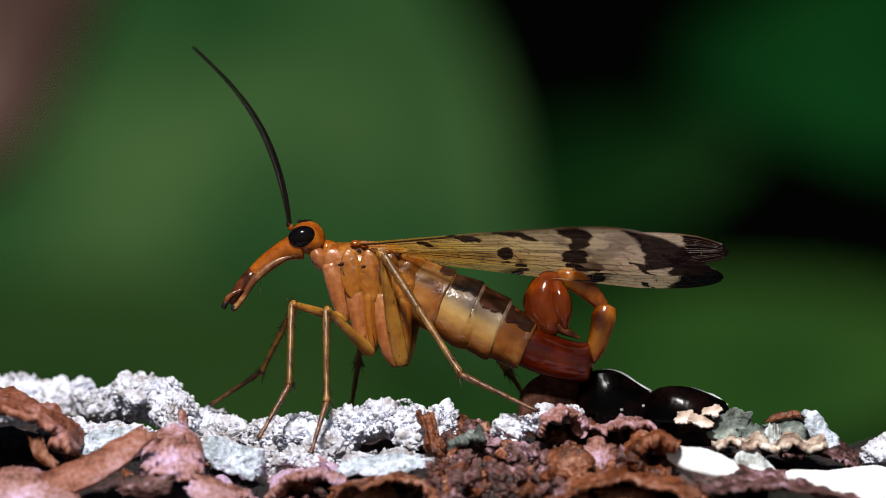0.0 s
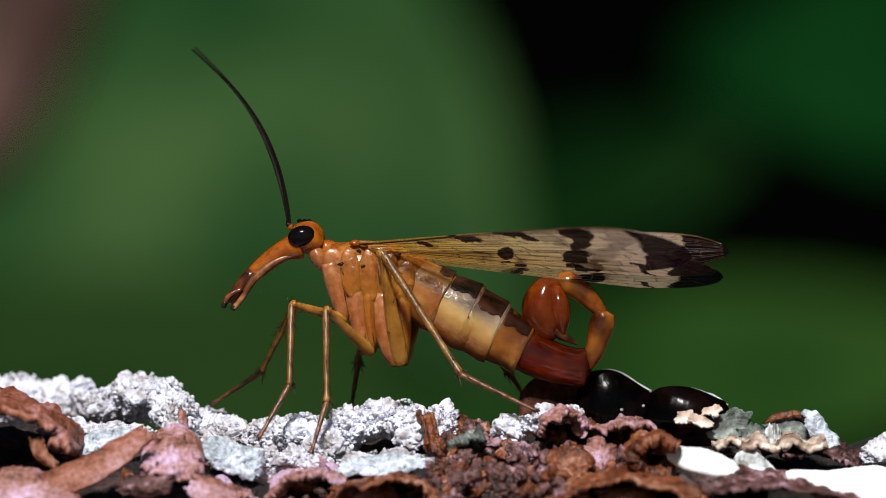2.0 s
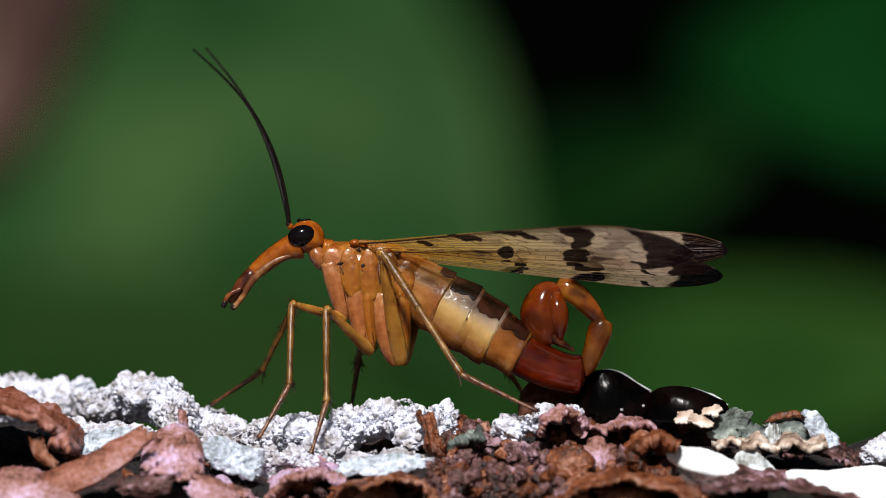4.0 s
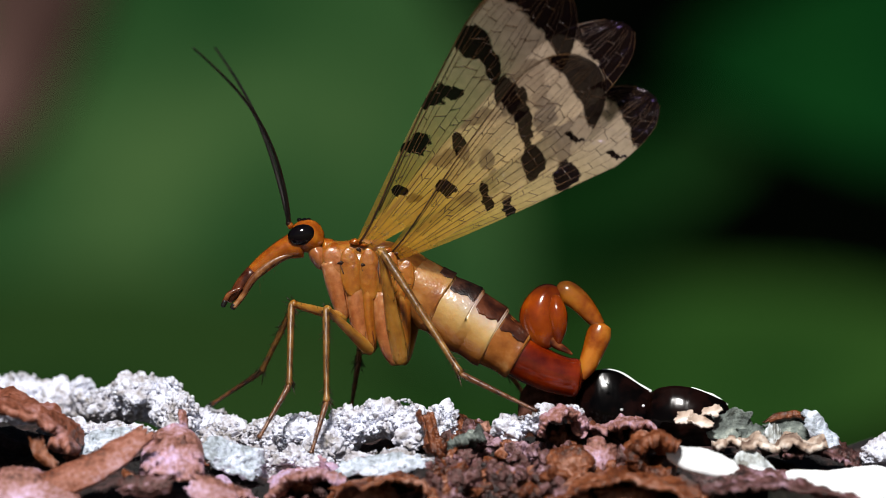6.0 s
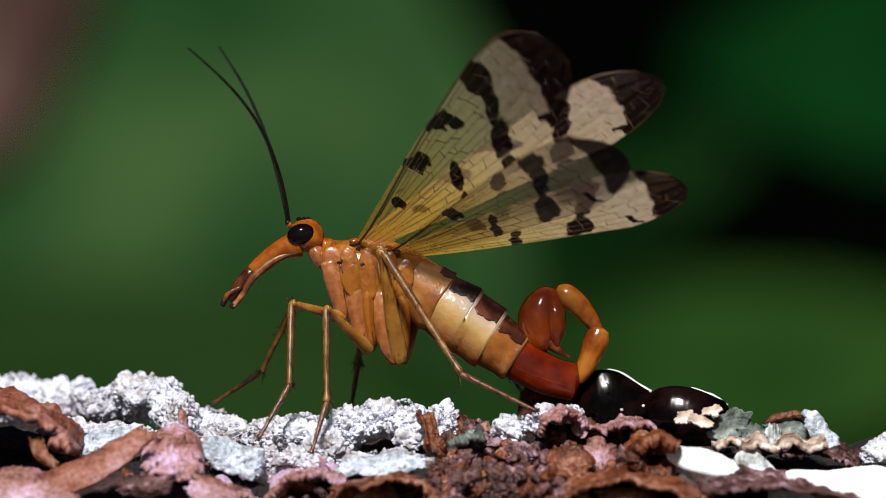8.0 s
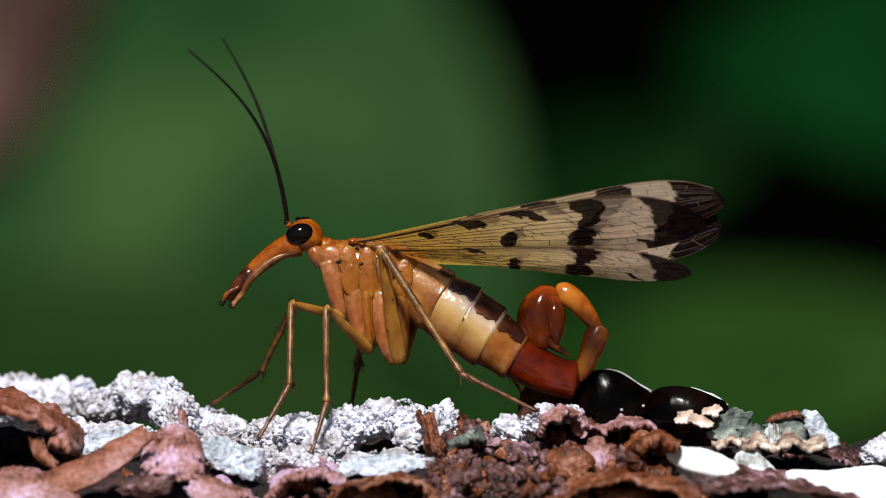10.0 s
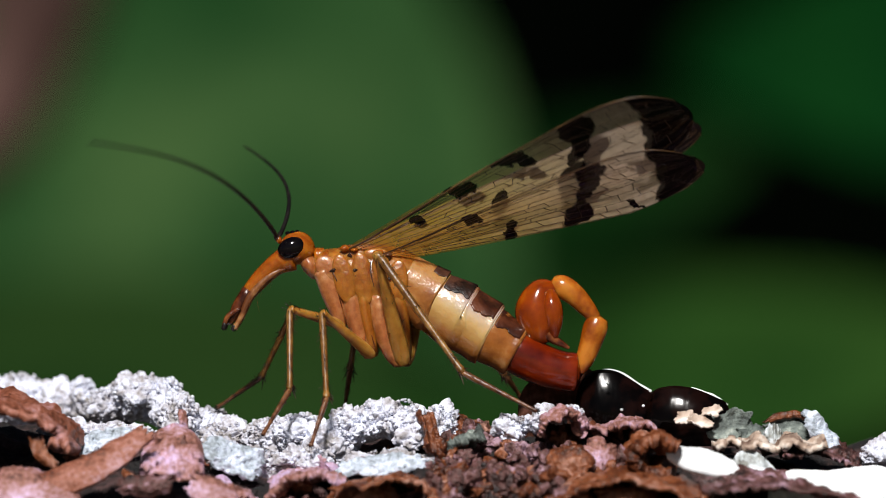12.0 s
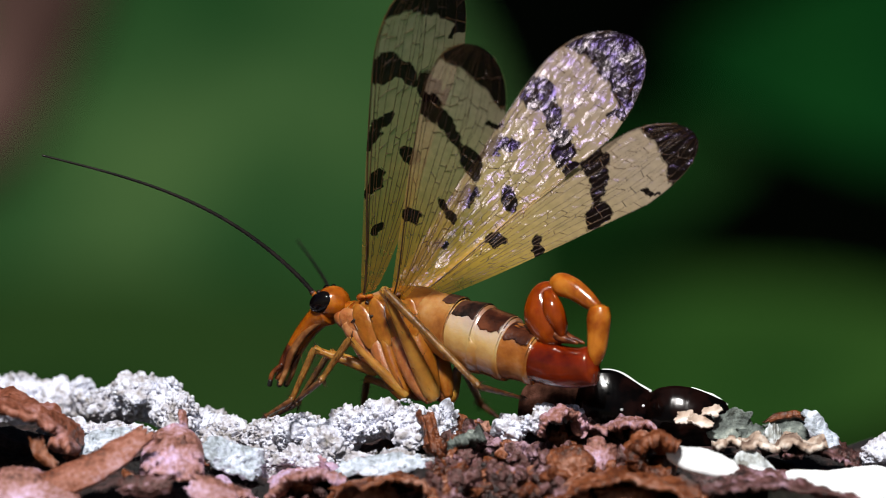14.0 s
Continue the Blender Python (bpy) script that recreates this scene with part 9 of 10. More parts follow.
    walk(leg_parts['NH', 0], [
        (0, at(1.518, -0.550, -4.510, 0.086, -0.016, 0.980, 0.178)), (1.5, at(1.518, -0.550, -4.510, 0.084, -0.015, 0.980, 0.179)),
        (3, at(1.518, -0.550, -4.510, 0.083, -0.015, 0.980, 0.181)), (5.3, at(1.518, -0.550, -4.510, 0.083, -0.015, 0.980, 0.182)),
        (6.5, at(1.518, -0.550, -4.510, 0.083, -0.016, 0.979, 0.183)), (7.5, at(1.518, -0.550, -4.510, 0.082, -0.015, 0.979, 0.185)),
        (8.2, at(1.518, -0.550, -4.510, 0.081, -0.015, 0.979, 0.186)), (10.3, at(1.518, -0.550, -4.510, 0.076, -0.014, 0.980, 0.186)),
        (11, at(1.518, -0.550, -4.510, 0.076, -0.014, 0.980, 0.185)), (11.5, at(1.518, -0.550, -4.510, 0.076, -0.014, 0.980, 0.185)),
        (11.7, at(1.518, -0.550, -4.510, 0.074, -0.016, 0.980, 0.186)), (11.8, at(1.518, -0.550, -4.510, 0.069, -0.019, 0.979, 0.189)),
        (11.9, at(1.518, -0.550, -4.510, 0.063, -0.023, 0.979, 0.194)), (12, at(1.518, -0.550, -4.510, 0.059, -0.029, 0.978, 0.199)),
        (12.1, at(1.518, -0.550, -4.510, 0.058, -0.039, 0.975, 0.209)), (12.2, at(1.518, -0.550, -4.510, 0.060, -0.055, 0.971, 0.223)),
        (12.3, at(1.518, -0.550, -4.510, 0.066, -0.083, 0.964, 0.243)), (12.4, at(1.518, -0.550, -4.510, 0.067, -0.119, 0.953, 0.271)),
        (12.5, at(1.518, -0.550, -4.510, 0.060, -0.152, 0.942, 0.292)), (12.6, at(1.518, -0.550, -4.510, 0.043, -0.181, 0.940, 0.285)),
        (12.7, at(1.518, -0.550, -4.510, 0.019, -0.216, 0.939, 0.267)), (12.8, at(1.518, -0.550, -4.510, 0.022, -0.247, 0.939, 0.239)),
        (12.9, at(1.518, -0.550, -4.510, 0.023, -0.252, 0.941, 0.226)), (13, at(1.518, -0.550, -4.510, 0.025, -0.254, 0.946, 0.202)),
        (13.1, at(1.518, -0.550, -4.510, 0.027, -0.255, 0.948, 0.186)), (13.2, at(1.518, -0.550, -4.510, 0.029, -0.255, 0.948, 0.186)),
        (13.3, at(1.518, -0.550, -4.510, 0.030, -0.255, 0.948, 0.186)), (13.4, at(1.518, -0.550, -4.510, 0.032, -0.255, 0.948, 0.186)),
        (13.5, at(1.518, -0.550, -4.510, 0.033, -0.254, 0.948, 0.186)), (13.6, at(1.518, -0.550, -4.510, 0.034, -0.254, 0.948, 0.187)),
        (13.7, at(1.518, -0.550, -4.510, 0.035, -0.254, 0.948, 0.187)), (13.8, at(1.518, -0.550, -4.510, 0.036, -0.254, 0.948, 0.187)),
        (13.9, at(1.518, -0.550, -4.510, 0.036, -0.254, 0.948, 0.187)), (14, at(1.518, -0.550, -4.510, 0.036, -0.254, 0.948, 0.187))])
    walk(leg_parts['NH', 1], [
        (0, at(0.755, -2.200, -0.173, 0.951, -0.117, -0.282, -0.035)), (1.5, at(0.766, -2.214, -0.176, 0.952, -0.116, -0.282, -0.035)),
        (3, at(0.777, -2.229, -0.180, 0.952, -0.114, -0.282, -0.034)), (5.3, at(0.777, -2.239, -0.184, 0.953, -0.109, -0.281, -0.032)),
        (6.5, at(0.777, -2.246, -0.187, 0.953, -0.106, -0.281, -0.031)), (7.5, at(0.789, -2.265, -0.192, 0.954, -0.104, -0.281, -0.031)),
        (8.2, at(0.802, -2.271, -0.193, 0.954, -0.103, -0.281, -0.030)), (10.3, at(0.841, -2.273, -0.187, 0.954, -0.102, -0.281, -0.030)),
        (11, at(0.842, -2.268, -0.185, 0.954, -0.103, -0.281, -0.030)), (11.5, at(0.842, -2.266, -0.184, 0.954, -0.104, -0.281, -0.030)),
        (11.7, at(0.865, -2.277, -0.185, 0.954, -0.105, -0.279, -0.029)), (11.8, at(0.920, -2.306, -0.189, 0.955, -0.109, -0.273, -0.026)),
        (11.9, at(0.984, -2.348, -0.197, 0.957, -0.112, -0.265, -0.022)), (12, at(1.034, -2.393, -0.211, 0.960, -0.114, -0.257, -0.016)),
        (12.1, at(1.066, -2.492, -0.251, 0.963, -0.114, -0.244, -0.007)), (12.2, at(1.082, -2.620, -0.310, 0.966, -0.114, -0.231, 0.007)),
        (12.3, at(1.113, -2.805, -0.403, 0.969, -0.109, -0.220, 0.030)), (12.4, at(1.217, -3.055, -0.542, 0.972, -0.088, -0.210, 0.063)),
        (12.5, at(1.401, -3.225, -0.644, 0.947, 0.227, -0.169, 0.152)), (12.6, at(1.625, -3.142, -0.588, 0.934, 0.262, -0.158, 0.186)),
        (12.7, at(1.892, -2.948, -0.482, 0.960, -0.088, -0.217, 0.153)), (12.8, at(1.879, -2.716, -0.351, 0.952, -0.089, -0.229, 0.180)),
        (12.9, at(1.854, -2.605, -0.294, 0.950, -0.080, -0.243, 0.181)), (13, at(1.781, -2.403, -0.196, 0.946, -0.075, -0.260, 0.178)),
        (13.1, at(1.721, -2.279, -0.141, 0.944, -0.073, -0.269, 0.176)), (13.2, at(1.707, -2.280, -0.141, 0.944, -0.073, -0.271, 0.175)),
        (13.3, at(1.694, -2.283, -0.142, 0.944, -0.073, -0.271, 0.175)), (13.4, at(1.681, -2.287, -0.143, 0.944, -0.073, -0.272, 0.174)),
        (13.5, at(1.670, -2.291, -0.144, 0.944, -0.074, -0.272, 0.174)), (13.6, at(1.660, -2.296, -0.146, 0.944, -0.075, -0.272, 0.173)),
        (13.7, at(1.652, -2.300, -0.147, 0.944, -0.075, -0.272, 0.173)), (13.8, at(1.646, -2.303, -0.148, 0.944, -0.076, -0.272, 0.173)),
        (13.9, at(1.642, -2.306, -0.149, 0.944, -0.076, -0.271, 0.172)), (14, at(1.641, -2.306, -0.149, 0.944, -0.077, -0.271, 0.172))])
    walk(leg_parts['NH', 2], [
        (0, at(3.808, -3.600, -4.864, 0.845, -0.053, -0.531, -0.033)), (1.5, at(3.819, -3.604, -4.871, 0.845, -0.053, -0.530, -0.033)),
        (3, at(3.830, -3.591, -4.883, 0.846, -0.051, -0.530, -0.032)), (5.3, at(3.830, -3.538, -4.904, 0.847, -0.046, -0.530, -0.029)),
        (6.5, at(3.830, -3.512, -4.916, 0.847, -0.043, -0.529, -0.027)), (7.5, at(3.842, -3.508, -4.928, 0.848, -0.039, -0.529, -0.025)),
        (8.2, at(3.855, -3.501, -4.932, 0.848, -0.036, -0.528, -0.023)), (10.3, at(3.894, -3.492, -4.929, 0.850, -0.021, -0.527, -0.013)),
        (11, at(3.895, -3.495, -4.925, 0.850, -0.008, -0.526, -0.005)), (11.5, at(3.895, -3.504, -4.921, 0.850, -0.009, -0.526, -0.005)),
        (11.7, at(3.897, -3.532, -4.931, 0.853, -0.018, -0.521, -0.010)), (11.8, at(3.898, -3.589, -4.962, 0.859, -0.041, -0.509, -0.021)),
        (11.9, at(3.888, -3.654, -5.010, 0.868, -0.059, -0.493, -0.028)), (12, at(3.855, -3.707, -5.069, 0.877, -0.076, -0.474, -0.032)),
        (12.1, at(3.770, -3.781, -5.182, 0.887, 0.157, -0.424, 0.090)), (12.2, at(3.668, -3.869, -5.315, 0.892, 0.231, -0.370, 0.120)),
        (12.3, at(3.611, -3.948, -5.478, 0.884, 0.288, -0.337, 0.149)), (12.4, at(3.640, -3.891, -5.711, 0.863, 0.352, -0.313, 0.184)),
        (12.5, at(2.851, -0.445, -5.488, 0.905, -0.201, -0.374, -0.018)), (12.6, at(2.769, 0.021, -5.276, 0.895, -0.215, -0.391, -0.013)),
        (12.7, at(4.451, -3.536, -5.620, 0.755, 0.514, -0.269, 0.306)), (12.8, at(4.583, -3.216, -5.424, 0.714, 0.547, -0.265, 0.347)),
        (12.9, at(4.685, -2.979, -5.307, 0.691, 0.561, -0.276, 0.362)), (13, at(4.775, -2.690, -5.120, 0.666, 0.573, -0.294, 0.377)),
        (13.1, at(4.802, -2.527, -5.014, 0.653, 0.578, -0.304, 0.384)), (13.2, at(4.801, -2.527, -5.006, 0.652, 0.578, -0.305, 0.385)),
        (13.3, at(4.796, -2.532, -5.001, 0.652, 0.577, -0.306, 0.385)), (13.4, at(4.789, -2.541, -4.998, 0.652, 0.577, -0.307, 0.384)),
        (13.5, at(4.781, -2.553, -4.997, 0.652, 0.577, -0.308, 0.384)), (13.6, at(4.772, -2.567, -4.997, 0.652, 0.576, -0.309, 0.384)),
        (13.7, at(4.763, -2.579, -4.999, 0.653, 0.576, -0.310, 0.383)), (13.8, at(4.756, -2.590, -5.000, 0.653, 0.575, -0.310, 0.383)),
        (13.9, at(4.751, -2.598, -5.001, 0.653, 0.575, -0.311, 0.382)), (14, at(4.749, -2.601, -5.002, 0.653, 0.575, -0.311, 0.382))])
    walk(leg_parts['FF', 0], [
        (0, at(-0.607, 0.550, -2.819, 0.578, 0.183, 0.759, -0.240)), (1.5, at(-0.607, 0.550, -2.819, 0.577, 0.185, 0.757, -0.242)),
        (3, at(-0.607, 0.550, -2.819, 0.578, 0.187, 0.756, -0.244)), (5.3, at(-0.607, 0.550, -2.819, 0.582, 0.186, 0.754, -0.241)),
        (6.5, at(-0.607, 0.550, -2.819, 0.584, 0.186, 0.753, -0.240)), (7.5, at(-0.607, 0.550, -2.819, 0.585, 0.188, 0.751, -0.242)),
        (8.2, at(-0.607, 0.550, -2.819, 0.585, 0.190, 0.750, -0.244)), (10.3, at(-0.607, 0.550, -2.819, 0.582, 0.196, 0.748, -0.252)),
        (11, at(-0.607, 0.550, -2.819, 0.582, 0.196, 0.748, -0.252)), (11.5, at(-0.607, 0.550, -2.819, 0.582, 0.196, 0.748, -0.252)),
        (11.7, at(-0.607, 0.550, -2.819, 0.577, 0.193, 0.752, -0.252)), (11.8, at(-0.607, 0.550, -2.819, 0.565, 0.185, 0.763, -0.253)),
        (11.9, at(-0.607, 0.550, -2.819, 0.550, 0.172, 0.778, -0.249)), (12, at(-0.607, 0.550, -2.819, 0.536, 0.154, 0.796, -0.237)),
        (12.1, at(-0.607, 0.550, -2.819, 0.519, 0.127, 0.817, -0.214)), (12.2, at(-0.607, 0.550, -2.819, 0.489, 0.073, 0.856, -0.152)),
        (12.3, at(-0.607, 0.550, -2.819, 0.428, -0.055, 0.900, 0.058)), (12.4, at(-0.607, 0.550, -2.819, 0.373, -0.084, 0.920, 0.089)),
        (12.5, at(-0.607, 0.550, -2.819, 0.353, -0.111, 0.921, 0.119)), (12.6, at(-0.607, 0.550, -2.819, 0.378, -0.135, 0.905, 0.144)),
        (12.7, at(-0.607, 0.550, -2.819, 0.419, -0.161, 0.877, 0.170)), (12.8, at(-0.607, 0.550, -2.819, 0.456, -0.182, 0.850, 0.193)),
        (12.9, at(-0.607, 0.550, -2.819, 0.451, -0.188, 0.851, 0.193)), (13, at(-0.607, 0.550, -2.819, 0.431, -0.195, 0.860, 0.190)),
        (13.1, at(-0.607, 0.550, -2.819, 0.422, -0.198, 0.865, 0.188)), (13.2, at(-0.607, 0.550, -2.819, 0.426, -0.197, 0.862, 0.189)),
        (13.3, at(-0.607, 0.550, -2.819, 0.430, -0.196, 0.861, 0.190)), (13.4, at(-0.607, 0.550, -2.819, 0.434, -0.195, 0.859, 0.191)),
        (13.5, at(-0.607, 0.550, -2.819, 0.437, -0.194, 0.857, 0.192)), (13.6, at(-0.607, 0.550, -2.819, 0.439, -0.193, 0.856, 0.193)),
        (13.7, at(-0.607, 0.550, -2.819, 0.442, -0.193, 0.855, 0.193)), (13.8, at(-0.607, 0.550, -2.819, 0.443, -0.192, 0.854, 0.194)),
        (13.9, at(-0.607, 0.550, -2.819, 0.444, -0.192, 0.853, 0.194)), (14, at(-0.607, 0.550, -2.819, 0.444, -0.192, 0.853, 0.195))])
    walk(leg_parts['FF', 1], [
        (0, at(-2.597, 2.000, -2.269, 0.954, 0.189, 0.228, -0.045)), (1.5, at(-2.588, 2.014, -2.275, 0.954, 0.189, 0.228, -0.045)),
        (3, at(-2.583, 2.024, -2.284, 0.955, 0.188, 0.227, -0.045)), (5.3, at(-2.594, 2.014, -2.299, 0.956, 0.186, 0.224, -0.044)),
        (6.5, at(-2.601, 2.008, -2.309, 0.956, 0.185, 0.223, -0.043)), (7.5, at(-2.594, 2.021, -2.319, 0.957, 0.184, 0.221, -0.043)),
        (8.2, at(-2.585, 2.034, -2.323, 0.957, 0.183, 0.221, -0.042)), (10.3, at(-2.554, 2.075, -2.325, 0.958, 0.182, 0.219, -0.042)),
        (11, at(-2.555, 2.074, -2.324, 0.958, 0.182, 0.219, -0.042)), (11.5, at(-2.555, 2.074, -2.324, 0.958, 0.182, 0.219, -0.041)),
        (11.7, at(-2.551, 2.070, -2.298, 0.957, 0.180, 0.223, -0.041)), (11.8, at(-2.546, 2.052, -2.230, 0.955, 0.178, 0.235, -0.039)),
        (11.9, at(-2.551, 2.006, -2.136, 0.951, 0.176, 0.252, -0.036)), (12, at(-2.574, 1.917, -2.028, 0.946, 0.176, 0.272, -0.034)),
        (12.1, at(-2.611, 1.767, -1.888, 0.936, 0.298, 0.184, -0.030)), (12.2, at(-2.662, 1.384, -1.617, 0.937, 0.340, 0.081, 0.017)),
        (12.3, at(-2.534, 0.166, -1.237, 0.926, 0.328, 0.184, 0.014)), (12.4, at(-2.302, -0.019, -1.040, 0.888, 0.287, 0.360, 0.007)),
        (12.5, at(-2.181, -0.200, -0.996, 0.862, 0.235, 0.447, 0.040)), (12.6, at(-2.234, -0.363, -1.121, 0.860, 0.219, 0.455, 0.078)),
        (12.7, at(-2.323, -0.544, -1.328, 0.858, 0.205, 0.456, 0.116)), (12.8, at(-2.384, -0.695, -1.532, 0.855, 0.181, 0.463, 0.148)),
        (12.9, at(-2.359, -0.707, -1.510, 0.853, 0.198, 0.461, 0.144)), (13, at(-2.293, -0.697, -1.416, 0.848, 0.220, 0.463, 0.136)),
        (13.1, at(-2.261, -0.690, -1.373, 0.844, 0.234, 0.464, 0.129)), (13.2, at(-2.275, -0.695, -1.393, 0.843, 0.241, 0.465, 0.125)),
        (13.3, at(-2.287, -0.699, -1.412, 0.841, 0.247, 0.466, 0.122)), (13.4, at(-2.298, -0.703, -1.429, 0.839, 0.253, 0.467, 0.119)),
        (13.5, at(-2.308, -0.707, -1.445, 0.837, 0.257, 0.469, 0.116)), (13.6, at(-2.316, -0.711, -1.458, 0.835, 0.261, 0.471, 0.113)),
        (13.7, at(-2.323, -0.713, -1.469, 0.833, 0.264, 0.473, 0.111)), (13.8, at(-2.328, -0.715, -1.477, 0.832, 0.266, 0.474, 0.109)),
        (13.9, at(-2.331, -0.717, -1.482, 0.831, 0.267, 0.475, 0.108)), (14, at(-2.332, -0.717, -1.484, 0.831, 0.267, 0.475, 0.108))])
    walk(leg_parts['FF', 2], [
        (0, at(-3.912, 3.200, -4.864, 0.853, 0.220, 0.459, -0.118)), (1.5, at(-3.902, 3.211, -4.872, 0.853, 0.220, 0.459, -0.118)),
        (3, at(-3.891, 3.216, -4.886, 0.853, 0.220, 0.459, -0.118)), (5.3, at(-3.891, 3.194, -4.913, 0.853, 0.220, 0.459, -0.118)),
        (6.5, at(-3.890, 3.181, -4.929, 0.853, 0.220, 0.459, -0.118)), (7.5, at(-3.878, 3.188, -4.945, 0.853, 0.220, 0.459, -0.118)),
        (8.2, at(-3.866, 3.197, -4.952, 0.853, 0.220, 0.459, -0.118)), (10.3, at(-3.827, 3.229, -4.962, 0.853, 0.220, 0.459, -0.118)),
        (11, at(-3.826, 3.227, -4.962, 0.853, 0.220, 0.459, -0.118)), (11.5, at(-3.826, 3.226, -4.962, 0.853, 0.220, 0.459, -0.118)),
        (11.7, at(-3.849, 3.213, -4.926, 0.849, 0.224, 0.463, -0.121)), (11.8, at(-3.915, 3.176, -4.831, 0.841, 0.235, 0.471, -0.128)),
        (11.9, at(-4.019, 3.114, -4.690, 0.829, 0.251, 0.480, -0.138)), (12, at(-4.153, 3.024, -4.515, 0.817, 0.269, 0.488, -0.149)),
        (12.1, at(-3.638, 3.558, -4.263, 0.812, 0.300, 0.476, -0.154)), (12.2, at(-3.176, 3.378, -3.997, 0.805, 0.317, 0.478, -0.150)),
        (12.3, at(-3.635, 2.063, -3.493, 0.782, 0.321, 0.515, -0.145)), (12.4, at(-4.326, 1.569, -2.852, 0.757, 0.332, 0.548, -0.132)),
        (12.5, at(-4.667, 0.962, -2.537, 0.735, 0.337, 0.576, -0.116)), (12.6, at(-4.802, 0.600, -2.663, 0.720, 0.310, 0.613, -0.100)),
        (12.7, at(-4.935, 0.229, -2.903, 0.709, 0.253, 0.654, -0.072)), (12.8, at(-5.045, -0.151, -3.122, 0.710, 0.214, 0.669, -0.041)),
        (12.9, at(-5.015, -0.062, -3.071, 0.711, 0.210, 0.670, -0.038)), (13, at(-4.950, 0.081, -2.912, 0.711, 0.210, 0.670, -0.038)),
        (13.1, at(-4.918, 0.177, -2.818, 0.710, 0.213, 0.670, -0.041)), (13.2, at(-4.930, 0.218, -2.814, 0.709, 0.219, 0.669, -0.046)),
        (13.3, at(-4.942, 0.253, -2.807, 0.707, 0.227, 0.667, -0.052)), (13.4, at(-4.955, 0.283, -2.799, 0.706, 0.236, 0.665, -0.057)),
        (13.5, at(-4.966, 0.308, -2.789, 0.705, 0.245, 0.662, -0.062)), (13.6, at(-4.977, 0.327, -2.780, 0.704, 0.254, 0.660, -0.067)),
        (13.7, at(-4.986, 0.342, -2.771, 0.704, 0.262, 0.657, -0.070)), (13.8, at(-4.993, 0.352, -2.764, 0.703, 0.269, 0.654, -0.073)),
        (13.9, at(-4.998, 0.358, -2.759, 0.703, 0.273, 0.652, -0.075)), (14, at(-5.000, 0.360, -2.757, 0.703, 0.275, 0.652, -0.075))])
    walk(leg_parts['FM', 0], [
        (0, at(0.369, 0.550, -4.077, 0.039, 0.012, 0.954, -0.297)), (1.5, at(0.369, 0.550, -4.077, 0.037, 0.012, 0.954, -0.299)),
        (3, at(0.369, 0.550, -4.077, 0.036, 0.011, 0.952, -0.303)), (5.3, at(0.369, 0.550, -4.077, 0.037, 0.012, 0.950, -0.309)),
        (6.5, at(0.369, 0.550, -4.077, 0.038, 0.013, 0.949, -0.313)), (7.5, at(0.369, 0.550, -4.077, 0.037, 0.012, 0.948, -0.317)),
        (8.2, at(0.369, 0.550, -4.077, 0.036, 0.012, 0.947, -0.319)), (10.3, at(0.369, 0.550, -4.077, 0.031, 0.011, 0.946, -0.322)),
        (11, at(0.369, 0.550, -4.077, 0.032, 0.011, 0.946, -0.322)), (11.5, at(0.369, 0.550, -4.077, 0.032, 0.011, 0.946, -0.322)),
        (11.7, at(0.369, 0.550, -4.077, 0.032, 0.009, 0.946, -0.321)), (11.8, at(0.369, 0.550, -4.077, 0.032, 0.005, 0.947, -0.320)),
        (11.9, at(0.369, 0.550, -4.077, 0.035, 0.000, 0.947, -0.318)), (12, at(0.369, 0.550, -4.077, 0.043, -0.004, 0.948, -0.316)),
        (12.1, at(0.369, 0.550, -4.077, 0.070, -0.004, 0.946, -0.317)), (12.2, at(0.369, 0.550, -4.077, 0.122, -0.000, 0.941, -0.315)),
        (12.3, at(0.369, 0.550, -4.077, 0.212, 0.010, 0.931, -0.299)), (12.4, at(0.369, 0.550, -4.077, 0.318, 0.018, 0.918, -0.236)),
        (12.5, at(0.369, 0.550, -4.077, 0.382, 0.010, 0.908, -0.171)), (12.6, at(0.369, 0.550, -4.077, 0.416, -0.011, 0.901, -0.124)),
        (12.7, at(0.369, 0.550, -4.077, 0.451, -0.038, 0.889, -0.076)), (12.8, at(0.369, 0.550, -4.077, 0.486, -0.054, 0.871, -0.044)),
        (12.9, at(0.369, 0.550, -4.077, 0.500, -0.016, 0.860, -0.101)), (13, at(0.369, 0.550, -4.077, 0.501, 0.013, 0.851, -0.155)),
        (13.1, at(0.369, 0.550, -4.077, 0.498, 0.023, 0.848, -0.179)), (13.2, at(0.369, 0.550, -4.077, 0.496, 0.021, 0.849, -0.179)),
        (13.3, at(0.369, 0.550, -4.077, 0.494, 0.019, 0.851, -0.179)), (13.4, at(0.369, 0.550, -4.077, 0.492, 0.017, 0.852, -0.178)),
        (13.5, at(0.369, 0.550, -4.077, 0.491, 0.016, 0.853, -0.177)), (13.6, at(0.369, 0.550, -4.077, 0.490, 0.014, 0.854, -0.176)),
        (13.7, at(0.369, 0.550, -4.077, 0.489, 0.013, 0.855, -0.174)), (13.8, at(0.369, 0.550, -4.077, 0.488, 0.012, 0.855, -0.173)),
        (13.9, at(0.369, 0.550, -4.077, 0.488, 0.012, 0.856, -0.173)), (14, at(0.369, 0.550, -4.077, 0.488, 0.011, 0.856, -0.172))])
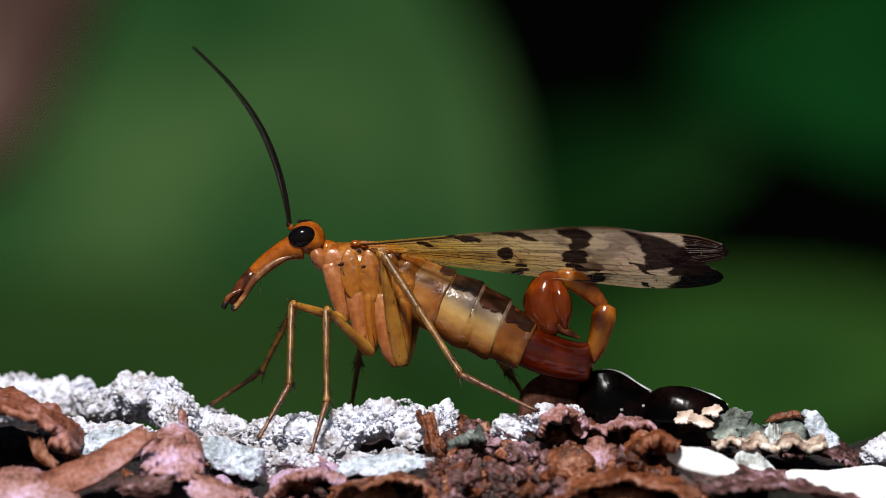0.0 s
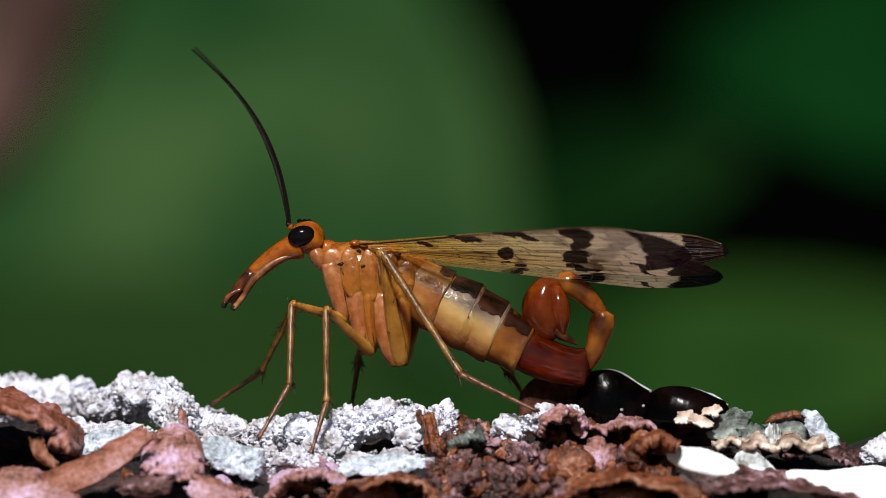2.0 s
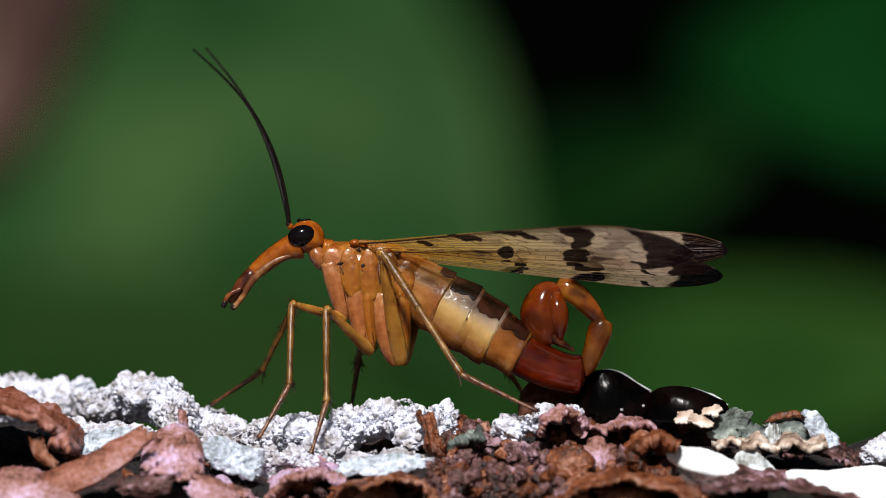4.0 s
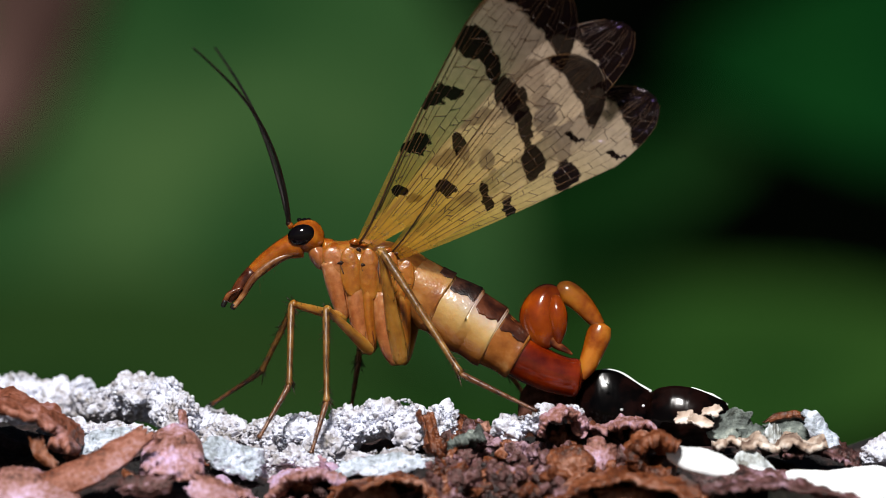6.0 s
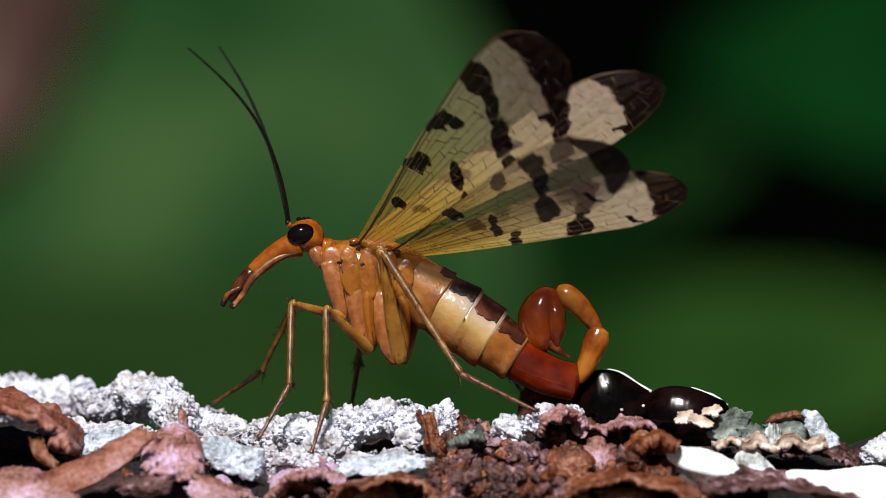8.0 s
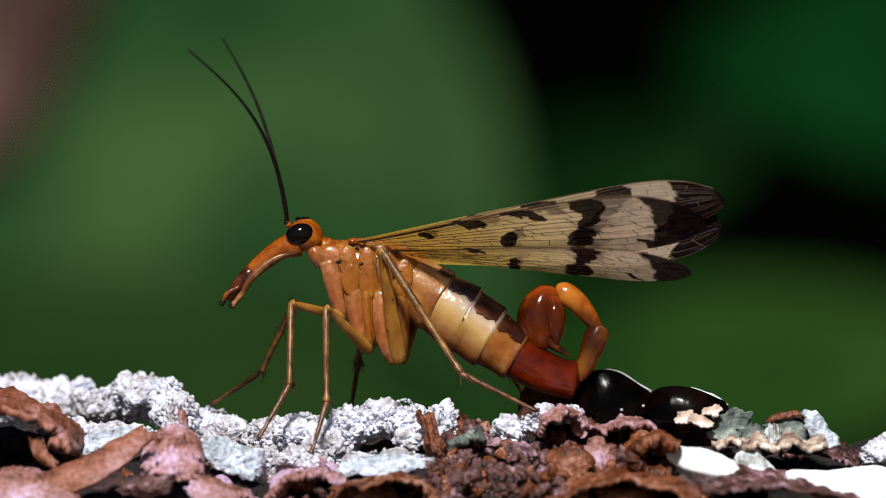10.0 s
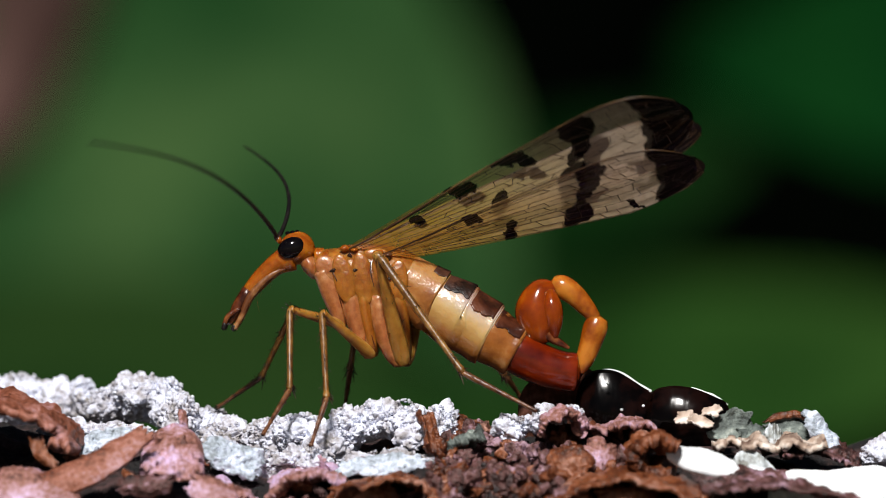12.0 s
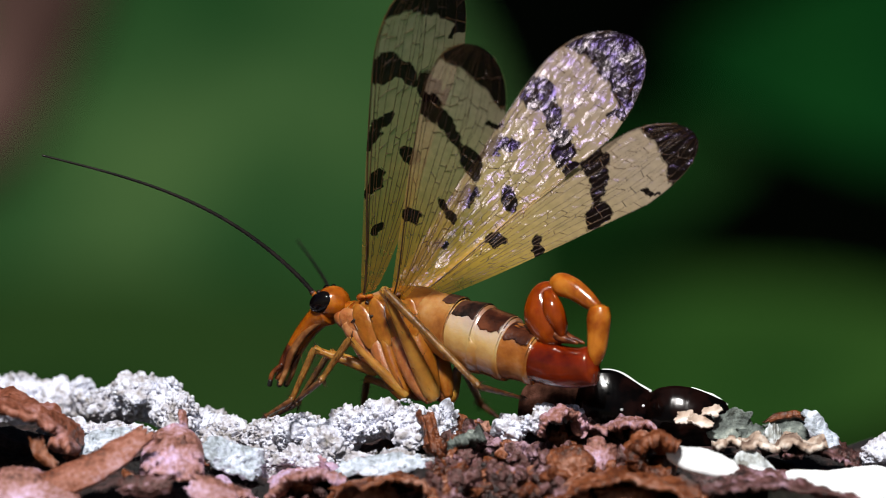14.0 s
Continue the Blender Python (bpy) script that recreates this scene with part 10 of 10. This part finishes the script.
    walk(leg_parts['FM', 1], [
        (0, at(0.150, 2.400, -1.398, 0.987, 0.154, 0.050, -0.008)), (1.5, at(0.160, 2.412, -1.405, 0.987, 0.154, 0.050, -0.008)),
        (3, at(0.168, 2.433, -1.420, 0.987, 0.154, 0.050, -0.008)), (5.3, at(0.162, 2.470, -1.447, 0.987, 0.154, 0.049, -0.008)),
        (6.5, at(0.157, 2.492, -1.463, 0.987, 0.154, 0.048, -0.007)), (7.5, at(0.164, 2.514, -1.479, 0.987, 0.154, 0.047, -0.007)),
        (8.2, at(0.173, 2.524, -1.486, 0.987, 0.154, 0.047, -0.007)), (10.3, at(0.200, 2.539, -1.496, 0.987, 0.155, 0.045, -0.007)),
        (11, at(0.196, 2.539, -1.496, 0.987, 0.155, 0.044, -0.007)), (11.5, at(0.192, 2.538, -1.496, 0.987, 0.155, 0.043, -0.007)),
        (11.7, at(0.190, 2.535, -1.494, 0.987, 0.150, 0.050, -0.006)), (11.8, at(0.180, 2.528, -1.489, 0.988, 0.137, 0.068, -0.004)),
        (11.9, at(0.152, 2.518, -1.484, 0.988, 0.121, 0.094, -0.000)), (12, at(0.094, 2.503, -1.477, 0.987, 0.108, 0.123, 0.004)),
        (12.1, at(-0.072, 2.503, -1.501, 0.970, 0.153, 0.187, -0.002)), (12.2, at(-0.378, 2.486, -1.559, 0.942, 0.219, 0.254, -0.014)),
        (12.3, at(-0.898, 2.377, -1.689, 0.922, 0.263, 0.283, -0.003)), (12.4, at(-1.509, 2.002, -1.837, 0.904, 0.299, 0.303, 0.025)),
        (12.5, at(-1.884, 1.586, -1.955, 0.882, 0.341, 0.321, 0.049)), (12.6, at(-2.087, 1.250, -2.046, 0.860, 0.377, 0.338, 0.066)),
        (12.7, at(-2.263, 0.876, -2.176, 0.839, 0.395, 0.363, 0.085)), (12.8, at(-2.408, 0.633, -2.366, 0.824, 0.403, 0.387, 0.098)),
        (12.9, at(-2.449, 1.061, -2.512, 0.810, 0.433, 0.385, 0.092)), (13, at(-2.403, 1.452, -2.611, 0.797, 0.480, 0.352, 0.102)),
        (13.1, at(-2.360, 1.615, -2.641, 0.791, 0.504, 0.328, 0.112)), (13.2, at(-2.355, 1.611, -2.628, 0.791, 0.504, 0.328, 0.112)),
        (13.3, at(-2.351, 1.604, -2.615, 0.791, 0.504, 0.328, 0.112)), (13.4, at(-2.348, 1.595, -2.603, 0.791, 0.504, 0.329, 0.112)),
        (13.5, at(-2.346, 1.584, -2.591, 0.791, 0.504, 0.329, 0.111)), (13.6, at(-2.344, 1.574, -2.581, 0.791, 0.504, 0.330, 0.111)),
        (13.7, at(-2.343, 1.564, -2.572, 0.790, 0.504, 0.330, 0.111)), (13.8, at(-2.342, 1.556, -2.566, 0.790, 0.504, 0.331, 0.110)),
        (13.9, at(-2.342, 1.551, -2.561, 0.790, 0.504, 0.331, 0.110)), (14, at(-2.342, 1.549, -2.560, 0.790, 0.504, 0.331, 0.110))])
    walk(leg_parts['FM', 2], [
        (0, at(-0.167, 3.400, -4.516, 0.958, 0.275, 0.076, -0.022)), (1.5, at(-0.156, 3.412, -4.524, 0.958, 0.275, 0.076, -0.022)),
        (3, at(-0.146, 3.433, -4.538, 0.958, 0.275, 0.076, -0.022)), (5.3, at(-0.146, 3.471, -4.566, 0.958, 0.275, 0.076, -0.022)),
        (6.5, at(-0.146, 3.493, -4.582, 0.958, 0.275, 0.076, -0.022)), (7.5, at(-0.134, 3.516, -4.599, 0.958, 0.275, 0.076, -0.022)),
        (8.2, at(-0.122, 3.527, -4.606, 0.958, 0.275, 0.076, -0.022)), (10.3, at(-0.083, 3.545, -4.615, 0.958, 0.275, 0.076, -0.022)),
        (11, at(-0.082, 3.546, -4.616, 0.958, 0.275, 0.076, -0.022)), (11.5, at(-0.082, 3.546, -4.616, 0.958, 0.275, 0.076, -0.022)),
        (11.7, at(-0.129, 3.511, -4.620, 0.956, 0.282, 0.080, -0.022)), (11.8, at(-0.259, 3.422, -4.625, 0.949, 0.300, 0.091, -0.023)),
        (11.9, at(-0.457, 3.306, -4.619, 0.941, 0.321, 0.106, -0.025)), (12, at(-0.707, 3.197, -4.592, 0.931, 0.341, 0.125, -0.027)),
        (12.1, at(-1.267, 3.485, -4.405, 0.919, 0.354, 0.170, -0.036)), (12.2, at(-1.934, 3.864, -4.109, 0.901, 0.365, 0.231, -0.046)),
        (12.3, at(-2.609, 3.980, -3.997, 0.875, 0.382, 0.293, -0.047)), (12.4, at(-3.361, 3.733, -3.933, 0.845, 0.397, 0.356, -0.037)),
        (12.5, at(-3.856, 3.460, -3.804, 0.827, 0.403, 0.392, -0.013)), (12.6, at(-4.164, 3.234, -3.651, 0.835, 0.392, 0.384, 0.035)),
        (12.7, at(-4.491, 2.856, -3.570, 0.852, 0.368, 0.360, 0.097)), (12.8, at(-4.766, 2.566, -3.602, 0.860, 0.353, 0.339, 0.144)),
        (12.9, at(-4.762, 3.136, -3.592, 0.853, 0.362, 0.348, 0.140)), (13, at(-4.571, 3.733, -3.571, 0.828, -0.401, 0.143, 0.365)),
        (13.1, at(-4.439, 3.996, -3.555, 0.815, -0.414, 0.153, 0.375)), (13.2, at(-4.434, 3.992, -3.541, 0.815, -0.414, 0.153, 0.375)),
        (13.3, at(-4.431, 3.984, -3.527, 0.815, -0.414, 0.153, 0.375)), (13.4, at(-4.429, 3.975, -3.512, 0.815, -0.414, 0.154, 0.375)),
        (13.5, at(-4.428, 3.965, -3.497, 0.815, -0.414, 0.154, 0.376)), (13.6, at(-4.428, 3.955, -3.484, 0.815, -0.413, 0.155, 0.376)),
        (13.7, at(-4.428, 3.945, -3.472, 0.815, -0.413, 0.155, 0.376)), (13.8, at(-4.428, 3.937, -3.463, 0.815, -0.413, 0.156, 0.376)),
        (13.9, at(-4.428, 3.932, -3.457, 0.815, -0.413, 0.156, 0.377)), (14, at(-4.428, 3.930, -3.455, 0.814, -0.413, 0.156, 0.377))])
    walk(leg_parts['FH', 0], [
        (0, at(1.518, 0.550, -4.510, 0.144, 0.031, -0.968, 0.205)), (1.5, at(1.518, 0.550, -4.510, 0.146, 0.031, -0.967, 0.207)),
        (3, at(1.518, 0.550, -4.510, 0.147, 0.032, -0.966, 0.209)), (5.3, at(1.518, 0.550, -4.510, 0.148, 0.033, -0.964, 0.217)),
        (6.5, at(1.518, 0.550, -4.510, 0.149, 0.034, -0.963, 0.221)), (7.5, at(1.518, 0.550, -4.510, 0.151, 0.035, -0.962, 0.224)),
        (8.2, at(1.518, 0.550, -4.510, 0.153, 0.036, -0.962, 0.225)), (10.3, at(1.518, 0.550, -4.510, 0.158, 0.037, -0.961, 0.224)),
        (11, at(1.518, 0.550, -4.510, 0.158, 0.037, -0.961, 0.224)), (11.5, at(1.518, 0.550, -4.510, 0.158, 0.037, -0.961, 0.224)),
        (11.7, at(1.518, 0.550, -4.510, 0.160, 0.040, -0.959, 0.229)), (11.8, at(1.518, 0.550, -4.510, 0.163, 0.047, -0.955, 0.243)),
        (11.9, at(1.518, 0.550, -4.510, 0.166, 0.057, -0.949, 0.261)), (12, at(1.518, 0.550, -4.510, 0.165, 0.067, -0.943, 0.279)),
        (12.1, at(1.518, 0.550, -4.510, 0.157, 0.079, -0.938, 0.298)), (12.2, at(1.518, 0.550, -4.510, 0.140, 0.093, -0.936, 0.309)),
        (12.3, at(1.518, 0.550, -4.510, 0.108, 0.112, -0.941, 0.302)), (12.4, at(1.518, 0.550, -4.510, 0.074, 0.141, -0.947, 0.278)),
        (12.5, at(1.518, 0.550, -4.510, 0.043, 0.171, -0.946, 0.272)), (12.6, at(1.518, 0.550, -4.510, 0.032, 0.216, -0.909, 0.356)),
        (12.7, at(1.518, 0.550, -4.510, 0.082, 0.314, -0.823, 0.466)), (12.8, at(1.518, 0.550, -4.510, 0.117, 0.389, -0.757, 0.511)),
        (12.9, at(1.518, 0.550, -4.510, 0.124, 0.396, -0.755, 0.507)), (13, at(1.518, 0.550, -4.510, 0.132, 0.397, -0.763, 0.492)),
        (13.1, at(1.518, 0.550, -4.510, 0.135, 0.397, -0.766, 0.487)), (13.2, at(1.518, 0.550, -4.510, 0.132, 0.399, -0.761, 0.494)),
        (13.3, at(1.518, 0.550, -4.510, 0.128, 0.400, -0.757, 0.501)), (13.4, at(1.518, 0.550, -4.510, 0.123, 0.399, -0.754, 0.507)),
        (13.5, at(1.518, 0.550, -4.510, 0.117, 0.398, -0.752, 0.512)), (13.6, at(1.518, 0.550, -4.510, 0.110, 0.397, -0.751, 0.516)),
        (13.7, at(1.518, 0.550, -4.510, 0.105, 0.395, -0.750, 0.520)), (13.8, at(1.518, 0.550, -4.510, 0.100, 0.393, -0.750, 0.523)),
        (13.9, at(1.518, 0.550, -4.510, 0.096, 0.392, -0.750, 0.524)), (14, at(1.518, 0.550, -4.510, 0.095, 0.391, -0.750, 0.525))])
    walk(leg_parts['FH', 1], [
        (0, at(2.598, 2.200, -0.960, 0.938, 0.112, -0.324, 0.039)), (1.5, at(2.609, 2.209, -0.968, 0.938, 0.112, -0.324, 0.039)),
        (3, at(2.620, 2.232, -0.982, 0.939, 0.112, -0.324, 0.039)), (5.3, at(2.620, 2.288, -1.009, 0.939, 0.111, -0.324, 0.038)),
        (6.5, at(2.620, 2.320, -1.025, 0.939, 0.111, -0.324, 0.038)), (7.5, at(2.632, 2.344, -1.042, 0.939, 0.111, -0.324, 0.038)),
        (8.2, at(2.645, 2.350, -1.048, 0.939, 0.111, -0.324, 0.038)), (10.3, at(2.684, 2.343, -1.058, 0.939, 0.111, -0.324, 0.038)),
        (11, at(2.684, 2.342, -1.058, 0.939, 0.111, -0.324, 0.038)), (11.5, at(2.684, 2.342, -1.058, 0.939, 0.111, -0.324, 0.038)),
        (11.7, at(2.688, 2.386, -1.082, 0.940, 0.114, -0.321, 0.040)), (11.8, at(2.691, 2.495, -1.144, 0.942, 0.121, -0.310, 0.044)),
        (11.9, at(2.676, 2.637, -1.225, 0.946, 0.129, -0.294, 0.049)), (12, at(2.631, 2.781, -1.305, 0.950, 0.135, -0.276, 0.054)),
        (12.1, at(2.527, 2.918, -1.369, 0.964, 0.108, -0.237, 0.049)), (12.2, at(2.347, 3.007, -1.385, 0.978, 0.067, -0.189, 0.048)),
        (12.3, at(2.067, 2.953, -1.283, 0.979, 0.137, -0.131, 0.080)), (12.4, at(1.766, 2.772, -1.120, 0.966, 0.223, -0.060, 0.114)),
        (12.5, at(1.471, 2.701, -1.066, 0.948, 0.283, -0.023, 0.146)), (12.6, at(1.129, 3.232, -1.486, 0.898, 0.403, 0.010, 0.178)),
        (12.7, at(0.874, 3.875, -2.269, 0.826, 0.522, 0.095, 0.191)), (12.8, at(0.621, 4.064, -2.682, 0.787, 0.563, 0.158, 0.195)),
        (12.9, at(0.644, 4.059, -2.662, 0.781, 0.570, 0.154, 0.202)), (13, at(0.752, 4.028, -2.558, 0.775, 0.578, 0.148, 0.208)),
        (13.1, at(0.789, 4.017, -2.525, 0.770, 0.584, 0.142, 0.213)), (13.2, at(0.734, 4.034, -2.576, 0.765, 0.591, 0.136, 0.216)),
        (13.3, at(0.678, 4.045, -2.620, 0.761, 0.597, 0.128, 0.220)), (13.4, at(0.624, 4.052, -2.658, 0.757, 0.602, 0.121, 0.224)),
        (13.5, at(0.573, 4.055, -2.689, 0.753, 0.607, 0.113, 0.228)), (13.6, at(0.526, 4.055, -2.715, 0.750, 0.611, 0.106, 0.232)),
        (13.7, at(0.487, 4.053, -2.734, 0.747, 0.614, 0.100, 0.235)), (13.8, at(0.457, 4.051, -2.748, 0.745, 0.616, 0.096, 0.237)),
        (13.9, at(0.437, 4.049, -2.756, 0.744, 0.617, 0.092, 0.239)), (14, at(0.430, 4.048, -2.758, 0.743, 0.618, 0.091, 0.239))])
    walk(leg_parts['FH', 2], [
        (0, at(5.666, 3.400, -4.867, 0.902, 0.317, -0.275, 0.097)), (1.5, at(5.677, 3.408, -4.875, 0.902, 0.317, -0.275, 0.097)),
        (3, at(5.688, 3.430, -4.889, 0.902, 0.317, -0.275, 0.097)), (5.3, at(5.689, 3.482, -4.917, 0.902, 0.317, -0.276, 0.097)),
        (6.5, at(5.689, 3.513, -4.934, 0.902, 0.317, -0.276, 0.097)), (7.5, at(5.702, 3.535, -4.950, 0.902, 0.317, -0.276, 0.097)),
        (8.2, at(5.714, 3.540, -4.957, 0.902, 0.317, -0.276, 0.097)), (10.3, at(5.753, 3.534, -4.966, 0.902, 0.317, -0.276, 0.097)),
        (11, at(5.754, 3.533, -4.966, 0.902, 0.317, -0.276, 0.097)), (11.5, at(5.754, 3.533, -4.966, 0.902, 0.317, -0.276, 0.097)),
        (11.7, at(5.720, 3.610, -5.010, 0.903, 0.322, -0.269, 0.097)), (11.8, at(5.619, 3.797, -5.124, 0.903, 0.332, -0.254, 0.098)),
        (11.9, at(5.456, 4.029, -5.281, 0.904, 0.341, -0.239, 0.100)), (12, at(5.237, 4.245, -5.451, 0.903, 0.345, -0.232, 0.104)),
        (12.1, at(4.806, 4.104, -5.787, 0.894, 0.366, -0.230, 0.117)), (12.2, at(4.207, 3.768, -6.084, 0.894, 0.367, -0.225, 0.127)),
        (12.3, at(3.265, 4.435, -6.025, 0.930, 0.293, -0.188, 0.116)), (12.4, at(2.101, 5.040, -5.687, 0.977, 0.102, -0.153, 0.104)),
        (12.5, at(1.275, 5.474, -5.354, 0.978, 0.075, -0.144, 0.129)), (12.6, at(0.301, 6.914, -4.933, 0.970, 0.020, -0.194, 0.142)),
        (12.7, at(-0.946, 8.097, -4.500, 0.955, -0.039, -0.256, 0.147)), (12.8, at(-1.773, 8.279, -4.298, 0.940, -0.051, -0.298, 0.158)),
        (12.9, at(-1.763, 8.294, -4.206, 0.936, -0.057, -0.309, 0.157)), (13, at(-1.655, 8.287, -4.035, 0.933, -0.063, -0.318, 0.154)),
        (13.1, at(-1.603, 8.307, -3.938, 0.931, -0.069, -0.324, 0.151)), (13.2, at(-1.633, 8.356, -3.930, 0.930, -0.074, -0.329, 0.147)),
        (13.3, at(-1.662, 8.398, -3.921, 0.929, -0.079, -0.333, 0.143)), (13.4, at(-1.689, 8.433, -3.913, 0.928, -0.082, -0.337, 0.140)),
        (13.5, at(-1.713, 8.461, -3.905, 0.927, -0.085, -0.339, 0.137)), (13.6, at(-1.734, 8.483, -3.898, 0.926, -0.088, -0.342, 0.135)),
        (13.7, at(-1.752, 8.499, -3.891, 0.925, -0.090, -0.343, 0.133)), (13.8, at(-1.765, 8.510, -3.887, 0.925, -0.091, -0.344, 0.132)),
        (13.9, at(-1.773, 8.517, -3.883, 0.925, -0.092, -0.345, 0.131)), (14, at(-1.776, 8.519, -3.882, 0.925, -0.092, -0.345, 0.131))])

motions()
